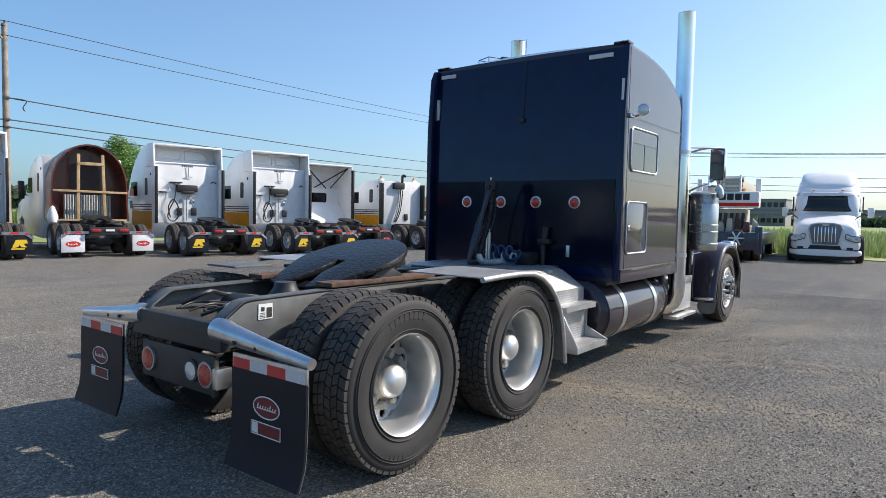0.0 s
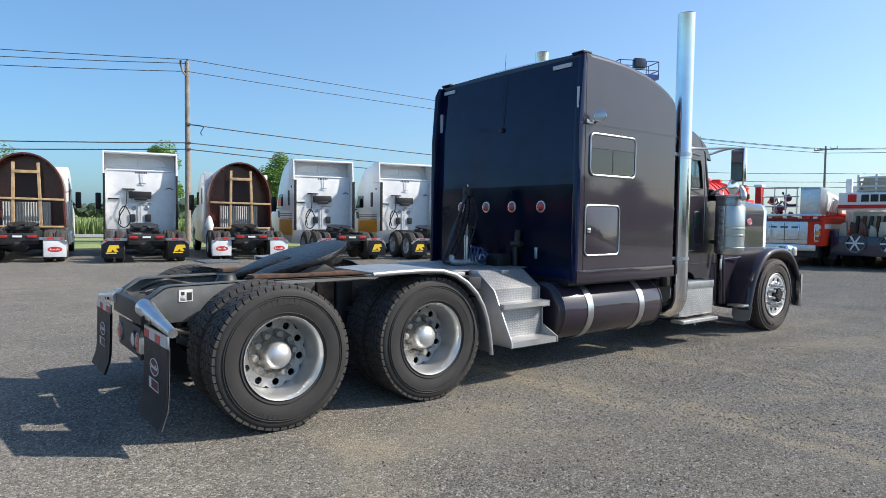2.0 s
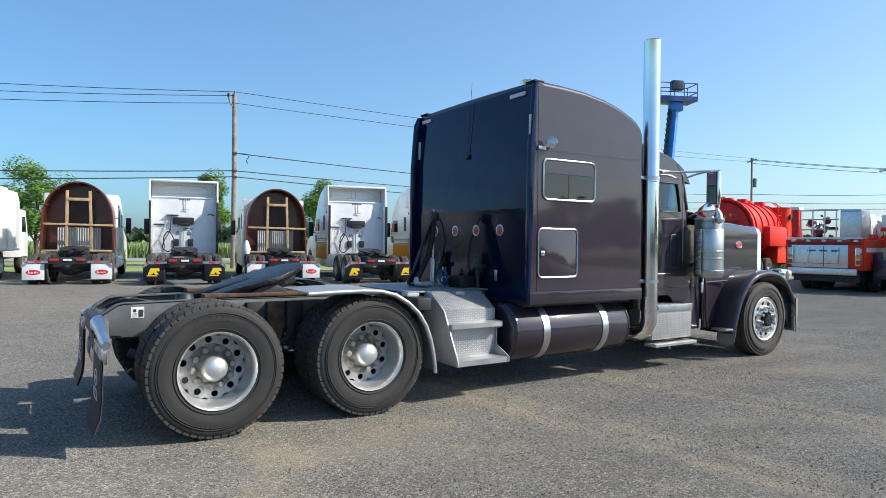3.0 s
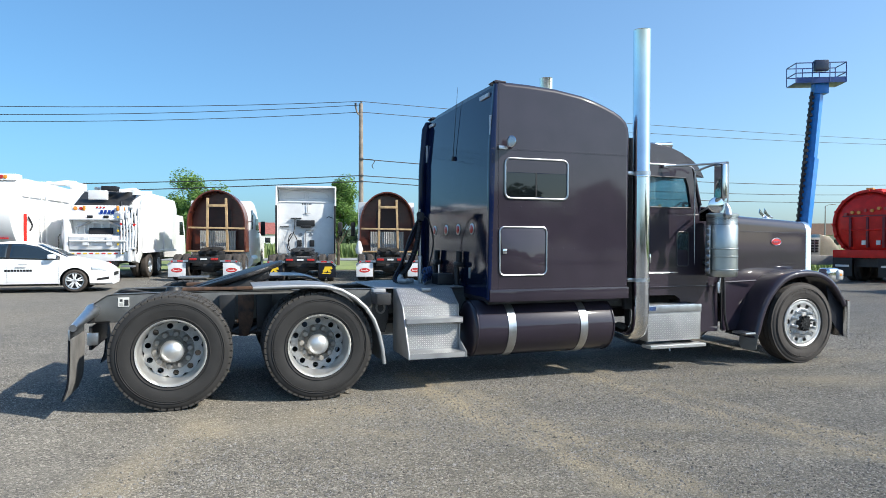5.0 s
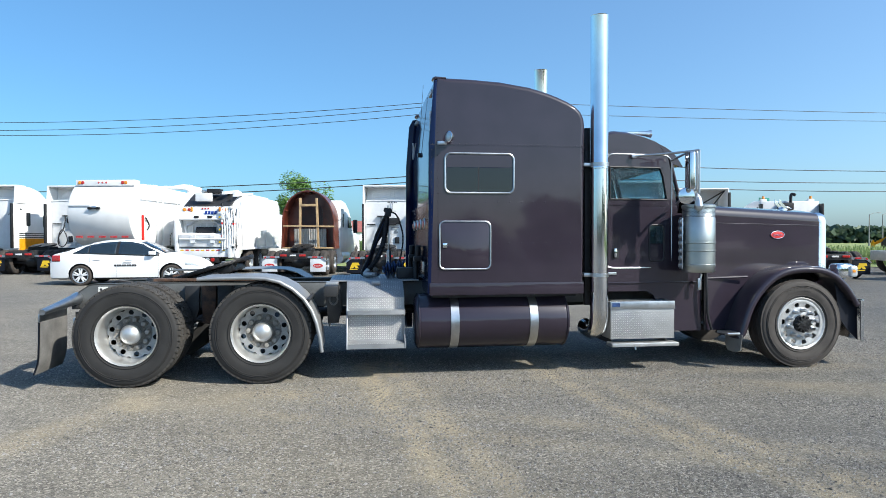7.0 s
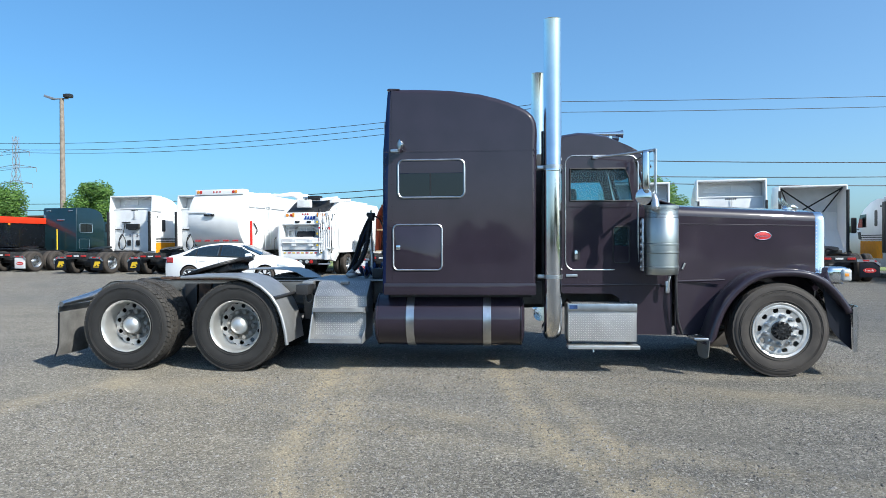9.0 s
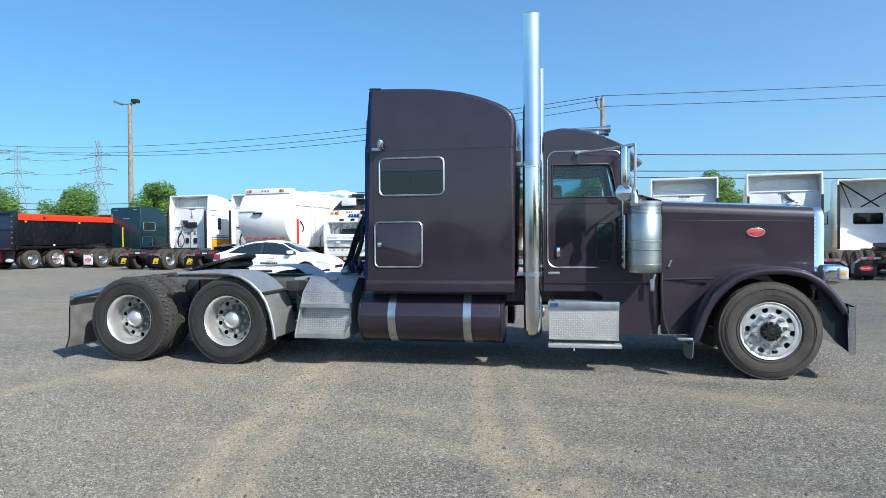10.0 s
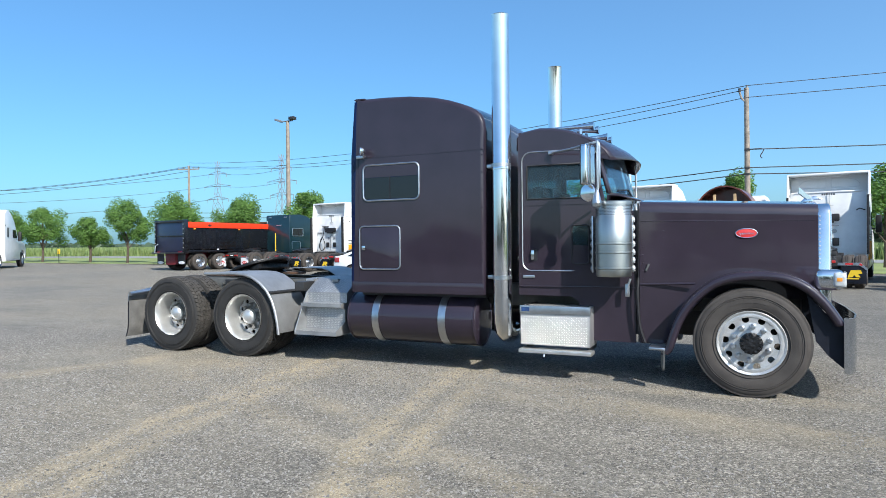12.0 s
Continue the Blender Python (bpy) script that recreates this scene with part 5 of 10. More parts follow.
def make_air_lines():
    st = part("hose_stand", tube(B(), [(2.70, 0.02, 1.03), (2.70, 0.02, 1.35), (2.70, 0.02, 1.36), (2.69, 0.0, 1.92)], [0.03, 0.03, 0.012, 0.010], 12), STAIN, tractor, "sprung stand that carries black air hoses")
    bm = B()
    tube(bm, [(2.66, -0.05, 1.86), (2.72, 0.05, 1.86)], 0.03, 10)
    box(bm, 2.66, 2.73, -0.06, 0.06, 1.78, 1.88, 0.015)
    part("hose_clamp", bm, HOSE, st)
    rnd = random.Random(9)
    for k in range(7):
        o = (k - 3) * 0.013
        pts = [(2.69, o, 1.86), (2.60 + o, 0.02 + o, 1.6), (2.5 + o, 0.03 + o, 1.3 + 0.02 * k), (2.40 + o, 0.05 + o, 1.08), (2.44, 0.0 + o, 1.05), (2.58, -0.05 + o, 1.06)]
        part("air_hose", tube(B(), smooth_path(pts, 6), 0.012, 8), HOSE if k != 2 else BLUEHOSE, st)
    for k in range(1):
        o = k * 0.03
        pts = [(2.69, 0.02, 1.84), (2.80, 0.03 - o, 1.80), (2.88, 0.06 - o, 1.55), (2.86, 0.12 - o, 1.3), (2.80, 0.15, 1.1)]
        part("air_hose", tube(B(), smooth_path(pts, 6), 0.010, 8), HOSE, st)
    # thick ribbed sleeve round the lines, with a pale ribbed end on the deck
    for nm, pts, r, mt in (("hose_sleeve", [(2.685, 0.0, 1.84), (2.665, -0.02, 1.66), (2.63, -0.01, 1.45), (2.55, 0.0, 1.25), (2.45, -0.03, 1.12)], 0.036, HOSE), ("sleeve_end", [(2.45, -0.03, 1.12), (2.41, -0.10, 1.075), (2.44, -0.19, 1.07), (2.54, -0.24, 1.075)], 0.034, GALV)):
        path = smooth_path(pts, 14)
        part(nm, tube(B(), path, [r if i % 2 else r * 0.8 for i in range(len(path))], 10), mt, st)
    # coiled heap on the deck
    for k in range(4):
        pts = []
        for i in range(40):
            a = i * 0.6 + k
            pts.append((2.62 + 0.012 * i * 0.6, -0.36 + 0.014 * i + 0.06 * math.cos(a), 1.10 + 0.06 * math.sin(a) + 0.02 * k))
        part("coil_hose", tube(B(), pts, 0.014, 7), BLUEHOSE if k % 2 else (TRIM if k == 0 else HOSE), st)
    part("junction_box", box(B(), 2.78, 2.98, -0.42, -0.18, 1.03, 1.16, 0.02), HOSE, tractor)


make_air_lines()


# ---- the yard, fields and things round it ----
def ground_material():
    """Worn asphalt with loose gravel: broad tan patches, sweeping wheel tracks, fine stones."""
    m = bpy.data.materials.new("gravelled_asphalt")
    m.use_nodes = True
    nt = m.node_tree
    N, L = nt.nodes.new, nt.links.new
    p = nt.nodes["Principled BSDF"]
    tc = N("ShaderNodeTexCoord")

    def noise(scale, detail=6, rough=0.6, vec=None, dist=0.0):
        n = N("ShaderNodeTexNoise")
        n.inputs["Scale"].default_value, n.inputs["Detail"].default_value, n.inputs["Roughness"].default_value, n.inputs["Distortion"].default_value = scale, detail, rough, dist
        L(vec or tc.outputs["Object"], n.inputs["Vector"])
        return n.outputs["Fac"]

    def ramp(fac, *stops):
        r = N("ShaderNodeValToRGB")
        while len(r.color_ramp.elements) < len(stops):
            r.color_ramp.elements.new(0.5)
        for e, (pos, c) in zip(r.color_ramp.elements, stops):
            e.position, e.color = pos, (*c, 1) if isinstance(c, tuple) else (c, c, c, 1)
        L(fac, r.inputs["Fac"])
        return r.outputs["Color"]

    def mix(fac, a, b, kind="MIX"):
        x = N("ShaderNodeMix")
        x.data_type, x.blend_type = "RGBA", kind
        for sock, v in ((x.inputs[0], fac), (x.inputs[6], a), (x.inputs[7], b)):
            if isinstance(v, (int, float)):
                sock.default_value = v
            elif isinstance(v, tuple):
                sock.default_value = (*v, 1)
            else:
                L(v, sock)
        return x.outputs[2]

    base = ramp(noise(0.35, 8), (0.3, (0.109, 0.104, 0.094)), (0.7, (0.144, 0.137, 0.121)))
    base = mix(ramp(noise(0.16, 5, 0.55), (0.40, 0.0), (0.60, 0.8)), base, (0.160, 0.146, 0.120))
    # oil and damp stains
    base = mix(ramp(noise(0.8, 6), (0.60, 0.0), (0.75, 0.4)), base, (0.08, 0.079, 0.077))
    # swept streaks along the way that wheels take
    lay = N("ShaderNodeMapping")
    lay.inputs["Rotation"].default_value = (0, 0, 0.22)
    lay.inputs["Scale"].default_value = (0.16, 1.5, 1.0)
    L(tc.outputs["Object"], lay.inputs["Vector"])
    streak = noise(1.6, 9, 0.72, lay.outputs[0], 0.6)
    base = mix(0.75, base, ramp(streak, (0.32, 0.82), (0.50, 1.0), (0.66, 1.18)), "MULTIPLY")
    # gravel shows where the dust is thin
    bare = ramp(noise(0.75, 9, 0.68, None, 0.5), (0.34, 0.65), (0.54, 1.0))
    vo = N("ShaderNodeTexVoronoi")
    vo.inputs["Scale"].default_value = 74
    L(tc.outputs["Object"], vo.inputs["Vector"])
    stone = N("ShaderNodeSeparateColor")
    L(vo.outputs["Color"], stone.inputs[0])
    grain = ramp(stone.outputs[0], (0.0, 0.42), (0.35, 0.82), (0.78, 1.18), (1.0, 2.1))
    base = mix(bare, base, mix(1.0, base, grain, "MULTIPLY"))
    fine = N("ShaderNodeTexVoronoi")
    fine.inputs["Scale"].default_value = 210
    L(tc.outputs["Object"], fine.inputs["Vector"])
    sand = N("ShaderNodeSeparateColor")
    L(fine.outputs["Color"], sand.inputs[0])
    base = mix(0.8, base, ramp(sand.outputs[0], (0.0, 0.72), (1.0, 1.30)), "MULTIPLY")
    big = N("ShaderNodeTexVoronoi")
    big.inputs["Scale"].default_value = 34
    L(tc.outputs["Object"], big.inputs["Vector"])
    chip = N("ShaderNodeSeparateColor")
    L(big.outputs["Color"], chip.inputs[0])
    dot = mix(1.0, ramp(big.outputs["Distance"], (0.12, 1.0), (0.22, 0.0)), ramp(chip.outputs[1], (0.88, 0.0), (0.91, 1.0)), "MULTIPLY")
    base = mix(dot, base, ramp(chip.outputs[0], (0.0, (0.06, 0.058, 0.056)), (0.6, (0.15, 0.145, 0.14)), (1.0, (0.34, 0.325, 0.30))))
    base = mix(0.5, base, ramp(noise(1.3, 6, 0.7), (0.3, 0.8), (0.7, 1.2)), "MULTIPLY")
    # tan dust along the wheel tracks, dark broken ruts at their edges
    def laid(name, lo, hi, scale):
        at_ = N("ShaderNodeAttribute")
        at_.attribute_name = name
        return mix(1.0, at_.outputs["Fac"], ramp(noise(scale, 8, 0.6), (lo, 0.0), (hi, 1.0)), "MULTIPLY")
    tan = mix(1.0, (0.300, 0.252, 0.170), ramp(sand.outputs[1], (0.0, 0.62), (0.8, 1.1), (1.0, 1.5)), "MULTIPLY")
    tan = mix(0.55, tan, ramp(stone.outputs[1], (0.0, 0.55), (0.6, 1.05), (1.0, 1.5)), "MULTIPLY")
    base = mix(laid("dust", 0.25, 0.60, 2.2), base, tan)
    base = mix(laid("rut", 0.45, 0.85, 9.0), base, (0.105, 0.098, 0.086))
    L(base, p.inputs["Base Color"])
    p.inputs["Roughness"].default_value = 0.72
    p.inputs["Diffuse Roughness"].default_value = 0.6
    p.inputs["Specular IOR Level"].default_value = 0.2
    b1 = N("ShaderNodeBump")
    b1.inputs["Distance"].default_value = 0.006
    L(bare, b1.inputs["Strength"])
    L(vo.outputs["Distance"], b1.inputs["Height"])
    b1.invert = True
    b2 = N("ShaderNodeBump")
    b2.inputs["Distance"].default_value = 0.005
    L(noise(4, 8, 0.7), b2.inputs["Height"])
    L(b1.outputs[0], b2.inputs["Normal"])
    L(b2.outputs[0], p.inputs["Normal"])
    return m


GROUND = ground_material()
WHITE = mat("white_paint", (0.80, 0.805, 0.80), 0.35, 0, 0.05, 2, coat=0.4)
WHITEDULL = mat("white_panel", (0.70, 0.715, 0.72), 0.5, 0, 0.08, 3)
YELLOW = mat("golden_yellow_paint", (0.80, 0.33, 0.010), 0.55, 0, 0.12, 5, spec=0.2)
ORANGE = mat("orange_red_paint", (0.78, 0.045, 0.012), 0.5, 0, 0.12, 5, spec=0.25)
RED = mat("red_paint", (0.72, 0.026, 0.018), 0.45, 0, 0.15, 4, spec=0.28)
BLACK = mat("black_plastic", (0.012, 0.012, 0.013), 0.5, 0, 0.2, 9)
NAVY = mat("navy_paint", (0.008, 0.014, 0.045), 0.3, 0, 0.2, 4, coat=0.6)
GLOSSBLACK = mat("gloss_black_body", (0.006, 0.0065, 0.009), 0.22, 0, 0.25, 4, coat=0.5)
TEAL = mat("dark_teal_paint", (0.004, 0.022, 0.03), 0.3, 0, 0.15, 4, coat=0.6)
BROWN = mat("brown_fibreglass", (0.15, 0.032, 0.016), 0.35, 0, 0.35, 3, coat=0.3)
DARKBROWN = mat("dark_brown_fibreglass", (0.05, 0.014, 0.01), 0.4, 0, 0.35, 3)
WOOD = mat("raw_timber", (0.50, 0.34, 0.18), 0.8, 0, 0.2, 6, bump=0.001, bscale=60)
POLEWOOD = mat("weathered_pole_wood", (0.30, 0.255, 0.21), 0.9, 0, 0.25, 5, bump=0.004, bscale=30)
CORR = mat("pale_corrugated_sheet", (0.42, 0.42, 0.40), 0.5, 0.2, 0.12, 8)
BGTYRE = mat("parked_tyre_rubber", (0.055, 0.046, 0.039), 0.85, 0, 0.25, 5)
BLUE = mat("blue_lift_paint", (0.008, 0.20, 0.62), 0.4, 0, 0.15, 5, coat=0.3)
RAILBLUE = mat("dark_blue_lift_paint", (0.010, 0.05, 0.22), 0.4, 0, 0.15, 5, coat=0.3)
BLUEPRINT = mat("blue_print", (0.01, 0.05, 0.3), 0.4, 0, 0.1, 20)
YELPRINT = mat("yellow_print", (0.75, 0.50, 0.02), 0.5, 0, 0.08, 30)
CREAM = mat("cream_crane_paint", (0.55, 0.50, 0.38), 0.5, 0, 0.15, 5)
CONCRETE = mat("pale_concrete", (0.27, 0.27, 0.265), 0.9, 0, 0.15, 2)
STEELGREY = mat("grey_lattice_steel", (0.20, 0.22, 0.25), 0.7, 0.2, 0.15, 2)
WIRE = mat("power_line", (0.04, 0.042, 0.05), 0.7, 0, 0.1, 2)
BARK = mat("tree_bark", (0.10, 0.075, 0.055), 0.9, 0, 0.3, 9, bump=0.01, bscale=25)


def leaf_material(name, a, b):
    m = bpy.data.materials.new(name)
    m.use_nodes = True
    nt = m.node_tree
    p = nt.nodes["Principled BSDF"]
    g = nt.nodes.new("ShaderNodeNewGeometry")
    r = nt.nodes.new("ShaderNodeValToRGB")
    r.color_ramp.elements[0].color, r.color_ramp.elements[1].color = (*a, 1), (*b, 1)
    nt.links.new(g.outputs["Random Per Island"], r.inputs["Fac"])
    nt.links.new(r.outputs["Color"], p.inputs["Base Color"])
    p.inputs["Roughness"].default_value = 0.6
    p.inputs["Transmission Weight"].default_value = 0.0
    tl = nt.nodes.new("ShaderNodeBsdfTranslucent")
    nt.links.new(r.outputs["Color"], tl.inputs[0])
    mx = nt.nodes.new("ShaderNodeMixShader")
    mx.inputs[0].default_value = 0.35
    nt.links.new(p.outputs[0], mx.inputs[1])
    nt.links.new(tl.outputs[0], mx.inputs[2])
    nt.links.new(mx.outputs[0], nt.nodes["Material Output"].inputs[0])
    return m


LEAF = leaf_material("fresh_leaves", (0.065, 0.145, 0.03), (0.17, 0.31, 0.06))
LEAFDARK = leaf_material("far_leaves", (0.05, 0.085, 0.055), (0.10, 0.15, 0.085))
MEADOW = leaf_material("meadow_blades", (0.15, 0.225, 0.075), (0.27, 0.335, 0.13))
LAWN = mat("lawn", (0.25, 0.30, 0.10), 0.9, 0, 0.25, 0.3, bump=0.02, bscale=18)


def sheet_ground(name, label, material, xs, ys, keep=lambda x, y: True, lift=0.0):
    bm = B()
    vs = {}

    def v(x, y):
        if (x, y) not in vs:
            vs[x, y] = bm.verts.new((x, y, rise(x, y) + lift))
        return vs[x, y]
    for x0, x1 in zip(xs, xs[1:]):
        for y0, y1 in zip(ys, ys[1:]):
            if keep((x0 + x1) / 2, (y0 + y1) / 2):
                bm.faces.new((v(x0, y0), v(x1, y0), v(x1, y1), v(x0, y1)))
    ob = part(name, bm, material, None, smooth=0)
    return tagged(ob, label, name.replace("_", " "), kind="structure")


def finer(lines, a, b, step):
    """Grid lines with a closer spacing between a and b."""
    return [q for q in lines if q < a or q > b] + [round(a + step * i, 4) for i in range(int((b - a) / step) + 1)]


FAR_X = sorted(finer([-2500, -900, -400, -220] + [-140 + 4 * i for i in range(72)] + [200, 400, 900, 2500], -7.0, 17.0, 0.1))
FAR_Y = sorted(finer([-2500, -700, -200, -80] + [-40 + 4 * i for i in range(45)] + [200, 320, 700, 1500, 3000], -9.2, 2.8, 0.1))
yard = sheet_ground("ground", "grey gravelled asphalt yard with tan wheel tracks", GROUND, FAR_X, FAR_Y)

# tan dust along the ways that wheels have taken: line, half width, cover, crisp ruts
TRACKS = (
    ([(2.4, -0.3), (2.50, -1.5), (2.72, -3.2), (3.02, -4.7), (3.7, -6.4), (4.7, -8.2)], 0.17, 0.8, 1),
    ([(2.74, -0.3), (2.84, -1.5), (3.08, -3.3), (3.40, -4.7), (4.1, -6.2), (5.1, -8.0)], 0.15, 0.75, 1),
    ([(4.25, -0.3), (4.42, -1.2), (4.66, -3.1), (4.97, -4.3), (5.6, -5.6), (6.6, -7.0)], 0.16, 0.8, 1),
    ([(4.55, -0.3), (4.69, -1.0), (5.0, -2.9), (5.28, -4.2), (5.95, -5.4), (7.0, -6.8)], 0.15, 0.72, 1),
    ([(0.5, -1.9), (2.4, -1.7), (4.5, -1.8), (7.5, -2.3), (14, -3.6)], 0.4, 0.28, 0),
    ([(1.2, -1.5), (2.6, -2.3), (4.4, -3.2), (7.0, -4.6), (11, -6.2)], 0.18, 0.35, 1),
    ([(1.0, -2.1), (2.6, -2.9), (4.2, -3.7), (6.6, -5.0), (9.0, -6.2)], 0.16, 0.3, 1),
    ([(5.0, -1.2), (6.5, -1.9), (9.0, -2.4), (14.0, -2.6)], 0.2, 0.3, 1),
    ([(8.5, -0.5), (10.5, -1.6), (14.0, -2.4), (17.0, -2.8)], 0.3, 0.25, 0),
    ([(2.0, -1.2), (4.5, -1.3), (8.0, -1.2), (16, -1.4)], 0.2, 0.35, 0),
    ([(0.3, -1.5), (0.2, -2.2), (-0.3, -3.2), (-0.6, -4.6)], 0.3, 0.4, 0),
    ([(1.6, -1.0), (1.8, -2.4), (2.6, -4.4), (4.2, -6.6), (6.0, -8.6)], 1.5, 0.12, 0),
)


def lay_dust():
    co = np.empty(len(yard.data.vertices) * 3)
    yard.data.vertices.foreach_get("co", co)
    p = co.reshape(-1, 3)[:, :2]
    near = np.nonzero((p[:, 0] > -8) & (p[:, 0] < 18) & (p[:, 1] > -10) & (p[:, 1] < 4))[0]
    q = p[near]
    bare, rut = np.ones(len(q)), np.zeros(len(q))
    for pts, width, cover, crisp in TRACKS:
        line = np.array([v.to_2d() for v in smooth_path([(a, b, 0) for a, b in pts], 9)])
        far = np.full(len(q), 1e9)
        for a, b in zip(line, line[1:]):
            d = b - a
            u = np.clip(((q - a) @ d) / (d @ d), 0, 1)
            far = np.minimum(far, np.hypot(*(q - a - u[:, None] * d).T))
        f = np.clip(1.25 - far / width, 0, 1)
        bare *= 1 - cover * f * f * (3 - 2 * f)
        if crisp:
            rut = np.maximum(rut, np.exp(-((far - width * 0.95) / 0.055) ** 2) * cover)
    for name, values in (("dust", 1 - bare), ("rut", rut)):
        full = np.zeros(len(p))
        full[near] = values
        yard.data.attributes.new(name, "FLOAT", "POINT").data.foreach_set("value", full)


lay_dust()


def lawn_edge(x):
    return (26.8 - 0.16 * x if x > 0 else 26.8 + 0.025 * x) if x < 27 else -400


def make_lawn():
    bm = B()
    xs = [-2500, -600, -220] + [-140 + 6 * i for i in range(28)] + [27.0]
    prev = None
    for x in xs:
        y0 = lawn_edge(max(x, -140)) if x < 27 else lawn_edge(26.9)
        col = [bm.verts.new((x, y, rise(x, y) + 0.03)) for y in (y0, y0 + 3, y0 + 8, y0 + 20, y0 + 60, y0 + 300, 3000)]
        if prev:
            for a, b, c, d in zip(prev, prev[1:], col[1:], col):
                bm.faces.new((a, b, c, d))
        prev = col
    for y0, y1 in ((-40, 23), (23, 60), (60, 300), (300, 3000)):
        x0 = 27.0 if y0 > 0 else 28.0
        bm.faces.new([bm.verts.new(p) for p in ((x0, y0, 0.032), (400, y0, 0.032), (400, y1, 0.032), (x0, y1, 0.032))])
        bm.faces.new([bm.verts.new(p) for p in ((400, y0, 0.032), (3000, y0, 0.032), (3000, y1, 0.032), (400, y1, 0.032))])
    tagged(part("lawn", bm, LAWN, None, smooth=0), "green mown lawn and fields beyond the yard edge", "grass", kind="structure")
    bm = B()
    for a, b in zip(xs[3:], xs[4:]):
        ya, yb = lawn_edge(a) + 15, lawn_edge(min(b, 26.9)) + 15
        bm.faces.new([bm.verts.new((x, y, rise(x, y) + 0.06)) for x, y in ((a, ya), (b, yb), (b, yb + 7), (a, ya + 7))])
    tagged(part("road", bm, CONCRETE, None, smooth=0), "pale paved road behind the lawn", "road", kind="structure")
    # tall meadow as loose blades
    rnd = random.Random(3)
    verts, faces = [], []
    def blade(x, y, h, w):
        z = rise(x, y)
        a = rnd.random() * math.pi
        dx, dy = math.cos(a) * w, math.sin(a) * w
        i = len(verts)
        lx, ly = rnd.uniform(-0.2, 0.2), rnd.uniform(-0.2, 0.2)
        verts.extend([(x - dx, y - dy, z), (x + dx, y + dy, z), (x + dx * 0.5 + lx, y + dy * 0.5 + ly, z + h), (x - dx * 0.5 + lx, y - dy * 0.5 + ly, z + h * 0.9)])
        faces.append((i, i + 1, i + 2, i + 3))
    for k in range(60000):
        x = rnd.uniform(-120, 27)
        d = rnd.random() ** 1.8 * 40
        blade(x, lawn_edge(x) + 24 + d, rnd.uniform(0.6, 1.3), rnd.uniform(0.03, 0.09))
    for k in range(42000):
        y = rnd.uniform(-30, 45)
        blade(30.5 + rnd.random() ** 1.6 * 45, y, rnd.uniform(0.3, 0.95), rnd.uniform(0.015, 0.05))
    me = bpy.data.meshes.new("meadow")
    me.from_pydata(verts, [], faces)
    me.materials.append(MEADOW)
    tagged(new("meadow", me), "tall uncut green meadow grass beyond the yard", "grass", kind="stuff")


make_lawn()


def make_stones():
    """Loose stones and grit on the yard, thickest near the tractor and lying in drifts."""
    rng = np.random.default_rng(12)
    n, m = 330000, 30000
    x = np.concatenate([rng.uniform(-5, 12.5, n), rng.uniform(-10, 16, m)])
    y = np.concatenate([-8.4 + 9.0 * rng.random(n) ** 0.85, rng.uniform(-9, 13, m)])
    drift = np.sin(0.9 * x + 2.1 * np.sin(0.6 * y)) + np.sin(1.7 * y - 0.8 * x + 1.3) + 0.8 * np.sin(3.1 * x + 2.3 * y)
    keep = rng.random(n + m) < 0.45 + 0.25 * drift
    x, y = x[keep], y[keep]
    k = len(x)
    r = 0.0035 + 0.0045 * rng.random(k) + 0.011 * rng.random(k) ** 12
    s_ = np.clip((y - 4) / 10, 0, 1)
    z = 0.006 * np.clip(2 - x, 0, 60) * s_ * s_ * (3 - 2 * s_) + 0.004
    a = rng.random(k) * 6.28
    v = np.empty((k, 5, 3))
    for q in range(4):
        c = r * rng.uniform(0.7, 1.3, k)
        turn = a + (q + rng.uniform(-0.3, 0.3, k)) * 1.57
        v[:, q] = np.stack([x + c * np.cos(turn), y + c * np.sin(turn), z - 0.004], 1)
    lean = rng.uniform(-0.45, 0.45, (2, k)) * r
    v[:, 4] = np.stack([x + lean[0], y + lean[1], z + r * rng.uniform(0.15, 0.6, k)], 1)
    i = np.arange(k)[:, None, None] * 5
    f = np.array([[0, 1, 4], [1, 2, 4], [2, 3, 4], [3, 0, 4]])[None] + i
    me = bpy.data.meshes.new("loose_stones")
    me.from_pydata(v.reshape(-1, 3).tolist(), [], f.reshape(-1, 3).tolist())
    me.materials.append(leaf_material("stone_grey", (0.085, 0.082, 0.077), (0.36, 0.345, 0.32)))
    tagged(new("loose_stones", me), "loose grey gravel stones scattered on the yard", "gravel", kind="stuff")


make_stones()


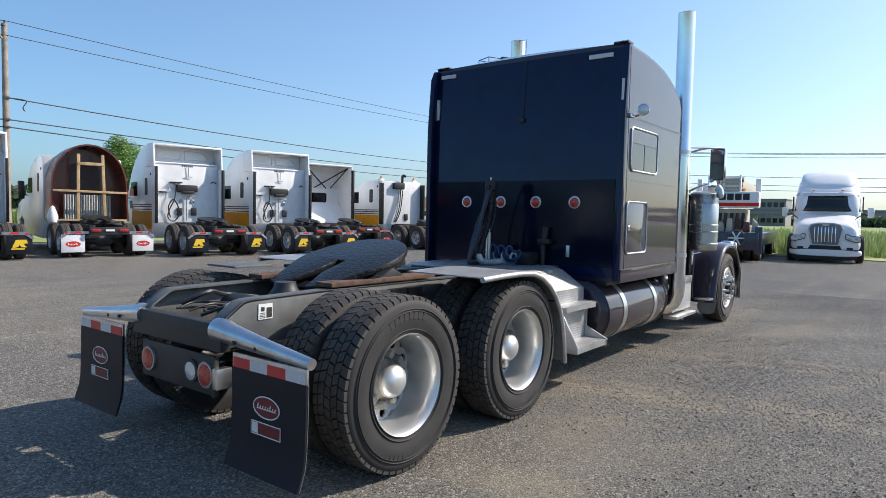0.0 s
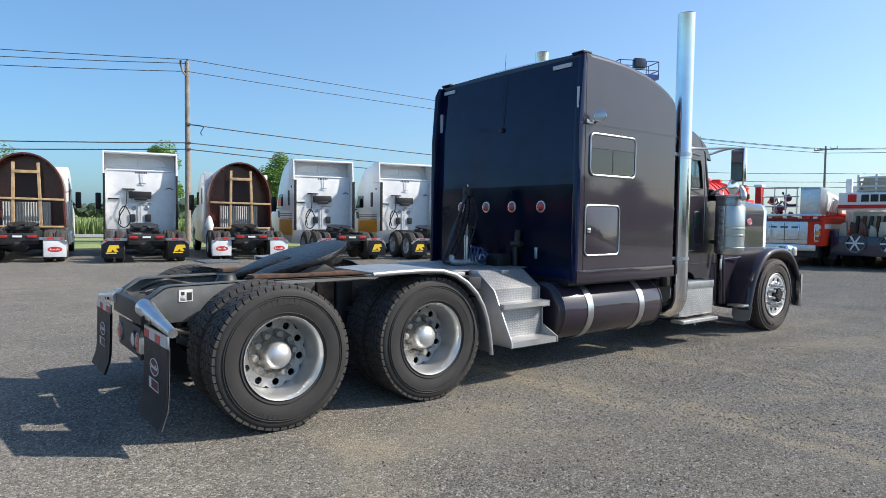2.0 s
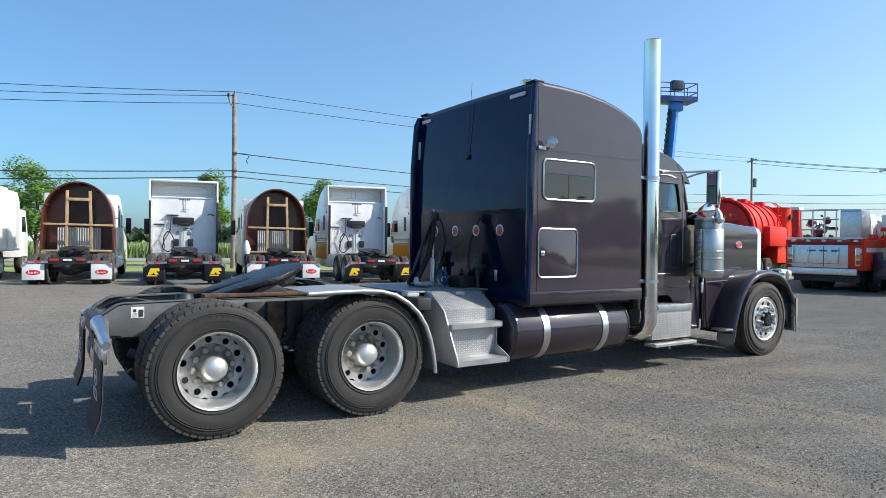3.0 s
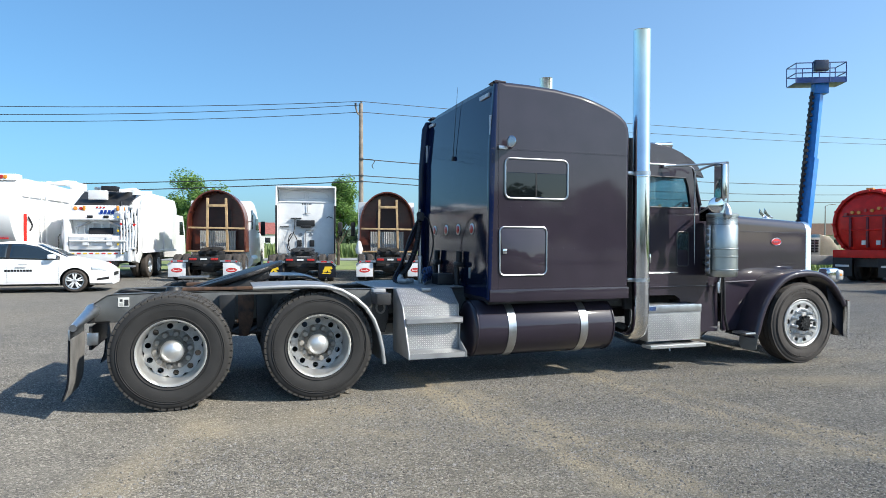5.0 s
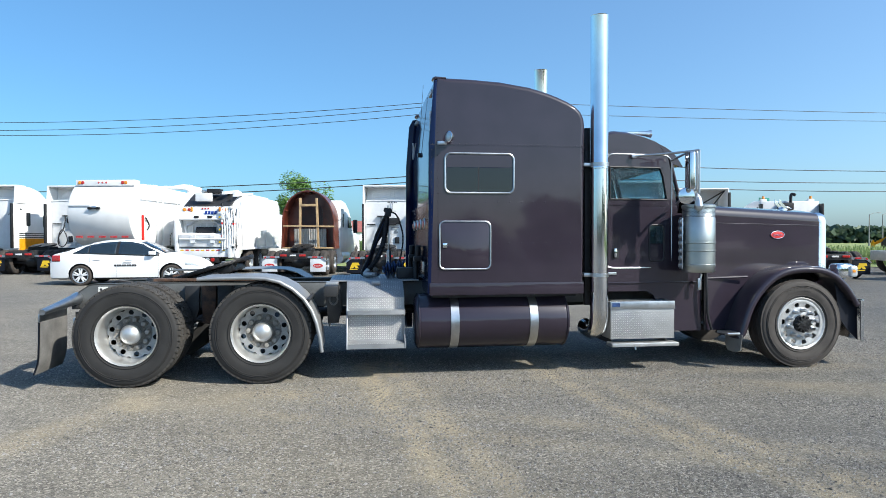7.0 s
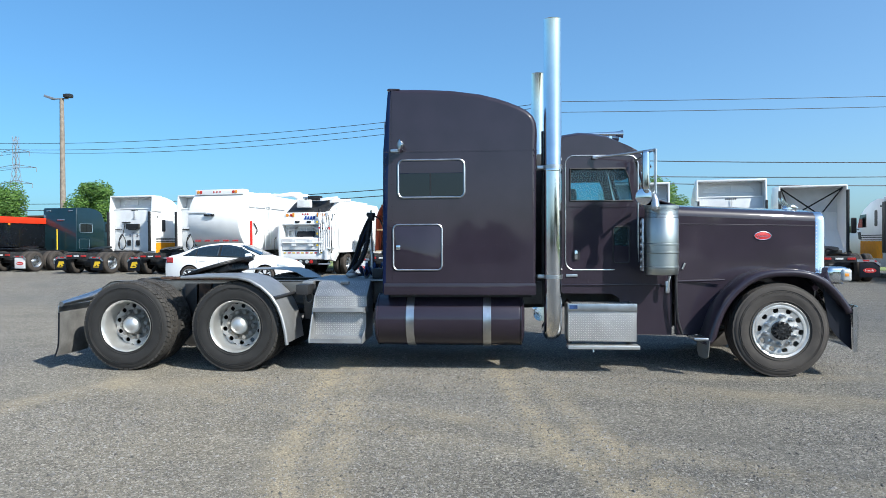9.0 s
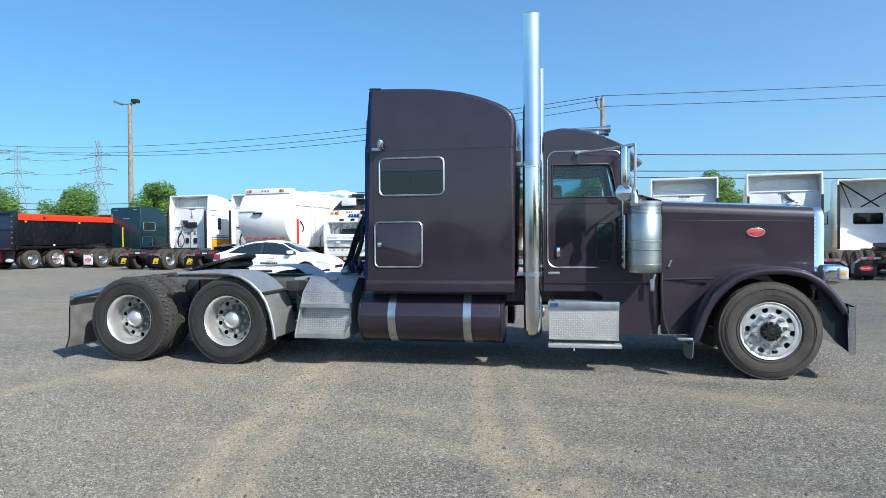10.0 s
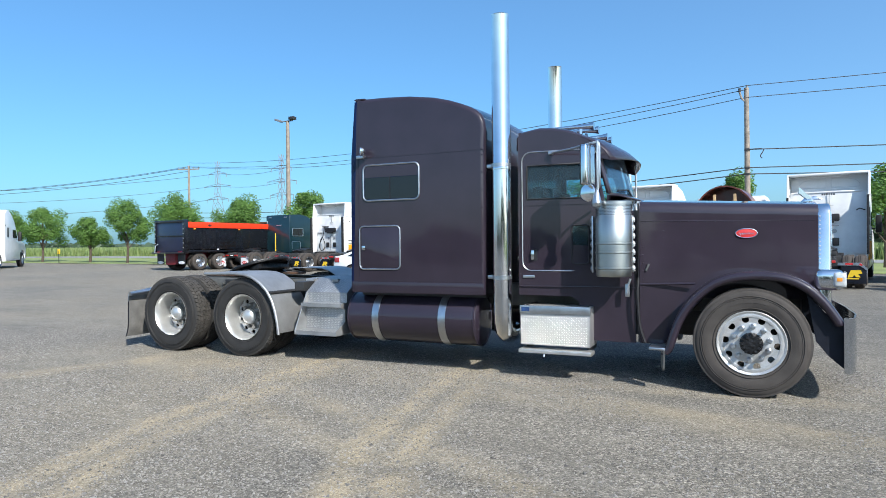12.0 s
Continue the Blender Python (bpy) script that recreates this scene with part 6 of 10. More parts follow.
# ---- parked tractors in the row behind ----
def small_wheel(parent, x, y, r=0.5, w=0.27, outer=1, rim=True, axis="x"):
    """A tyre with a bright wheel; it turns about the x axis."""
    rot = Matrix.Rotation(-math.pi / 2 if outer > 0 else math.pi / 2, 4, "Z")
    h = w / 2
    key = (round(r, 3), round(w, 3), rim)
    if key not in WHEELS:
        bm = lathe(B(), [(r * 0.57, h * 0.7), (r * 0.6, h), (r * 0.85, h * 1.03), (r * 0.96, h * 0.85), (r, h * 0.6), (r, h * 0.22), (r * 0.97, h * 0.2), (r * 0.97, h * 0.14), (r, h * 0.12), (r, -h * 0.12), (r * 0.97, -h * 0.14), (r * 0.97, -h * 0.2), (r, -h * 0.22), (r, -h * 0.6), (r * 0.96, -h * 0.85), (r * 0.85, -h * 1.03), (r * 0.6, -h), (r * 0.57, -h * 0.7)], 32)
        ty = part("tyre", bm, BGTYRE, None)
        if rim:
            bm = lathe(B(), [(r * 0.59, h * 0.98), (r * 0.55, h * 0.9), (r * 0.53, h * 0.3), (r * 0.42, h * 0.15), (r * 0.24, h * 0.1), (r * 0.22, h * 0.55), (r * 0.12, h * 0.75), (0, h * 0.78)], 28)
            part("rim", bm, STAIN, ty)
            for k in range(8):
                a = k * math.pi / 4
                part("hand_hole", lathe(B(), [(r * 0.06, 0.0), (0, 0.0)], 10, Matrix.Translation((math.cos(a) * r * 0.44, h * 0.24, math.sin(a) * r * 0.44))), BLACK, ty)
        WHEELS[key] = ty
        ty.parent = parent
        ty.matrix_basis = Matrix.Translation((x, y, r)) @ rot
        return ty
    return again(WHEELS[key], Matrix.Translation((x, y, r)) @ rot, parent)


WHEELS = {}


def rear_chassis(t, tail, emblem, flapmat):
    """Frame, coupling, tail lamps, flaps and wheels of a parked tractor; y is forward."""
    for x in (-0.43, 0.43):
        part("frame_rail", box(B(), x - 0.04, x + 0.04, -tail + 0.1, 4.5, 0.72, 0.98, 0.01), FRAME, t)
    part("rear_crossmember", box(B(), -0.55, 0.55, -tail + 0.02, -tail + 0.12, 0.70, 0.92, 0.01), FRAME, t)
    for x in (-0.38, 0.38):
        part("tail_lamp", box(B(), x - 0.13, x + 0.13, -tail - 0.01, -tail + 0.03, 0.79, 0.87, 0.01), REDLENS, t)
    part("plate_lamp", box(B(), -0.12, 0.12, -tail - 0.005, -tail + 0.03, 0.80, 0.86), WHITEBAR, t)
    m = Matrix.Translation((0, -tail + 1.5, 1.16)) @ Matrix.Rotation(radians(8), 4, "X")
    outl = [(0.45 * math.cos(a), 0.1 + 0.45 * math.sin(a)) for a in [-0.4 + k * (math.pi + 0.8) / 14 for k in range(15)]] + [(-0.26, -0.5), (-0.12, -0.52), (-0.05, -0.1), (0.05, -0.1), (0.12, -0.52), (0.26, -0.5)]
    part("coupling_plate", prism(B(), outl, "z", -0.03, 0.03, 0.01, 1, m), GREASE, t)
    part("coupling_base", box(B(), -0.45, 0.45, -tail + 1.2, -tail + 1.8, 0.98, 1.12, 0.03), FRAME, t)
    for y in (-tail + 0.85, -tail + 2.18):
        part("axle", tube(B(), [(-1.0, y, 0.5), (-0.3, y, 0.5), (-0.15, y, 0.52), (0.15, y, 0.52), (0.3, y, 0.5), (1.0, y, 0.5)], [0.08, 0.1, 0.23, 0.23, 0.1, 0.08], 12), FRAME, t)
        part("suspension_beam", box(B(), -0.55, 0.55, y - 0.2, y + 0.2, 0.55, 0.72, 0.04), FRAME, t)
    part("battery_tray", box(B(), -0.5, 0.5, -0.9, -0.25, 0.9, 1.04, 0.02), BLACK, t)
    for s in (-1, 1):
        for y in (-tail + 0.85, -tail + 2.18):
            small_wheel(t, s * 1.08, y, outer=s)
            small_wheel(t, s * 0.75, y, outer=s, rim=False)
        small_wheel(t, s * 1.05, 4.1, outer=s)
        part("air_tank", tube(B(), [(s * 0.62, -tail + 2.9, 0.62), (s * 0.62, -tail + 3.6, 0.62)], 0.14, 12), FRAME, t)
        fl = part("mud_flap", box(B(), s * 0.97 - 0.31, s * 0.97 + 0.31, -tail + 0.13, -tail + 0.145, 0.18, 0.70, 0.004), flapmat, t)
        y = -tail + 0.127
        if emblem == "yellow":
            c = s * 0.97
            prism(bm := B(), [(c - 0.16, 0.40), (c - 0.08, 0.58), (c + 0.17, 0.58), (c + 0.20, 0.48), (c + 0.09, 0.47), (c + 0.17, 0.37), (c + 0.05, 0.37), (c - 0.0, 0.44), (c - 0.03, 0.38), (c - 0.16, 0.35)], "y", y, y + 0.006)
            box(bm, c - 0.19, c + 0.12, y, y + 0.006, 0.31, 0.345)
            part("flap_print", bm, YELPRINT, fl)
        else:
            c = s * 0.97
            part("flap_print", prism(B(), [(c + 0.2 * math.cos(k * math.pi / 12), 0.42 + 0.085 * math.sin(k * math.pi / 12)) for k in range(24)], "y", y, y + 0.006), REDPRINT, fl)
            bm = B()
            for k in range(7):
                box(bm, c - 0.135 + k * 0.04, c - 0.115 + k * 0.04, y - 0.003, y + 0.001, 0.39, 0.43 + (0.03 if k in (0, 5) else 0))
            part("print_bars", bm, WHITEBAR, fl)
        bm = prism(B(), [(s * 0.56, 0.72), (s * 0.56, 0.80), (s * 1.13, 0.80), (s * 1.32, 0.62), (s * 1.28, 0.58), (s * 1.10, 0.72)], "y", -tail + 0.11, -tail + 0.13)
        hb = part("flap_hanger", bm, STAIN, fl)
        part("tape", box(B(), s * 0.85 - 0.1, s * 0.85 + 0.1, -tail + 0.105, -tail + 0.112, 0.735, 0.79), REDPRINT, hb)
        part("tape", prism(B(), [(s * 1.13, 0.785), (s * 1.19, 0.73), (s * 1.15, 0.70), (s * 1.09, 0.755)], "y", -tail + 0.105, -tail + 0.112), REDPRINT, hb)


def cab_front(t, top, body, stripe, roofpts):
    """Sleeper and cab with bonnet from the side outline; y is forward."""
    prof = [(0.0, 0.98)] + roofpts + [(3.05, 1.95), (3.3, 1.9), (4.7, 1.62), (4.95, 1.3), (5.0, 0.55), (4.7, 0.5), (4.66, 0.95), (4.1, 1.15), (3.55, 0.95), (3.5, 0.5), (0.3, 0.45)]
    part("cab_body", prism(B(), prof, "x", -1.2, 1.2, 0.06, 2), body, t)
    for s in (-1, 1):
        x0, x1 = sorted((s * 1.190, s * 1.212))
        part("side_window", prism(B(), [(0.55 + p[0], 2.0 + p[1]) for p in rrect(0, 0.28, 0, 0.62, 0.06, 3)], "x", x0, x1), BLACK, t)
        part("door_window", prism(B(), [(1.75, 1.98), (1.75, 2.5), (2.45, 2.5), (2.75, 1.98)], "x", x0, x1), DARKGLASS, t)
        bm = box(B(), *sorted((s * 1.32, s * 1.52)), 2.45, 2.6, 1.75, 2.4, 0.05)
        tube(bm, [(s * 1.2, 2.6, 1.9), (s * 1.4, 2.55, 1.9)], 0.02, 6)
        part("door_mirror", bm, BLACK, t)
        if stripe:
            part("yellow_band", box(B(), x0, x1, 0.06, 2.4, 0.78, 1.43), YELLOW, t)
            for z in (1.46, 1.56, 1.64):
                part("black_band", box(B(), x0, x1, 0.06, 2.4, z, z + 0.035), BLACK, t)
            part("side_letter", prism(B(), [(2.3, 1.5), (2.42, 1.8), (2.75, 1.8), (2.62, 1.5)], "x", x0, x1 + 0.001 if s > 0 else x1), BLACK, t)
        part("marker", lathe(B(), [(0.0, -0.012), (0.05, -0.01), (0.05, 0.01), (0, 0.012)], 12, Matrix.Translation((s * 1.205, 0.18, 2.75)) @ Matrix.Rotation(math.pi / 2, 4, "Z")), BLACK, t)


def back_fittings(t, y=0.0, z0=0.0):
    """Vents, boxes, pipes and looped hoses on the rear wall of a sleeper."""
    part("vent_box", box(B(), -0.40, 0.36, y - 0.14, y, 2.14 + z0, 2.40 + z0, 0.04), BLACK, t)
    part("vent_tray", box(B(), -0.22, 0.2, y - 0.18, y - 0.05, 2.08 + z0, 2.18 + z0, 0.02), BLACK, t)
    for x in (-0.28, 0.24):
        part("rear_box", box(B(), x - 0.1, x + 0.1, y - 0.06, y, 1.28, 1.56, 0.03), BLACK, t)
    for x in (-0.22, 0.2):
        part("round_port", lathe(B(), [(0.075, 0.0), (0.075, -0.02), (0.055, -0.03), (0.05, -0.01), (0, -0.01)], 16, Matrix.Translation((x, y, 1.80))), TRIM, t)
    bm = tube(B(), [(-0.03, y - 0.05, 1.1), (-0.03, y - 0.05, 1.9), (0.0, y - 0.05, 1.98), (0.34, y - 0.05, 1.98)], 0.018, 6)
    part("rear_pipe", bm, TRIM, t)
    bm = tube(B(), smooth_path([(-0.45, y - 0.1, 2.45), (-0.5, y - 0.2, 1.9), (-0.70, y - 0.25, 1.5), (-0.74, y - 0.2, 1.2), (-0.52, y - 0.2, 1.08), (-0.33, y - 0.2, 1.4), (-0.53, y - 0.2, 1.85), (-0.72, y - 0.2, 1.6), (-0.67, y - 0.25, 1.2)], 5), 0.022, 6)
    part("air_hose", bm, HOSE, t)
    part("hose_bracket", box(B(), -0.62, -0.2, y - 0.12, y, 2.46, 2.5, 0.006), BLACK, t)
    bm = tube(B(), [(0.05, y - 0.03, 2.7), (0.05, y - 0.05, 3.12)], 0.012, 6)
    part("grab_rail", bm, TRIM, t)
    bm = tube(B(), [(-0.08, y - 0.03, 2.7), (0.18, y - 0.05, 2.7)], 0.012, 6)
    part("grab_foot", bm, TRIM, t)
    bm = B()
    for k in range(6):
        box(bm, -0.18 + k * 0.07, -0.135 + k * 0.07, y - 0.004, y, 3.06, 3.12)
    tagged(part("unit_number", bm, BLACK, t), kind="stuff")
    part("side_hook", tube(B(), [(1.1, y, 2.5), (0.95, y - 0.12, 2.56), (0.85, y - 0.1, 2.5)], 0.018, 6), BLACK, t)
    part("side_shelf", box(B(), -1.08, -0.72, y - 0.06, y, 2.1, 2.14), BLACK, t)


def high_roof_tractor(m, tail=3.9, group="white high-roof tractors"):
    t = thing("parked_tractor", "white high-roof sleeper tractor with yellow lower band, parked in row", "truck", group)
    roof = [(0.0, 3.16), (0.42, 3.22), (0.45, 3.78), (0.9, 3.80), (1.5, 3.66), (2.1, 3.30), (2.55, 2.85), (2.75, 2.55)]
    cab_front(t, 3.8, WHITE, True, roof)
    # rear wall, roof cowl with a hollow back, side extenders
    part("rear_wall", box(B(), -1.12, 1.12, -0.03, 0.02, 1.0, 3.16, 0.02), WHITEDULL, t)
    bm = box(B(), -1.25, 1.25, -0.22, 0.5, 3.76, 3.84, 0.03)
    part("roof_cowl", bm, WHITE, t)
    for s in (-1, 1):
        part("cowl_side", prism(B(), [(-0.3, 3.02), (-0.22, 3.80), (0.5, 3.80), (0.5, 3.02)], "x", *sorted((s * 1.19, s * 1.25)), 0.01), WHITE, t)
        part("side_extender", box(B(), *sorted((s * 1.17, s * 1.22)), -0.36, 0.02, 1.0, 3.02, 0.01), WHITE, t)
        part("extender_rubber", box(B(), *sorted((s * 1.165, s * 1.235)), -0.50, -0.36, 1.0, 3.0, 0.01), BLACK, t)
        ring = [(0.08 * s + s * 0.85 * q[0], 3.36 + 0.32 * q[1]) for q in ((0, 0), (1, 0), (1, 0.35), (0.85, 0.75), (0.55, 0.95), (0, 1))]
        part("cowl_rib", tube(B(), [(p[0], 0.42, p[1]) for p in ring + ring[:1]], 0.012, 6), WHITEDULL, t)
    part("wall_ledge", box(B(), -1.15, 1.15, -0.06, 0.44, 3.14, 3.20, 0.03), WHITE, t)
    back_fittings(t, -0.03)
    rear_chassis(t, tail, "yellow", FLAP)
    t.matrix_basis = m
    return t


def at(x, y, deg):
    return Matrix.Translation((x, y, rise(x, y))) @ Matrix.Rotation(radians(deg), 4, "Z")


def place(fn, x, y, deg, *args):
    return fn(at(x, y, deg), *args)


first = place(high_roof_tractor, 3.75, 20.2, -10)
for x, y, a in ((10.2, 18.3, -11), (13.5, 17.2, -11), (-10.35, 22.9, -9), (-14.1, 23.2, -8)):
    copy_thing(first, at(x, y, a))


def arch_tractor(m):
    t = thing("parked_tractor", "white tractor carrying a brown arched shell braced with timber", "truck", "tractors with arched shells")
    roof = [(0.0, 3.18), (0.5, 3.22), (1.3, 3.15), (2.0, 2.9), (2.6, 2.5)]
    cab_front(t, 3.1, WHITE, False, roof)

    def arch(w, top, n=26):
        zc = 2.25
        pts = [(-w * 1.035, 1.06), (-w * 1.015, 1.6)]
        pts += [(w * math.cos(math.pi - k * math.pi / n), zc + (top - zc) * math.sin(math.pi - k * math.pi / n)) for k in range(n + 1)]
        return pts + [(w * 1.015, 1.6), (w * 1.035, 1.06)]
    out, inn = arch(1.13, 3.57), arch(1.08, 3.52)
    bm = B()
    va = [[bm.verts.new((p[0], y, p[1])) for p in out] for y in (-0.95, -0.02)]
    vb = [[bm.verts.new((p[0], y, p[1])) for p in inn] for y in (-0.95, -0.02)]
    for i in range(len(out) - 1):
        for q in ((va[0], va[1]), (vb[1], vb[0])):
            bm.faces.new((q[0][i], q[0][i + 1], q[1][i + 1], q[1][i]))
        bm.faces.new((va[0][i], va[0][i + 1], vb[0][i + 1], vb[0][i]))
    part("shell_skin", bm, BROWN, t)
    part("shell_back", prism(B(), inn, "y", -0.16, -0.12), BROWN, t)
    part("shell_recess", prism(B(), [(-0.46, 1.2), (-0.46, 2.75), (-0.32, 2.98), (0.32, 2.98), (0.46, 2.75), (0.46, 1.2)], "y", -0.18, -0.155), DARKBROWN, t)
    for k in range(5):
        a = math.pi * (0.12 + 0.19 * k)
        part("shell_rib", tube(B(), [(1.04 * math.cos(a), -0.2, 2.25 + 1.22 * math.sin(a)), (1.06 * math.cos(a), -0.9, 2.25 + 1.24 * math.sin(a))], 0.025, 6), BROWN, t)
    for x, tilt in ((-0.36, 0.012), (0.44, -0.03)):
        part("timber_post", box(B(), x - 0.045, x + 0.045, -0.95, -0.86, 1.1, 3.24, 0.004, m=Matrix.Translation((x, 0, 1.1)) @ Matrix.Rotation(tilt, 4, "Y") @ Matrix.Translation((-x, 0, -1.1))), WOOD, t)
    part("timber_rail", box(B(), -0.36, 0.42, -0.96, -0.90, 2.88, 2.98, 0.004), WOOD, t)
    part("timber_rail", box(B(), -1.1, 1.1, -0.97, -0.92, 1.99, 2.06, 0.004, m=Matrix.Rotation(0.012, 4, "Y")), WOOD, t)
    part("timber_rail", box(B(), -1.1, 1.1, -0.97, -0.90, 1.06, 1.12, 0.004), WOOD, t)
    panel = part("radiator_panel", box(B(), -0.70, 0.70, -0.55, -0.45, 1.08, 1.92), CORR, t, "pale ribbed panel")
    for k in range(18):
        x = -0.67 + k * 0.0787
        part("rib", tube(B(), [(x, -0.57, 1.09), (x, -0.57, 1.92)], 0.03, 6), CORR, panel)
    part("grab_rail", tube(B(), [(1.12, -0.1, 2.3), (1.3, -0.2, 2.32), (1.3, -0.2, 2.4)], 0.02, 6), TRIM, t)
    part("fuel_tank", tube(B(), [(1.0, 0.2, 0.65), (1.0, 1.9, 0.65)], 0.3, 20), WHITE, t)
    rear_chassis(t, 3.3, "red", WHITEDULL)
    t.matrix_basis = m
    return t


first_arch = place(arch_tractor, 0.3, 20.95, -10)
copy_thing(first_arch, at(7.03, 19.33, -11))
bag = part("plastic_bag", lathe(B(), [(0, -0.3), (0.12, -0.28), (0.16, -0.1), (0.1, 0.1), (0.06, 0.2), (0, 0.25)], 12, Matrix.Rotation(math.pi / 2, 4, "X")), WHITEBAR)
bag.location = (5.62, 18.2, 1.3)
tagged(bag, "crumpled white plastic bag tied beside the arched shell", "bag")


def truss_tractor(m):
    t = thing("parked_tractor", "white mid-roof tractor with open black-braced roof cowl", "truck")
    cab_front(t, 3.0, WHITE, False, [(0.9, 2.0), (0.9, 2.62), (1.6, 2.6), (2.3, 2.5), (2.6, 2.4)])
    part("cowl_roof", box(B(), -1.22, 1.22, -0.2, 1.0, 3.60, 3.66, 0.02), WHITE, t)
    part("cowl_front", prism(B(), [(0.9, 2.6), (1.0, 3.62), (1.1, 3.62), (1.4, 2.6)], "x", -1.2, 1.2), WHITEDULL, t)
    for s in (-1, 1):
        part("cowl_side", box(B(), *sorted((s * 1.18, s * 1.23)), -0.2, 1.0, 1.0, 3.62, 0.01), WHITE, t)
        part("extender_rubber", box(B(), *sorted((s * 1.165, s * 1.245)), -0.36, -0.2, 1.0, 3.45, 0.01), BLACK, t)
        part("brace", tube(B(), [(s * 1.1, 0.0, 3.55), (-s * 0.3, 0.6, 2.62)], 0.03, 6), BLACK, t)
        part("brace", tube(B(), [(s * 1.1, 0.0, 3.55), (s * 0.6, 0.7, 2.62)], 0.025, 6), BLACK, t)
    part("rear_window", prism(B(), rrect(-0.5, 0.5, 1.95, 2.4, 0.08), "y", 0.86, 0.895), DARKGLASS, t)
    part("air_hose", tube(B(), smooth_path([(-0.1, 0.8, 1.7), (-0.4, 0.7, 1.4), (-0.2, 0.7, 1.1), (0.1, 0.7, 1.4), (-0.1, 0.7, 1.7)], 5), 0.025, 6), HOSE, t)
    part("rear_box", box(B(), 0.5, 0.68, 0.82, 0.9, 1.2, 1.5, 0.03), BLACK, t)
    rear_chassis(t, 3.4, "red", FLAP)
    t.matrix_basis = m
    return t


place(truss_tractor, 17.0, 18.2, -11)


def low_roof_tractor(m):
    t = thing("parked_tractor", "white low-roof tractor with yellow band and amber roof beacons", "truck")
    cab_front(t, 3.0, WHITE, True, [(0.0, 3.02), (0.7, 3.06), (1.4, 2.95), (2.1, 2.7), (2.6, 2.45)])
    part("rear_wall", box(B(), -1.12, 1.12, -0.03, 0.02, 1.0, 3.0, 0.02), WHITEDULL, t)
    for s in (-1, 1):
        part("extender_rubber", box(B(), *sorted((s * 1.165, s * 1.235)), -0.3, 0.0, 1.0, 2.9, 0.01), BLACK, t)
        part("beacon_base", box(B(), s * 0.95 - 0.12, s * 0.95 + 0.12, 0.15, 0.35, 3.02, 3.12, 0.03), WHITEDULL, t)
        part("beacon", tube(B(), [(s * 0.95, 0.25, 3.12), (s * 0.95, 0.25, 3.24)], [0.06, 0.045], 12), AMBER, t)
    part("vent_box", box(B(), -0.5, 0.1, -0.2, 0.0, 2.65, 2.95, 0.04), BLACK, t)
    part("intake_pipe", tube(B(), smooth_path([(0.0, -0.12, 2.9), (0.0, -0.12, 3.2), (0.05, -0.12, 3.3), (0.15, -0.2, 3.25)], 4), 0.06, 12), BLACK, t)
    for k in range(3):
        part("air_hose", tube(B(), smooth_path([(-0.2 + k * 0.12, -0.1, 2.6), (-0.25 + k * 0.1, -0.15, 2.0), (-0.4 + k * 0.1, -0.2, 1.5), (-0.5 + k * 0.06, -0.15, 1.1)], 4), 0.025, 6), HOSE if k else TRIM, t)
    part("rear_box", box(B(), 0.2, 0.4, -0.08, -0.02, 1.2, 1.5, 0.03), BLACK, t)
    rear_chassis(t, 3.6, "yellow", FLAP)
    t.matrix_basis = m
    return t


place(low_roof_tractor, 20.0, 16.4, -12)


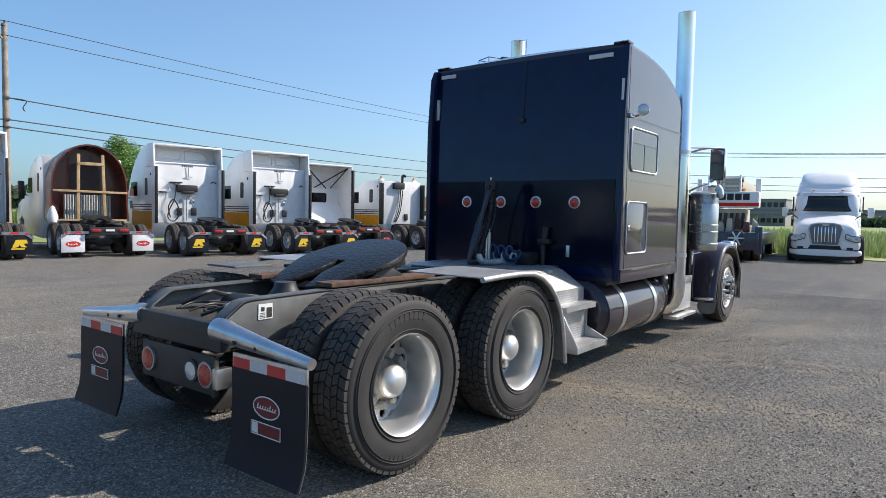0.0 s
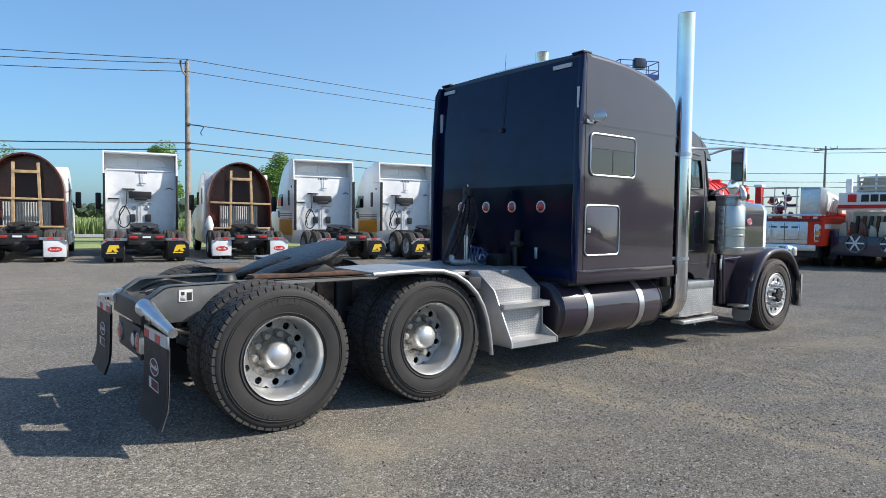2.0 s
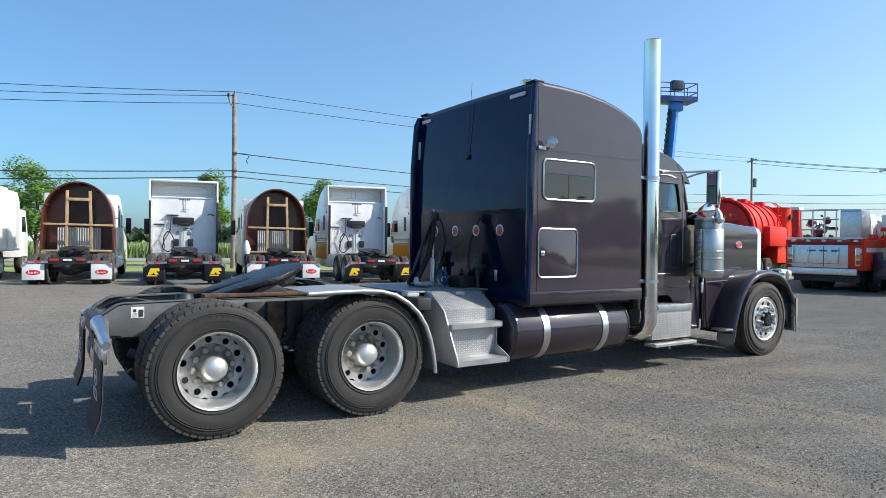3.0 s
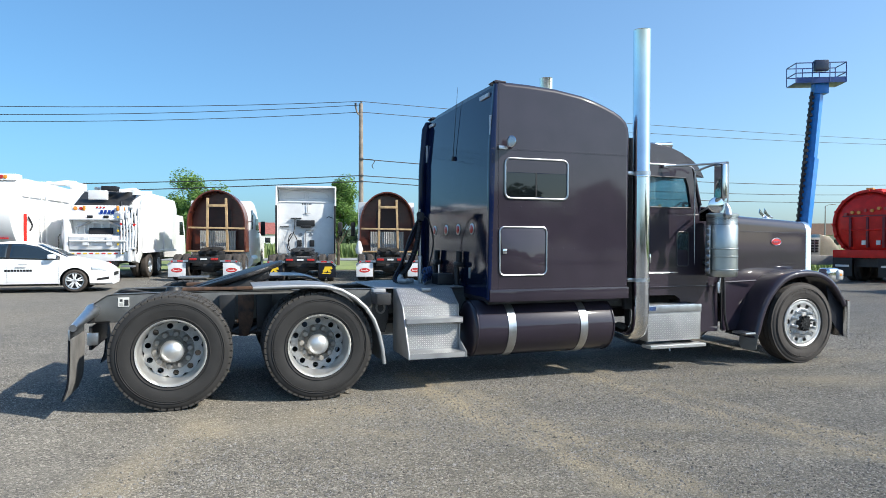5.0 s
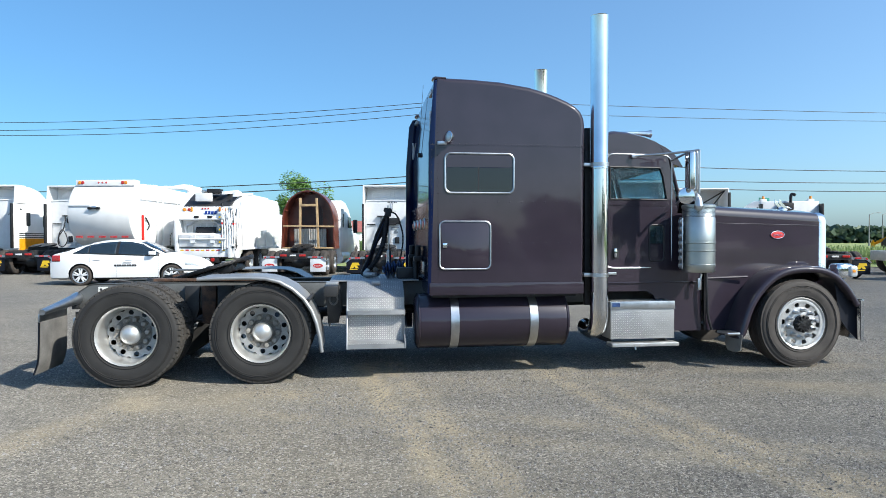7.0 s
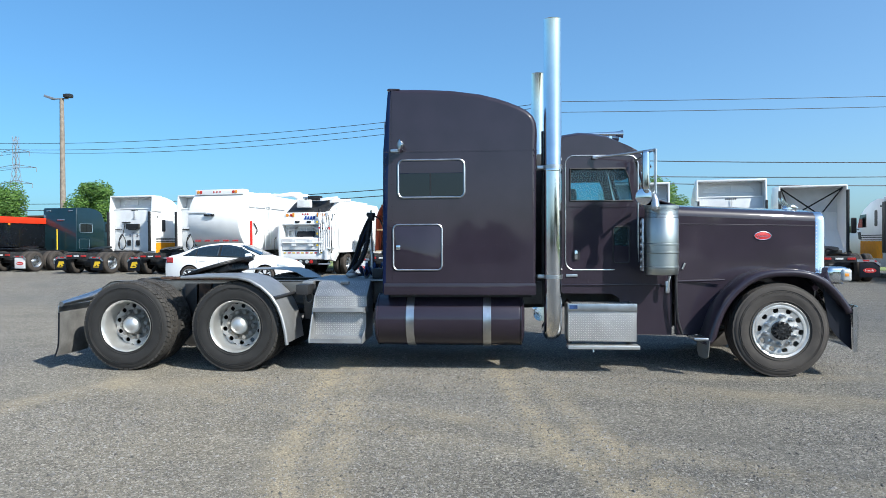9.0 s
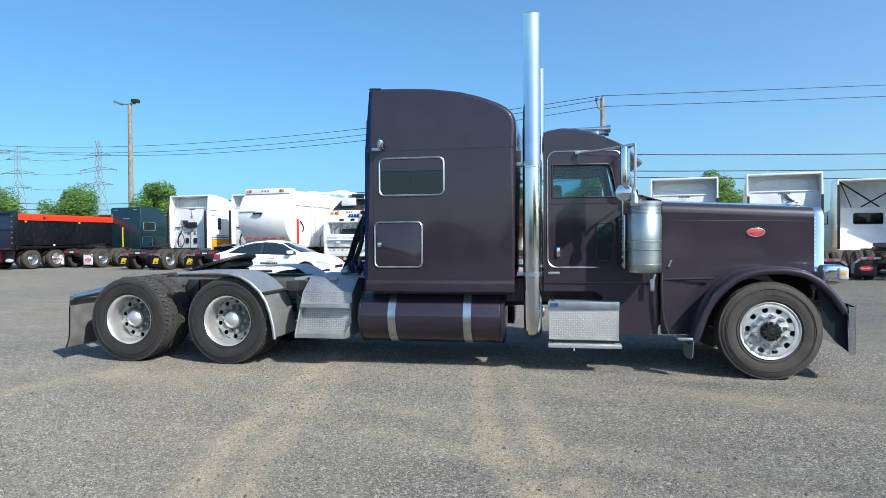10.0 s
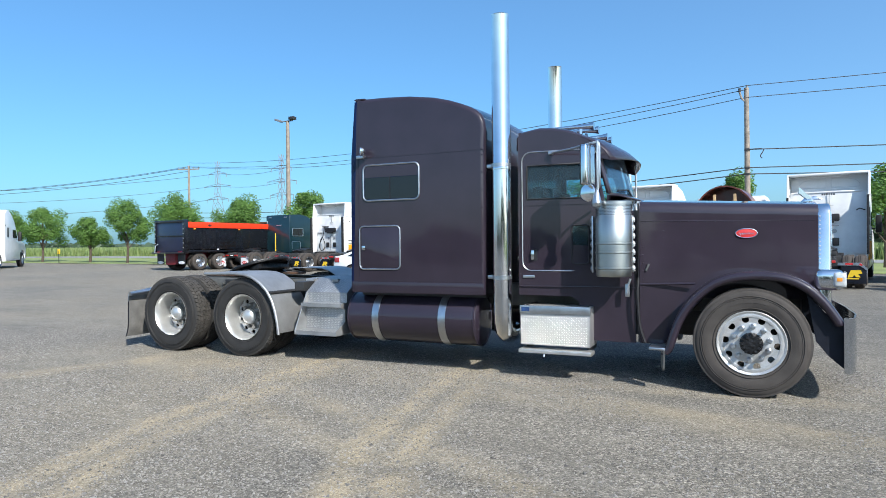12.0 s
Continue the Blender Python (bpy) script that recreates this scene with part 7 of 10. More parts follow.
# ---- other vehicles round the yard ----
def parked_car(m):
    t = thing("parked_car", "white four-door saloon with dark lettering bars, parked on the yard", "car")
    # nose at +x; a skin lofted over a side outline, with real wheel arches
    TOP = [(-2.31, 0.84), (-2.27, 0.97), (-2.1, 1.02), (-1.85, 1.07), (-1.45, 1.24), (-1.1, 1.35), (-0.75, 1.42), (-0.3, 1.455), (0.05, 1.445), (0.4, 1.37), (0.8, 1.18), (1.15, 1.0), (1.35, 0.945), (1.7, 0.89), (2.0, 0.81), (2.2, 0.70), (2.30, 0.58)]

    def top(x):
        for (x0, z0), (x1, z1) in zip(TOP, TOP[1:]):
            if x <= x1:
                return z0 + (z1 - z0) * max(0, (x - x0) / (x1 - x0))
        return TOP[-1][1]

    def section(x):
        w = 0.90 - 0.20 * (abs(x) / 2.32) ** 5
        tp = top(x)
        belt = min(0.93 - 0.035 * x, tp - 0.05)
        h = tp - belt
        lean = 0.30 * min(1, h / 0.5)
        return [(0.86 * w, 0.20), (0.975 * w, 0.25), (w, 0.42), (w, 0.60), (0.985 * w, 0.78 * belt + 0.13), (0.955 * w, belt), ((0.945 - 0.35 * lean) * w, belt + 0.36 * h), ((0.92 - 0.72 * lean) * w, belt + 0.72 * h), ((0.85 - 0.80 * lean) * w, belt + 0.90 * h), ((0.62 - 0.5 * lean) * w, belt + 0.975 * h), (0.3 * w, belt + 0.995 * h), (0.0, tp)]

    def skin(x, z):
        sec = section(x)
        for (y0, z0), (y1, z1) in zip(sec, sec[1:]):
            if z <= z1:
                return y0 + (y1 - y0) * max(0, (z - z0) / max(1e-6, z1 - z0))
        return 0.0

    def arch(x):
        d = min(abs(x + 1.35), abs(x - 1.36))
        return 0.322 + math.sqrt(0.375 ** 2 - d * d) if d < 0.375 else 0.0

    xs = sorted({round(-2.31 + 4.61 * k / 60, 4) for k in range(61)} | {round(c + 0.375 * math.sin(a * math.pi / 20), 4) for c in (-1.35, 1.36) for a in range(-10, 11)})
    bm = B()
    rows = []
    for x in xs:
        half = [(skin(x, max(z, arch(x))) if z < arch(x) else y, max(z, arch(x))) for y, z in section(x)]
        rows.append([bm.verts.new((x, -y, z)) for y, z in half] + [bm.verts.new((x, y, z)) for y, z in half[-2::-1]])
    for r0, r1 in zip(rows, rows[1:]):
        for i in range(len(r0) - 1):
            bm.faces.new((r0[i], r0[i + 1], r1[i + 1], r1[i]))
    bm.faces.new(rows[0])
    bm.faces.new(rows[-1])
    bmesh.ops.remove_doubles(bm, verts=bm.verts[:], dist=0.0008)
    part("car_body", bm, WHITE, t, smooth=40)
    part("underbody", box(B(), -2.1, 2.1, -0.62, 0.62, 0.18, 0.75, 0.02), BLACK, t)

    def side_patch(name, x0, x1, lo, hi, mt, sgn, out=0.005, n=14, m=5):
        bm = B()
        rows = []
        for i in range(n + 1):
            x = x0 + (x1 - x0) * i / n
            a, b = lo(x), max(lo(x) + 0.002, hi(x))
            rows.append([bm.verts.new((x, sgn * (skin(x, a + (b - a) * j / m) + out), a + (b - a) * j / m)) for j in range(m + 1)])
        for r0, r1 in zip(rows, rows[1:]):
            for j in range(m):
                bm.faces.new((r0[j], r0[j + 1], r1[j + 1], r1[j]))
        ob = part(name, bm, mt, t, smooth=40)
        so = ob.modifiers.new("thick", "SOLIDIFY")
        so.thickness, so.offset = 0.004, 0
        return ob

    def top_patch(name, x0, x1, half, mt, out=0.006, n=10, m=10):
        bm = B()
        rows = []
        for i in range(n + 1):
            x = x0 + (x1 - x0) * i / n
            sec = section(x)
            row = []
            for j in range(m + 1):
                y = (-1 + 2 * j / m) * half(x)
                z = top(x)
                for (ya, za), (yb, zb) in zip(sec, sec[1:]):
                    if yb <= abs(y) <= ya and ya > yb:
                        z = za + (zb - za) * (ya - abs(y)) / (ya - yb)
                row.append(bm.verts.new((x + out, y, z + out)))
            rows.append(row)
        for r0, r1 in zip(rows, rows[1:]):
            for j in range(m):
                bm.faces.new((r0[j], r0[j + 1], r1[j + 1], r1[j]))
        ob = part(name, bm, mt, t, smooth=50)
        so = ob.modifiers.new("thick", "SOLIDIFY")
        so.thickness, so.offset = 0.005, 0
        return ob

    top_patch("windscreen", 0.36, 1.12, lambda x: 0.60 + 0.12 * (x - 0.36), CARGLASS)
    top_patch("rear_window", -1.80, -1.12, lambda x: 0.62, CARGLASS)

    def sill_z(x):
        return 0.955 - 0.035 * x

    def head_z(x):
        return sill_z(x) + (top(x) - 0.085 - sill_z(x)) * min(1, max(0, (x + 1.62) / 0.35))

    for s in (-1, 1):
        side_patch("window_rubber", -1.60, 0.98, lambda x: sill_z(x) - 0.012, lambda x: head_z(x) + 0.012, BLACK, s, 0.003, 24)
        for x0, x1 in ((-1.54, -1.14), (-1.10, -0.33), (-0.24, 0.92)):
            side_patch("side_window", x0, x1, sill_z, head_z, CARGLASS, s, 0.008)
        side_patch("head_lamp", 1.78, 2.20, lambda x: 0.60 + 0.10 * (2.2 - x), lambda x: 0.60 + 0.42 * (2.2 - x) ** 0.8 * (0.55 if x < 1.95 else 0.75), CLEARLENS, s, 0.006)
        side_patch("tail_light", -2.26, -1.98, lambda x: 0.76, lambda x: 0.95, REDLENS, s, 0.006)
        side_patch("fog_recess", 1.92, 2.22, lambda x: 0.33 + 0.10 * (x - 1.92), lambda x: 0.38 + 0.18 * (x - 1.92), BLACK, s, 0.005)
        for x in (-1.08, -0.29, 0.97):
            side_patch("door_line", x - 0.003, x + 0.003, lambda q: 0.27 if x > -1 else 0.75, lambda q: 0.92, TRIM, s, 0.002, 1, 8)
        # black strip painted along the white sill in place of the shade there
        side_patch("sill_shade", -0.95, 0.95, lambda x: 0.205, lambda x: 0.25, BLACK, s, 0.004)
        for x in (-0.75, 0.22):
            part("door_handle", box(B(), x - 0.22, x - 0.02, *sorted((s * 0.875, s * 0.912)), 0.80, 0.83, 0.012), WHITE, t)
        part("wing_mirror", box(B(), 0.70, 0.90, *sorted((s * 0.84, s * 1.03)), 0.95, 1.08, 0.045, 3), WHITE, t)
        for x in (-1.35, 1.36):
            w = part("car_wheel", lathe(B(), [(0.20, 0.06), (0.21, 0.10), (0.29, 0.105), (0.318, 0.08), (0.322, 0.0), (0.318, -0.08), (0.2, -0.1)], 28), BGTYRE, t)
            w.matrix_basis = Matrix.Translation((x, s * 0.80, 0.322)) @ Matrix.Rotation(0 if s > 0 else math.pi, 4, "Z")
            part("wheel_disc", lathe(B(), [(0.232, 0.104), (0.222, 0.10), (0.205, 0.03), (0, 0.02)], 24), FRAME, w)
            part("wheel_lip", lathe(B(), [(0.205, 0.09), (0.215, 0.108), (0.238, 0.110), (0.24, 0.1)], 28), STAIN, w)
            part("wheel_cap", lathe(B(), [(0.06, 0.06), (0.055, 0.1), (0, 0.105)], 14), STAIN, w)
            for k in range(10):
                a = k * math.pi / 5 + (0.12 if k % 2 else -0.12)
                part("spoke", box(B(), 0.0, 0.215, 0.06, 0.103, -0.02, 0.02, 0.006, m=Matrix.Rotation(a, 4, "Y")), WHITEDULL, w)
    part("bumper_grille", box(B(), 2.22, 2.31, -0.40, 0.40, 0.44, 0.55, 0.02), BLACK, t)
    bm = B()
    for k in range(9):
        box(bm, -0.35 + k * 0.075, -0.29 + k * 0.075, -0.906, -0.90, 0.60, 0.66)
    part("lettering_bar", bm, BLACK, t)
    part("lettering_bar", box(B(), -0.1, 0.16, -0.906, -0.90, 0.70, 0.725), TRIM, t)
    t.matrix_basis = m
    return t


place(parked_car, -4.95, 14.1, 0)


def truck_cab(t, y, col, w=1.15, top=2.7):
    """A plain low cab at the front end of a work truck."""
    part("work_cab", prism(B(), [(y, 0.7), (y, top), (y + 1.3, top), (y + 1.75, 1.8), (y + 1.85, 0.7)], "x", -w, w, 0.05), col, t)
    for s in (-1, 1):
        part("cab_window", prism(B(), [(y + 0.5, 1.75), (y + 0.5, 2.4), (y + 1.15, 2.4), (y + 1.4, 1.75)], "x", *sorted((s * w, s * (w + 0.008)))), DARKGLASS, t)
        small_wheel(t, s * 1.0, y + 0.9, outer=s)


def duals(t, ys):
    for s in (-1, 1):
        for y in ys:
            small_wheel(t, s * 1.05, y, outer=s)
            small_wheel(t, s * 0.73, y, outer=s, rim=False)


def refuse_truck(m):
    t = thing("refuse_truck", "white rear-loading refuse truck with an open hopper and hoses", "truck")
    # body
    part("refuse_body", prism(B(), [(0.9, 1.0), (0.7, 2.9), (1.2, 3.25), (2.2, 3.35), (6.2, 3.35), (6.6, 3.0), (6.6, 1.0)], "x", -1.22, 1.22, 0.08, 3), WHITE, t)
    part("roof_rail", box(B(), -1.1, 1.1, 1.6, 5.0, 3.36, 3.42, 0.02), WHITEDULL, t)
    part("dark_roof_panel", prism(B(), [(0.35, 2.72), (1.3, 3.3), (1.3, 3.36), (0.3, 2.8)], "x", -0.95, 0.95), FRAME, t)
    part("roof_arm", prism(B(), [(0.6, 3.3), (2.2, 3.48), (2.2, 3.6), (0.6, 3.42)], "x", 0.5, 0.68, 0.01), WHITE, t)
    part("roof_arm", prism(B(), [(0.5, 3.2), (2.6, 3.4), (2.6, 3.5), (0.5, 3.34)], "x", 1.0, 1.16, 0.01), WHITE, t)
    part("camera_frame", box(B(), -0.5, 0.15, 0.35, 0.55, 3.0, 3.35, 0.03), WHITEDULL, t)
    # tail gate cheeks
    for s in (-1, 1):
        part("hopper_cheek", prism(B(), [(0.0, 1.05), (-0.12, 1.6), (0.0, 2.3), (0.25, 2.75), (0.9, 2.95), (1.1, 1.0), (0.6, 0.62), (0.2, 0.7)], "x", *sorted((s * 0.98, s * 1.22)), 0.02), WHITE, t)
        part("hydraulic_ram", tube(B(), [(s * 1.26, 0.3, 1.2), (s * 1.28, 0.55, 2.1), (s * 1.26, 0.8, 3.05)], [0.05, 0.05, 0.03], 10), WHITEDULL, t)
    part("upper_panel", prism(B(), [(0.0, 2.30), (0.22, 2.78), (0.32, 2.78), (0.1, 2.30)], "x", -1.0, 1.0, 0.01), WHITE, t)
    part("hopper_roller", tube(B(), [(-1.15, -0.02, 2.26), (1.15, -0.02, 2.26)], 0.05, 12), WHITEDULL, t)
    part("hopper_back", prism(B(), [(0.9, 1.2), (0.35, 1.5), (0.25, 2.3), (0.95, 2.3)], "x", -0.98, 0.98), WHITEDULL, t)
    part("hopper_shade", box(B(), -0.95, 0.95, 0.16, 0.25, 2.1, 2.28), WHITEDULL, t)
    part("packer_blade", prism(B(), [(0.05, 1.62), (0.2, 1.95), (0.28, 1.95), (0.15, 1.58)], "x", -0.4, 0.4), BLACK, t)
    part("hopper_sill", prism(B(), [(-0.1, 1.15), (-0.16, 1.62), (0.02, 1.70), (0.3, 1.5), (0.3, 1.05)], "x", -0.99, 0.99, 0.02), WHITE, t)
    for x in (-0.4, 0.4):
        part("sill_hook", prism(B(), [(x - 0.1, 1.3), (x - 0.1, 1.62), (x, 1.56), (x + 0.1, 1.62), (x + 0.1, 1.3)], "y", -0.19, -0.12), WHITEDULL, t)
    part("rear_beam", box(B(), -1.15, 1.15, -0.05, 0.2, 0.72, 1.08, 0.03), WHITE, t)
    part("lower_beam", box(B(), -0.6, 0.6, -0.02, 0.3, 0.5, 0.72, 0.02), BLACK, t)
    for x in (-0.35, -0.15, 0.15, 0.35):
        part("tail_lamp", lathe(B(), [(0.08, 0), (0.075, -0.02), (0, -0.03)], 14, Matrix.Translation((x, -0.03, 0.62))), REDLENS if abs(x) > 0.2 else CLEARLENS, t)
    for x in (-0.85, 0.85):
        part("amber_lamp", lathe(B(), [(0.075, 0), (0.07, -0.02), (0, -0.03)], 14, Matrix.Translation((x, 0.13, 2.66))), AMBER, t)
        part("red_lamp", lathe(B(), [(0.06, 0), (0.055, -0.02), (0, -0.03)], 14, Matrix.Translation((x * 0.78, 0.13, 2.66))), REDLENS, t)
    for x in (-0.55, 0.6):
        part("tall_amber_lamp", box(B(), x - 0.045, x + 0.045, 0.09, 0.15, 2.58, 2.76, 0.015), AMBER, t)
    for x in (-0.12, 0.0, 0.12):
        part("marker_lamp", lathe(B(), [(0.04, 0), (0.035, -0.015), (0, -0.02)], 12, Matrix.Translation((x, 0.15, 2.70))), REDLENS, t)
    for x in (-0.3, 0.25):
        part("work_lamp", box(B(), x - 0.09, x + 0.09, -0.08, 0.05, 2.3, 2.4, 0.02), BLACK, t)
    bm = B()
    for k in range(4):
        prism(bm, [(0.0 + k * 0.13, 2.46), (0.03 + k * 0.13, 2.6), (0.13 + k * 0.13, 2.6), (0.10 + k * 0.13, 2.46)], "y", 0.04, 0.05)
    part("name_bar", bm, BLUEPRINT, t)
    rnd = random.Random(5)
    for k in range(9):
        x = 1.0 + rnd.random() * 0.35
        part("hydraulic_hose", tube(B(), smooth_path([(x, 0.0 + rnd.random() * 0.4, 2.7), (x + rnd.uniform(-0.1, 0.2), -0.1, 2.2), (x + rnd.uniform(-0.25, 0.15), -0.12, 1.7), (x + rnd.uniform(-0.2, 0.2), 0.0, 1.1)], 4), 0.02, 6), rnd.choice((HOSE, WHITEDULL, TRIM)), t)
    for k in range(12):
        x, z = 0.72 + rnd.random() * 0.5, 1.1 + rnd.random() * 1.7
        part("valve_block", box(B(), x, x + rnd.uniform(0.05, 0.14), -0.16, -0.02, z, z + rnd.uniform(0.06, 0.2), 0.01), rnd.choice((WHITE, WHITEDULL, WHITE, BLACK, RED)), t)
    for k in range(6):
        x = 0.78 + k * 0.1
        part("cheek_tube", tube(B(), [(x, -0.12, 1.0 + 0.05 * k), (x + 0.03, -0.16, 1.8), (x - 0.05, -0.05, 2.75)], 0.03, 8), WHITE if k % 3 else WHITEDULL, t)
    for k in range(5):
        part("safety_label", box(B(), 0.66 + 0.1 * (k % 2), 0.72 + 0.1 * (k % 2), -0.165, -0.13, 1.3 + k * 0.25, 1.38 + k * 0.25), REDPRINT if k % 2 else YELPRINT, t)
    for s in (-1, 1):
        part("gate_post", box(B(), s * 1.08 - 0.07, s * 1.08 + 0.07, -0.14, 0.0, 0.7, 2.3, 0.02), WHITE, t)
        part("grab_bar", tube(B(), [(s * 1.3, -0.05, 1.0), (s * 1.34, -0.1, 1.1), (s * 1.34, -0.1, 1.6), (s * 1.3, -0.05, 1.7)], 0.02, 8), BLACK, t)
        part("foot_step", box(B(), s * 1.05 - 0.22, s * 1.05 + 0.22, -0.35, 0.0, 0.5, 0.56, 0.01), STEELGREY, t)
    for k in range(7):
        part("hopper_rib", box(B(), -0.85 + k * 0.28, -0.82 + k * 0.28, 0.2, 0.3, 1.5, 2.25), WHITEDULL, t)
    part("hopper_tube", tube(B(), [(-0.8, 0.1, 1.95), (-0.3, 0.15, 2.2)], 0.045, 8), STAIN, t)
    part("hopper_tube", tube(B(), [(0.8, 0.1, 1.95), (0.3, 0.15, 2.2)], 0.045, 8), STAIN, t)
    part("sill_bar", tube(B(), [(-0.95, -0.18, 1.45), (0.95, -0.18, 1.45)], 0.03, 8), WHITEDULL, t)
    for k in range(9):
        part("sill_tape", box(B(), -0.95 + k * 0.21, -0.82 + k * 0.21, -0.06, -0.045, 0.98, 1.03), REDPRINT if k % 2 else YELPRINT, t)
    part("roof_cylinder", tube(B(), [(-0.4, 0.9, 3.45), (-0.3, 2.6, 3.55)], 0.07, 10), STAIN, t)
    part("roof_box", box(B(), -0.2, 0.35, 0.8, 1.2, 3.36, 3.55, 0.02), BLACK, t)
    part("roof_box", box(B(), 0.5, 0.9, 1.3, 1.9, 3.36, 3.5, 0.02), WHITEDULL, t)
    for k in range(4):
        part("body_rib", box(B(), 1.22, 1.27, 1.5 + k * 1.3, 1.58 + k * 1.3, 1.05, 3.0, 0.01), WHITE, t)
    part("side_rail", box(B(), 1.22, 1.28, 0.9, 6.6, 1.0, 1.1, 0.02), WHITEDULL, t)
    part("chassis", box(B(), -0.5, 0.5, 0.6, 9.0, 0.6, 1.0), FRAME, t)
    duals(t, (2.2, 3.5))
    truck_cab(t, 6.9, WHITE)
    t.matrix_basis = m
    return t


place(refuse_truck, -3.9, 18.9, -9)


def side_loader(m):
    t = thing("refuse_truck", "white refuse truck with a smooth rounded tailgate and side ladder", "truck")
    n = 14
    curve = [(0.55 - 0.55 * math.sin(math.pi * k / n) ** 0.8, 1.35 + 2.2 * k / n) for k in range(n + 1)]
    part("tailgate", prism(B(), curve + [(0.9, 3.6), (0.9, 1.2)], "x", -1.2, 1.2, 0.03, 2), WHITE, t)
    part("top_lamp_bar", box(B(), -1.1, 1.2, 0.42, 0.9, 3.52, 3.75, 0.02), WHITE, t)
    for x in (-0.95, -0.83, 0.75, 0.87):
        part("lamp", lathe(B(), [(0.07, 0), (0.06, -0.02), (0, -0.03)], 14, Matrix.Translation((x, 0.42, 3.64))), AMBER if x in (-0.95, 0.87) else REDLENS, t)
    for x in (-0.2, -0.05, 0.1):
        part("lamp", lathe(B(), [(0.04, 0), (0.03, -0.02), (0, -0.025)], 10, Matrix.Translation((x, 0.42, 3.64))), REDLENS, t)
    part("tailgate_lock", tube(B(), [(-0.35, -0.06, 2.62), (0.1, -0.06, 2.62)], 0.05, 10), BLACK, t)
    part("lock_plate", box(B(), -0.2, -0.02, -0.1, 0.02, 2.55, 2.7, 0.02), STAIN, t)
    part("lock_rail", box(B(), -1.2, -0.3, -0.03, 0.02, 2.72, 2.76), WHITEDULL, t)
    for k in range(5):
        part("tape", box(B(), -1.05 + k * 0.45, -0.8 + k * 0.45, 0.3, 0.345, 1.50, 1.55), REDPRINT, t)
    part("refuse_body", prism(B(), [(0.9, 1.1), (0.9, 3.62), (1.3, 3.66), (7.0, 3.55), (8.0, 3.3), (8.0, 1.1)], "x", -1.2, 1.2, 0.06, 2), WHITE, t)
    for k in range(5):
        part("body_rib", box(B(), 1.2, 1.25, 1.3 + k * 1.4, 1.38 + k * 1.4, 1.2, 3.5, 0.01), WHITE, t)
    part("body_rail", box(B(), 1.2, 1.26, 0.9, 7.9, 3.0, 3.1, 0.02), WHITE, t)
    ld = part("ladder", box(B(), 1.3, 1.33, 2.1, 2.14, 1.2, 3.5), WHITE, t)
    part("ladder_rail", box(B(), 1.3, 1.33, 2.55, 2.59, 1.2, 3.5), WHITE, ld)
    for k in range(9):
        part("rung", tube(B(), [(1.315, 2.12, 1.35 + k * 0.25), (1.315, 2.57, 1.35 + k * 0.25)], 0.015, 6), WHITE, ld)
    part("red_strut", box(B(), 1.21, 1.28, 0.95, 1.05, 1.2, 2.4, 0.02), RED, t)
    part("side_hose", tube(B(), smooth_path([(1.25, 1.2, 2.3), (1.3, 1.4, 2.0), (1.27, 1.3, 1.8)], 5), 0.03, 6), HOSE, t)
    for x in (-1.0, 0.75):
        part("lift_arm", prism(B(), [(3.2, 3.62), (5.6, 4.0), (6.6, 4.05), (7.2, 3.7), (7.2, 3.45), (6.4, 3.75), (5.4, 3.78)], "x", x, x + 0.16, 0.02), WHITE, t)
        part("arm_cylinder", tube(B(), [(x + 0.25, 3.4, 3.7), (x + 0.25, 5.8, 3.85)], 0.06, 10), WHITEDULL, t)
    part("arm_knuckle", box(B(), 0.7, 1.15, 6.3, 7.2, 3.5, 3.98, 0.12), WHITE, t)
    part("arm_cross_tube", tube(B(), [(-1.0, 6.4, 3.9), (0.9, 6.4, 3.9)], 0.09, 10), WHITE, t)
    part("roof_hatch", box(B(), -0.5, 0.6, 1.6, 3.0, 3.64, 3.74, 0.03), WHITEDULL, t)
    part("rear_bumper", box(B(), -1.1, 1.1, 0.45, 0.7, 0.7, 1.0, 0.03), BLACK, t)
    for x in (-0.9, 0.9):
        part("tail_lamp", box(B(), x - 0.1, x + 0.1, 0.43, 0.46, 0.8, 0.9), REDLENS, t)
    part("chassis", box(B(), -0.5, 0.5, 0.6, 10.0, 0.6, 1.1), FRAME, t)
    duals(t, (2.4, 3.7))
    truck_cab(t, 8.4, WHITE)
    t.matrix_basis = m
    return t


place(side_loader, -7.6, 18.0, -9)


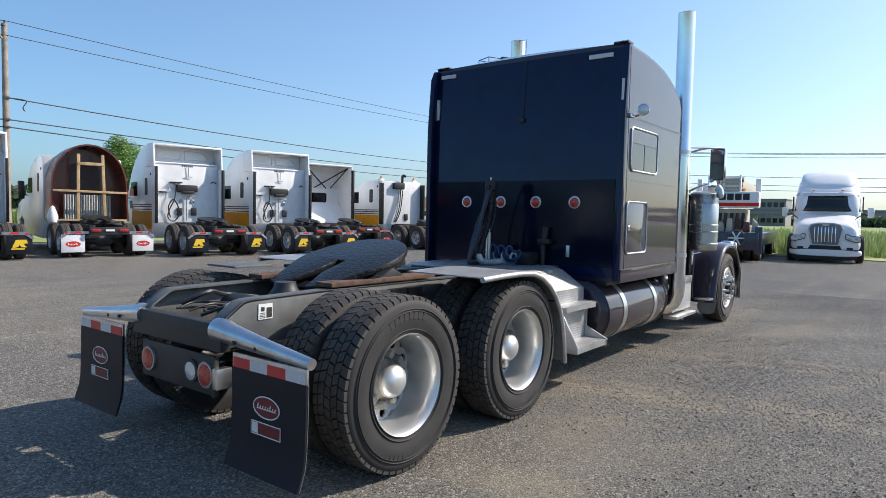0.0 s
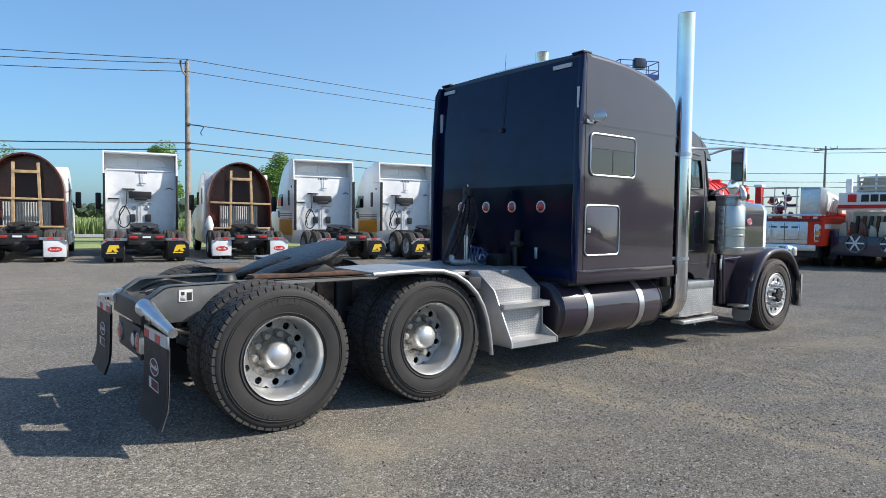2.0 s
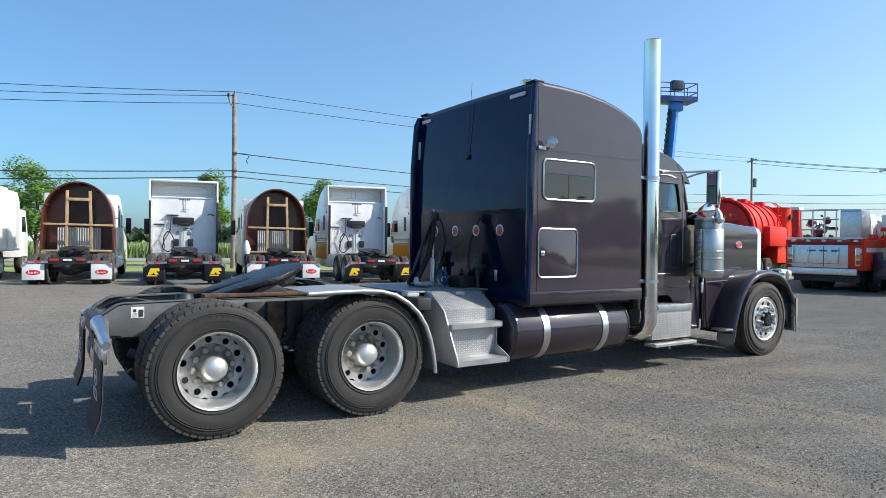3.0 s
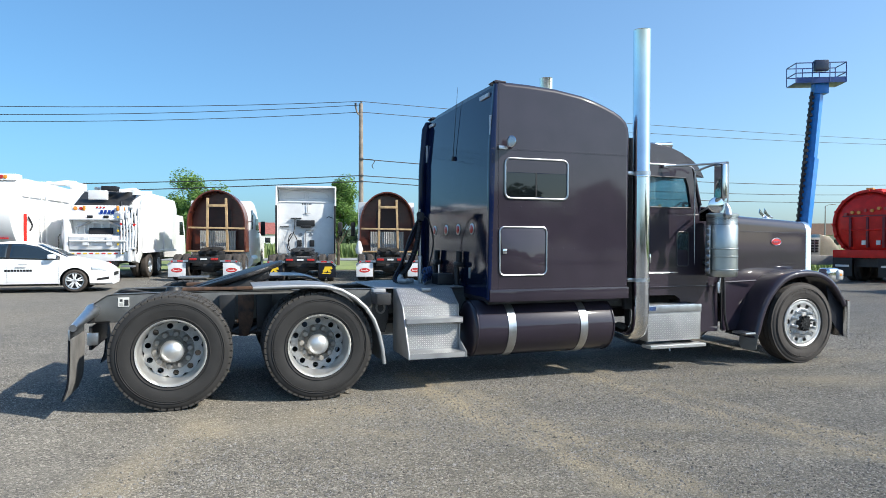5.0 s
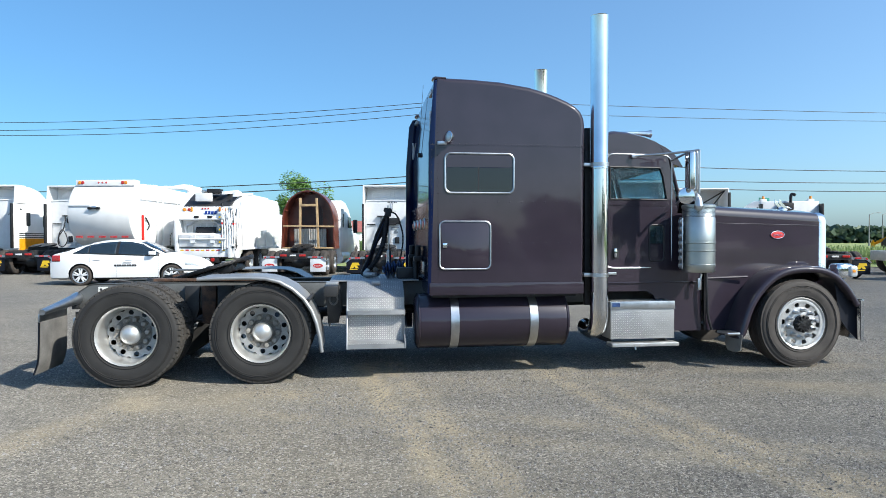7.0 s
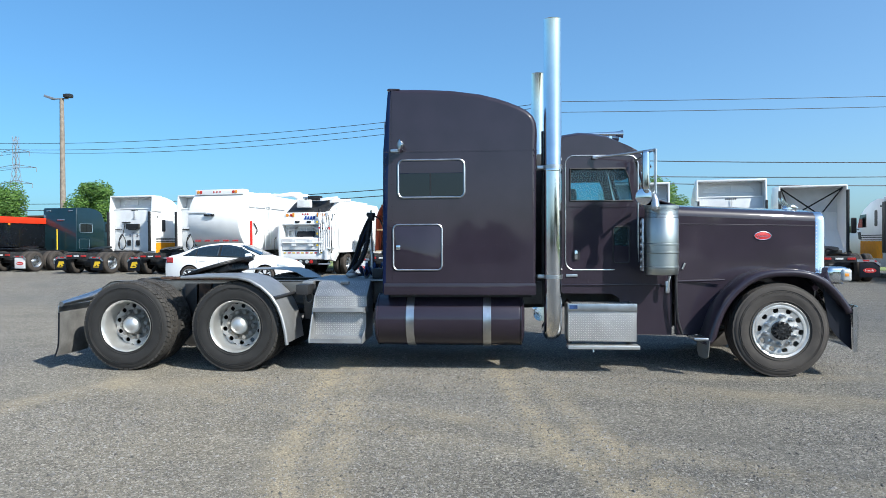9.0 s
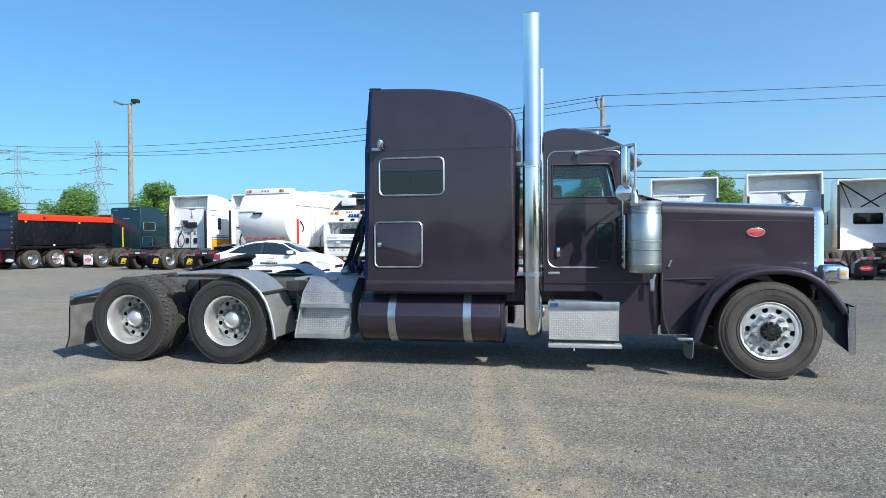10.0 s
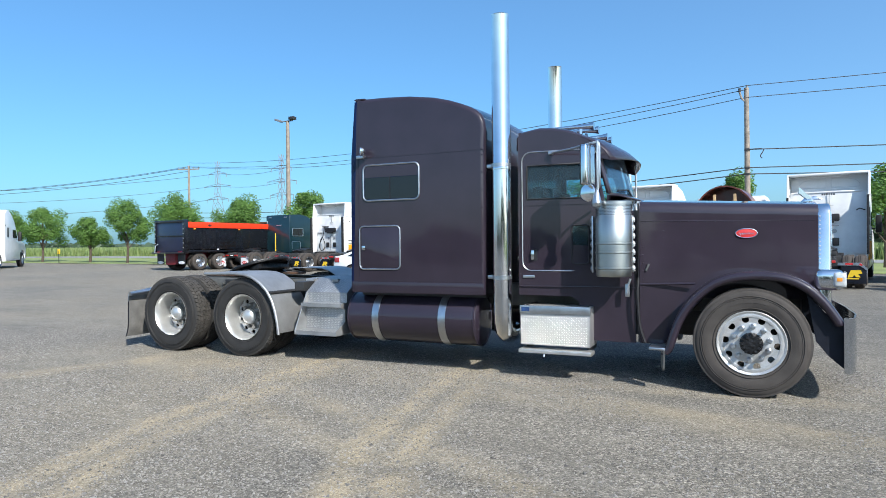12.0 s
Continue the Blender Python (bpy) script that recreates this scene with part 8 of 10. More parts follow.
def teal_tractor(m):
    t = thing("parked_tractor", "dark teal sleeper tractor with square sleeper, parked in the row", "truck")
    part("sleeper", prism(B(), [(0, 0.95), (0, 3.22), (0.06, 3.30), (0.9, 3.33), (1.45, 3.26), (1.85, 3.06), (2.02, 2.7), (2.05, 0.95)], "x", -1.06, 1.06, 0.05, 3), TEAL, t)
    part("cab_body", prism(B(), [(2.06, 0.9), (2.06, 2.62), (2.7, 2.6), (3.0, 2.0), (4.6, 1.75), (4.7, 1.0), (3.3, 0.9)], "x", -0.98, 0.98, 0.05, 2), TEAL, t)
    pane, hatch = rrect(0.22, 1.12, 1.97, 2.45, 0.07), rrect(0.16, 0.88, 1.08, 1.62, 0.06)
    for s in (-1, 1):
        x0, x1 = sorted((s * 1.06, s * 1.068))
        w = part("side_window", prism(B(), pane, "x", x0, x1), DARKGLASS, t)
        part("bead", tube(B(), [(s * 1.07, p[0], p[1]) for p in pane + pane[:1]], 0.024, 6), STAIN, w)
        part("sash_bar", box(B(), *sorted((s * 1.068, s * 1.078)), 0.70, 0.73, 1.98, 2.44), BLACK, w)
        d = part("luggage_door", prism(B(), hatch, "x", x0, x1), TEAL, t)
        part("bead", tube(B(), [(s * 1.069, p[0], p[1]) for p in hatch + hatch[:1]], 0.012, 6), STAIN, d)
        part("fuel_tank", tube(B(), [(s * 0.9, 0.1, 0.62), (s * 0.9, 1.9, 0.62)], 0.3, 20), TEAL, t)
        part("door_glass", prism(B(), rrect(2.2, 2.8, 2.0, 2.5, 0.05), "x", *sorted((s * 0.98, s * 0.99))), DARKGLASS, t)
        part("roof_marker", box(B(), s * 0.7 - 0.12, s * 0.7 + 0.12, -0.02, 0.02, 3.12, 3.18, 0.008), STAIN, t)
    part("corner_strip", box(B(), -0.98, -0.93, -0.015, 0.01, 2.5, 2.95, 0.005), STAIN, t)
    part("rear_lamp", box(B(), -0.12, 0.3, -0.04, 0.02, 2.62, 2.68, 0.01), STAIN, t)
    part("hose_stand", tube(B(), [(0.1, -0.3, 0.95), (0.1, -0.3, 2.15)], 0.03, 8), YELPRINT, t)
    rear_chassis(t, 3.6, "red", WHITEDULL)
    t.matrix_basis = m
    return t


place(teal_tractor, -19.0, 24.4, -8)


def dump_trailer(m):
    t = thing("dump_truck", "black dump truck with a bright orange-red top rail", "truck")
    part("dump_body", prism(B(), [(-1.2, 1.2), (-1.25, 2.75), (1.25, 2.75), (1.2, 1.2), (0.7, 0.95), (-0.7, 0.95)], "y", 0.0, 7.2, 0.03), GLOSSBLACK, t)
    gate = part("tailgate", prism(B(), [(-1.16, 1.02), (-1.2, 2.72), (1.2, 2.72), (1.16, 1.02)], "y", -0.10, -0.02, 0.02), NAVY, t)
    part("gate_rail", box(B(), -1.27, 1.27, -0.17, 0.02, 2.70, 2.84, 0.02), GLOSSBLACK, gate)
    part("gate_rail", box(B(), -1.2, 1.2, -0.13, -0.09, 1.92, 2.00, 0.015), GLOSSBLACK, gate)
    part("gate_lip", prism(B(), [(-0.42, 0.98), (-0.36, 1.04), (0.0, 1.06), (0.0, 0.96)], "x", -1.28, 1.28, 0.01), BLACK, gate)
    part("gate_handle", tube(B(), [(-1.02, -0.36, 1.02), (-1.04, -0.3, 1.4), (-1.02, -0.14, 1.52)], 0.025, 8), STAIN, gate)
    for s in (-1, 1):
        post = part("corner_post", box(B(), *sorted((s * 1.17, s * 1.31)), -0.16, 0.12, 0.96, 2.86, 0.02), GLOSSBLACK, t)
        for k in range(6):
            part("post_bolt", lathe(B(), [(0.035, 0.0), (0.03, -0.03), (0.0, -0.035)], 10, Matrix.Translation((s * 1.24, -0.16, 1.3 + k * 0.26))), TRIM, post)
        rail = part("top_rail", box(B(), *sorted((s * 1.2, s * 1.3)), 0.14, 7.2, 2.42, 2.74, 0.01), ORANGE, t)
        part("rail_mark", prism(B(), [(1.5, 2.5), (1.44, 2.58), (1.52, 2.58), (1.58, 2.68), (1.64, 2.58), (1.72, 2.58), (1.66, 2.5)], "x", *sorted((s * 1.3, s * 1.306))), BLACK, rail)
        for k in range(5):
            part("side_marker", box(B(), *sorted((s * 1.25, s * 1.285)), 0.5 + k * 1.6, 0.62 + k * 1.6, 1.14 if k % 2 else 2.32, 1.22 if k % 2 else 2.40, 0.008), REFLECT if k % 2 else AMBER, t)
        part("bottom_rail", box(B(), *sorted((s * 1.16, s * 1.27)), 0.12, 7.2, 1.02, 1.14, 0.015), GLOSSBLACK, t)
        flap = part("mud_flap", box(B(), s * 0.92 - 0.31, s * 0.92 + 0.31, -0.05, -0.03, 0.36, 0.95), BLACK, t)
        part("flap_plate", prism(B(), [(s * 0.92 + 0.26 * math.cos(k * math.pi / 10), 0.46 + 0.085 * math.sin(k * math.pi / 10)) for k in range(20)], "y", -0.062, -0.05), WHITEDULL, flap)
        part("tail_lamp", box(B(), s * 0.95 - 0.12, s * 0.95 + 0.12, -0.2, -0.15, 0.98, 1.08), REDLENS, t)
    part("red_bumper", prism(B(), [(-0.46, 0.98), (-0.42, 0.38), (-0.3, 0.32), (0.3, 0.32), (0.42, 0.38), (0.46, 0.98)], "y", -0.1, 0.1, 0.03), MAROON, t)
    part("chassis", box(B(), -0.5, 0.5, 0.2, 8.6, 0.6, 0.95), MAROON, t)
    duals(t, (1.0, 2.4, 5.6, 6.9))
    truck_cab(t, 7.6, NAVY)
    t.matrix_basis = m
    return t


place(dump_trailer, -21.8, 18.6, -6)


def dropside_truck(m):
    """Only its amber top shows over the teal tractor."""
    t = thing("box_truck", "dark truck body with a rust-brown painted top edge", "truck")
    part("truck_body", box(B(), -1.2, 1.2, 0, 6, 0.9, 3.0, 0.03), BLACK, t)
    part("top_edge", box(B(), -1.22, 1.22, -0.02, 6, 3.0, 3.12, 0.02), RUST, t)
    for s in (-1, 1):
        for k in range(5):
            part("side_window", box(B(), *sorted((s * 1.2, s * 1.21)), 0.3 + k * 1.1, 1.2 + k * 1.1, 2.55, 2.9, 0.004), DARKGLASS, t)
        part("waist_band", box(B(), *sorted((s * 1.2, s * 1.215)), 0, 6, 2.40, 2.50, 0.004), RUST, t)
    part("chassis", box(B(), -0.5, 0.5, 0.2, 6.5, 0.5, 0.9), FRAME, t)
    duals(t, (1.2, 2.5, 5.6))
    t.matrix_basis = m
    return t


place(dropside_truck, -23.8, 29.5, -8)


def far_tractor(m):
    t = thing("parked_tractor", "white tractor parked across the far side of the yard", "truck")
    cab_front(t, 3.8, WHITE, False, [(0.0, 3.4), (0.5, 3.75), (1.0, 3.75), (1.6, 3.5), (2.2, 3.1), (2.7, 2.5)])
    rear_chassis(t, 3.4, "red", FLAP)
    t.matrix_basis = m
    return t


place(far_tractor, -35.6, 16.4, 45)


def crane_truck(m):
    """Seen from its tail: y is forward."""
    t = thing("crane_truck", "cream and white truck crane with red stripe on its counterweight", "truck")
    part("carrier_bed", box(B(), -1.22, 1.22, 0, 9, 0.55, 1.05, 0.03), NAVY, t)
    part("tail_board", box(B(), -1.22, 1.22, -0.12, 0.0, 0.45, 1.1, 0.03), NAVY, t)
    for x in (-0.48, 0.5):
        r = part("spare_reel", lathe(B(), [(0.32, -0.05), (0.32, 0.02), (0.27, 0.03), (0.25, -0.02)], 24, Matrix.Translation((x, -0.16, 0.88))), STEELGREY, t)
        for k in range(6):
            a = k * math.pi / 3
            part("reel_spoke", box(B(), 0.0, 0.27, -0.03, 0.0, -0.025, 0.025, m=Matrix.Translation((x, -0.16, 0.88)) @ Matrix.Rotation(a, 4, "Y")), WHITEDULL, r)
    cw = part("counterweight", box(B(), -1.15, 1.15, 0.3, 1.0, 2.0, 2.6, 0.05), WHITE, t)
    part("red_stripe", box(B(), -1.16, 1.16, 0.285, 0.32, 2.05, 2.18), RED, cw)
    part("red_square", prism(B(), [(-0.86, 2.27), (-0.86, 2.53), (-0.6, 2.53), (-0.6, 2.27)], "y", 0.285, 0.3), RED, cw)
    bm = B()
    for k in range(5):
        box(bm, -0.46 + k * 0.27, -0.24 + k * 0.27, 0.28, 0.301, 2.28, 2.52)
    part("name_bar", bm, BLACK, cw)
    part("winch_housing", box(B(), -0.75, 0.75, 0.5, 1.6, 1.15, 1.95, 0.08), CREAM, t)
    for k in range(7):
        part("winch_part", tube(B(), [(-0.6 + 0.2 * k, 0.42, 1.25 + 0.06 * (k % 3)), (-0.55 + 0.2 * k, 0.42, 1.8)], 0.06, 8), RUST if k % 2 else FRAME, t)
    part("turntable", tube(B(), [(0, 1.8, 1.0), (0, 1.8, 1.35)], 0.9, 24), CREAM, t)
    bm = box(B(), -0.45, 0.45, 0.4, 9, 2.6, 3.1, 0.04)
    part("boom", bm, CREAM, t)
    for k in range(5):
        part("rope_drum", tube(B(), [(-0.55, 0.55 + 0.12 * k, 2.7 + 0.1 * k), (0.55, 0.55 + 0.12 * k, 2.7 + 0.1 * k)], 0.07, 10), FRAME if k % 2 else CREAM, t)
    for x in (-1.02, 1.05):
        part("exhaust_post", box(B(), x - 0.09, x + 0.09, 1.0, 1.2, 2.4, 3.1, 0.02), WHITE, t)
    for k in range(4):
        z = 2.62 + k * 0.15
        part("boom_head_plate", box(B(), -0.62, 0.5, 0.35, 0.5, z, z + 0.06, 0.01), (CREAM, WHITEDULL, CREAM, WHITE)[k], t)
    for x in (-0.62, -0.1, 0.46):
        part("boom_head_post", box(B(), x, x + 0.07, 0.36, 0.55, 2.56, 3.2, 0.01), WHITE, t)
    for k in range(8):
        x = -1.1 + k * 0.29
        part("winch_cover", prism(B(), [(x, 1.1), (x + 0.05, 1.5 + 0.1 * (k % 3)), (x + 0.22, 1.6 - 0.07 * (k % 4)), (x + 0.25, 1.1)], "y", 0.3 + 0.05 * (k % 2), 0.5, 0.01), (CREAM, RUST, BROWN, CREAM)[k % 4], t)
    part("beacon", tube(B(), [(0.6, 0.6, 2.55), (0.6, 0.6, 2.72)], 0.07, 10), AMBER, t)
    part("crane_cab", box(B(), -1.3, -0.5, 1.8, 3.6, 1.4, 2.9, 0.08), WHITE, t)
    part("cab_glass", box(B(), -1.31, -0.6, 2.0, 3.3, 1.95, 2.7), DARKGLASS, t)
    for s in (-1, 1):
        part("outrigger", box(B(), s * 1.2 - 0.12, s * 1.2 + 0.12, 0.15, 0.4, 0.3, 1.3, 0.02), NAVY, t)
    duals(t, (1.6, 2.9, 7.0, 8.2))
    t.matrix_basis = m
    return t


place(crane_truck, 22.3, 2.55, -84)


def fire_truck(m):
    t = thing("fire_truck", "red and silver fire pumper with open hose bed and chrome tail", "truck")
    part("rear_body", box(B(), -1.2, 1.2, 0, 7, 0.75, 1.75, 0.02), ORANGE, t)
    part("rear_panel", box(B(), -1.0, 0.72, -0.03, 0.0, 0.82, 1.58, 0.01), STAIN, t)
    part("rear_door_edge", box(B(), -1.0, 0.72, -0.036, -0.03, 0.95, 0.965), RAILGREY, t)
    for k in range(3):
        part("panel_bar", box(B(), -0.5 + k * 0.36, -0.25 + k * 0.36, -0.04, -0.03, 1.36, 1.42), RAILGREY, t)
    for x in (-1.15, 1.05):
        part("corner_post", box(B(), x, x + 0.1, -0.04, 0.06, 0.8, 1.75, 0.01), RED, t)
    for x in (-0.95, -0.45, 0.45, 0.95):
        part("grab_rail", tube(B(), [(x, -0.08, 0.95), (x, -0.1, 1.0), (x, -0.1, 1.45), (x, -0.08, 1.5)], 0.018, 6), CHROME, t)
    part("chassis_box", box(B(), -1.0, 1.0, 0.2, 6.8, 0.35, 0.75), FRAME, t)
    part("panel_seam", box(B(), -0.01, 0.01, -0.036, -0.029, 0.85, 1.55), FRAME, t)
    part("rear_bumper", box(B(), -1.1, 1.0, -0.12, 0.0, 0.58, 0.80, 0.03), STAIN, t)
    part("light_bar", box(B(), -1.1, 1.1, -0.05, 0.05, 1.60, 1.68, 0.02), MAROON, t)
    part("rear_deck", box(B(), -1.15, 1.15, -0.1, 0.4, 1.78, 1.84, 0.01), STAIN, t)
    for k in range(9):
        part("lamp", box(B(), -1.0 + k * 0.235, -0.87 + k * 0.235, -0.07, -0.045, 1.69, 1.76), REDLENS if k % 2 else CLEARLENS, t)
    for s in (-1, 1):
        part("side_stripe", box(B(), *sorted((s * 1.2, s * 1.206)), 0.1, 6.9, 1.35, 1.5), WHITEBAR, t)
        part("lamp_tower", box(B(), *sorted((s * 0.92, s * 1.15)), -0.04, 0.0, 0.9, 1.5, 0.02), STAIN, t)
        for k in range(3):
            part("tower_lens", box(B(), s * 1.03 - 0.08, s * 1.03 + 0.08, -0.06, -0.038, 0.95 + k * 0.19, 1.08 + k * 0.19), (REDLENS, AMBER, CLEARLENS)[k], t)
    part("steel_locker", box(B(), 0.38, 1.0, 0.3, 1.3, 1.84, 2.78, 0.03), STAIN, t)
    part("locker_edge", box(B(), 0.40, 0.98, 0.28, 0.3, 2.70, 2.74), TRIM, t)
    part("ladder_boom", prism(B(), [(1.3, 1.95), (1.3, 2.68), (3.2, 2.55), (6.6, 2.2), (6.6, 1.85)], "x", 0.2, 1.0, 0.04), WHITE, t)
    part("red_pillar", box(B(), -1.05, -0.86, 0.1, 0.5, 1.78, 2.82, 0.03), RED, t)
    part("pillar_cap", box(B(), -1.1, -0.82, 0.08, 0.55, 2.80, 2.90, 0.02), WHITE, t)
    rack = part("pump_rack", tube(B(), [(-0.8, 0.2, 1.84), (-0.8, 0.2, 2.76), (0.36, 0.2, 2.76)], 0.03, 8), STAIN, t)
    for x in (-0.42, -0.05, 0.3):
        part("rack_post", tube(B(), [(x, 0.2, 1.84), (x, 0.2, 2.76)], 0.022, 8), STAIN, rack)
    for z in (2.1, 2.45):
        part("rack_bar", tube(B(), [(-0.8, 0.22, z), (0.36, 0.22, z)], 0.02, 8), TRIM, rack)
    rnd = random.Random(8)
    for k in range(22):
        x, y, z = rnd.uniform(-0.72, 0.28), rnd.uniform(0.3, 1.1), rnd.uniform(1.9, 2.6)
        d = Vector((rnd.uniform(-0.25, 0.25), rnd.uniform(-0.1, 0.2), rnd.uniform(-0.2, 0.2)))
        part("pump_pipe", tube(B(), [(x, y, z), Vector((x, y, z)) + d], rnd.uniform(0.025, 0.075), 8), rnd.choice((STAIN, FRAME, MAROON, TRIM, STEELGREY)), t)
    for x, z in ((-0.5, 2.35), (0.0, 2.4), (-0.25, 2.05)):
        part("pump_cap", lathe(B(), [(0.0, -0.06), (0.09, -0.05), (0.12, 0.0), (0.08, 0.08), (0, 0.1)], 16, Matrix.Translation((x, 0.3, z))), MAROON, t)
    for k in range(2):
        part("ladder_loop", tube(B(), smooth_path([(1.02, 1.5 + k * 0.9, 1.85), (1.1, 1.7 + k * 0.9, 2.35 - 0.06 * k), (1.02, 2.0 + k * 0.9, 1.85)], 5), 0.02, 6), STAIN, t)
    part("red_cab", box(B(), -1.2, 1.2, 7.1, 9.2, 0.7, 2.7, 0.1), RED, t)
    duals(t, (1.8, 3.1, 7.8))
    t.matrix_basis = m
    return t


place(fire_truck, 21.25, 4.92, -80)


def red_tanker(m):
    t = thing("tank_truck", "bright red vacuum tank truck with a round bolted tank door", "truck")
    mm = Matrix.Translation((0, 0, 2.25))
    part("tank", lathe(B(), [(0, -0.22), (0.6, -0.18), (1.05, -0.05), (1.18, 0.05), (1.2, 0.1), (1.2, 5.5), (1.0, 5.8), (0, 5.9)], 40, mm), RED, t)
    part("door_ring", lathe(B(), [(1.2, -0.04), (1.3, -0.04), (1.3, 0.12), (1.2, 0.12)], 40, mm), RED, t)
    for k in range(16):
        a = k * math.pi / 8
        part("door_bolt", tube(B(), [(1.25 * math.cos(a), -0.12, 2.25 + 1.25 * math.sin(a)), (1.25 * math.cos(a), 0.1, 2.25 + 1.25 * math.sin(a))], 0.05, 8), RED, t)
    for k in range(7):
        x, z = -0.72 + k * 0.23, 2.62 + 0.04 * (k % 2) + 0.03 * k
        part("door_lamp", tube(B(), [(x, -0.26, z), (x, -0.14, z)], 0.06, 12), AMBER if k % 3 else REDLENS, t)
    part("lamp_rail", box(B(), -0.85, 0.8, -0.2, -0.14, 2.52, 2.58), MAROON, t)
    for x in (-0.55, 0.05, 0.6):
        part("door_rib", box(B(), x - 0.04, x + 0.04, -0.27, -0.12, 1.35, 2.5, 0.01), MAROON, t)
    part("door_ring_bar", tube(B(), smooth_path([(-0.9, -0.2, 2.05), (-0.3, -0.25, 2.0), (0.3, -0.25, 2.02), (0.95, -0.2, 2.1)], 5), 0.03, 8), RED, t)
    part("roof_beacon", box(B(), -0.12, 0.12, 0.0, 0.2, 3.45, 3.62, 0.03), AMBER, t)
    for x in (-0.15, 0.35):
        part("safety_label", box(B(), x, x + 0.14, -0.235, -0.2, 1.45, 1.62), WHITEBAR, t)
    part("red_skid", box(B(), -1.15, 1.15, -0.3, 0.1, 0.95, 1.25, 0.03), RED, t)
    for s in (-1, 1):
        part("mud_flap", box(B(), s * 0.8 - 0.35, s * 0.8 + 0.35, -0.3, -0.27, 0.25, 0.95), BLACK, t)
        part("flap_bar", box(B(), s * 0.8 - 0.25, s * 0.8 + 0.25, -0.31, -0.299, 0.6, 0.68), WHITEBAR, t)
        part("side_pump", box(B(), *sorted((s * 1.1, s * 1.5)), 1.5, 4.0, 1.5, 2.4, 0.15), RED, t)
    part("chassis", box(B(), -0.5, 0.5, 0.0, 8.5, 0.6, 1.0), FRAME, t)
    for k in range(6):
        part("tank_hoop", lathe(B(), [(1.19, 0.55 + k * 0.85), (1.25, 0.56 + k * 0.85), (1.25, 0.64 + k * 0.85), (1.19, 0.65 + k * 0.85)], 36, mm), RED, t)
    for y, r, top in ((4.6, 0.44, 3.32), (5.55, 0.34, 3.24)):
        drum = part("filter_drum", lathe(B(), [(0.0, 1.45), (r, 1.45), (r, top - 0.06), (r + 0.03, top - 0.05), (r + 0.03, top), (0.0, top + 0.02)], 28, Matrix.Translation((1.0, y, 0)) @ Matrix.Rotation(math.pi / 2, 4, "X")), ORANGE, t)
        part("drum_port", tube(B(), [(1.0 + r * 0.9, y - 0.05, top - 0.45), (1.06 + r, y - 0.05, top - 0.45)], 0.13, 16), FRAME, drum)
    for k in range(5):
        part("ladder_rung", tube(B(), [(1.26, 3.3, 1.7 + k * 0.3), (1.26, 3.75, 1.7 + k * 0.3)], 0.02, 6), RED, t)
    for y in (3.3, 3.75):
        part("ladder_rail", tube(B(), [(1.26, y, 1.5), (1.26, y, 3.3), (1.0, y, 3.5)], 0.025, 8), RED, t)
    part("lower_cabinet", box(B(), 0.8, 1.32, 3.2, 6.2, 0.75, 1.5, 0.04), ORANGE, t)
    for k in range(4):
        part("top_fitting", box(B(), -0.3 + 0.2 * (k % 2), 0.1 + 0.2 * (k % 2), 0.8 + k * 1.2, 1.2 + k * 1.2, 3.4, 3.62, 0.04), RED, t)
    part("pump_housing", box(B(), 0.5, 1.3, 3.4, 6.3, 0.9, 1.6, 0.06), RED, t)
    duals(t, (1.2, 2.5))
    truck_cab(t, 6.4, RED)
    t.matrix_basis = m
    return t


place(red_tanker, 23.6, 10.3, -76)


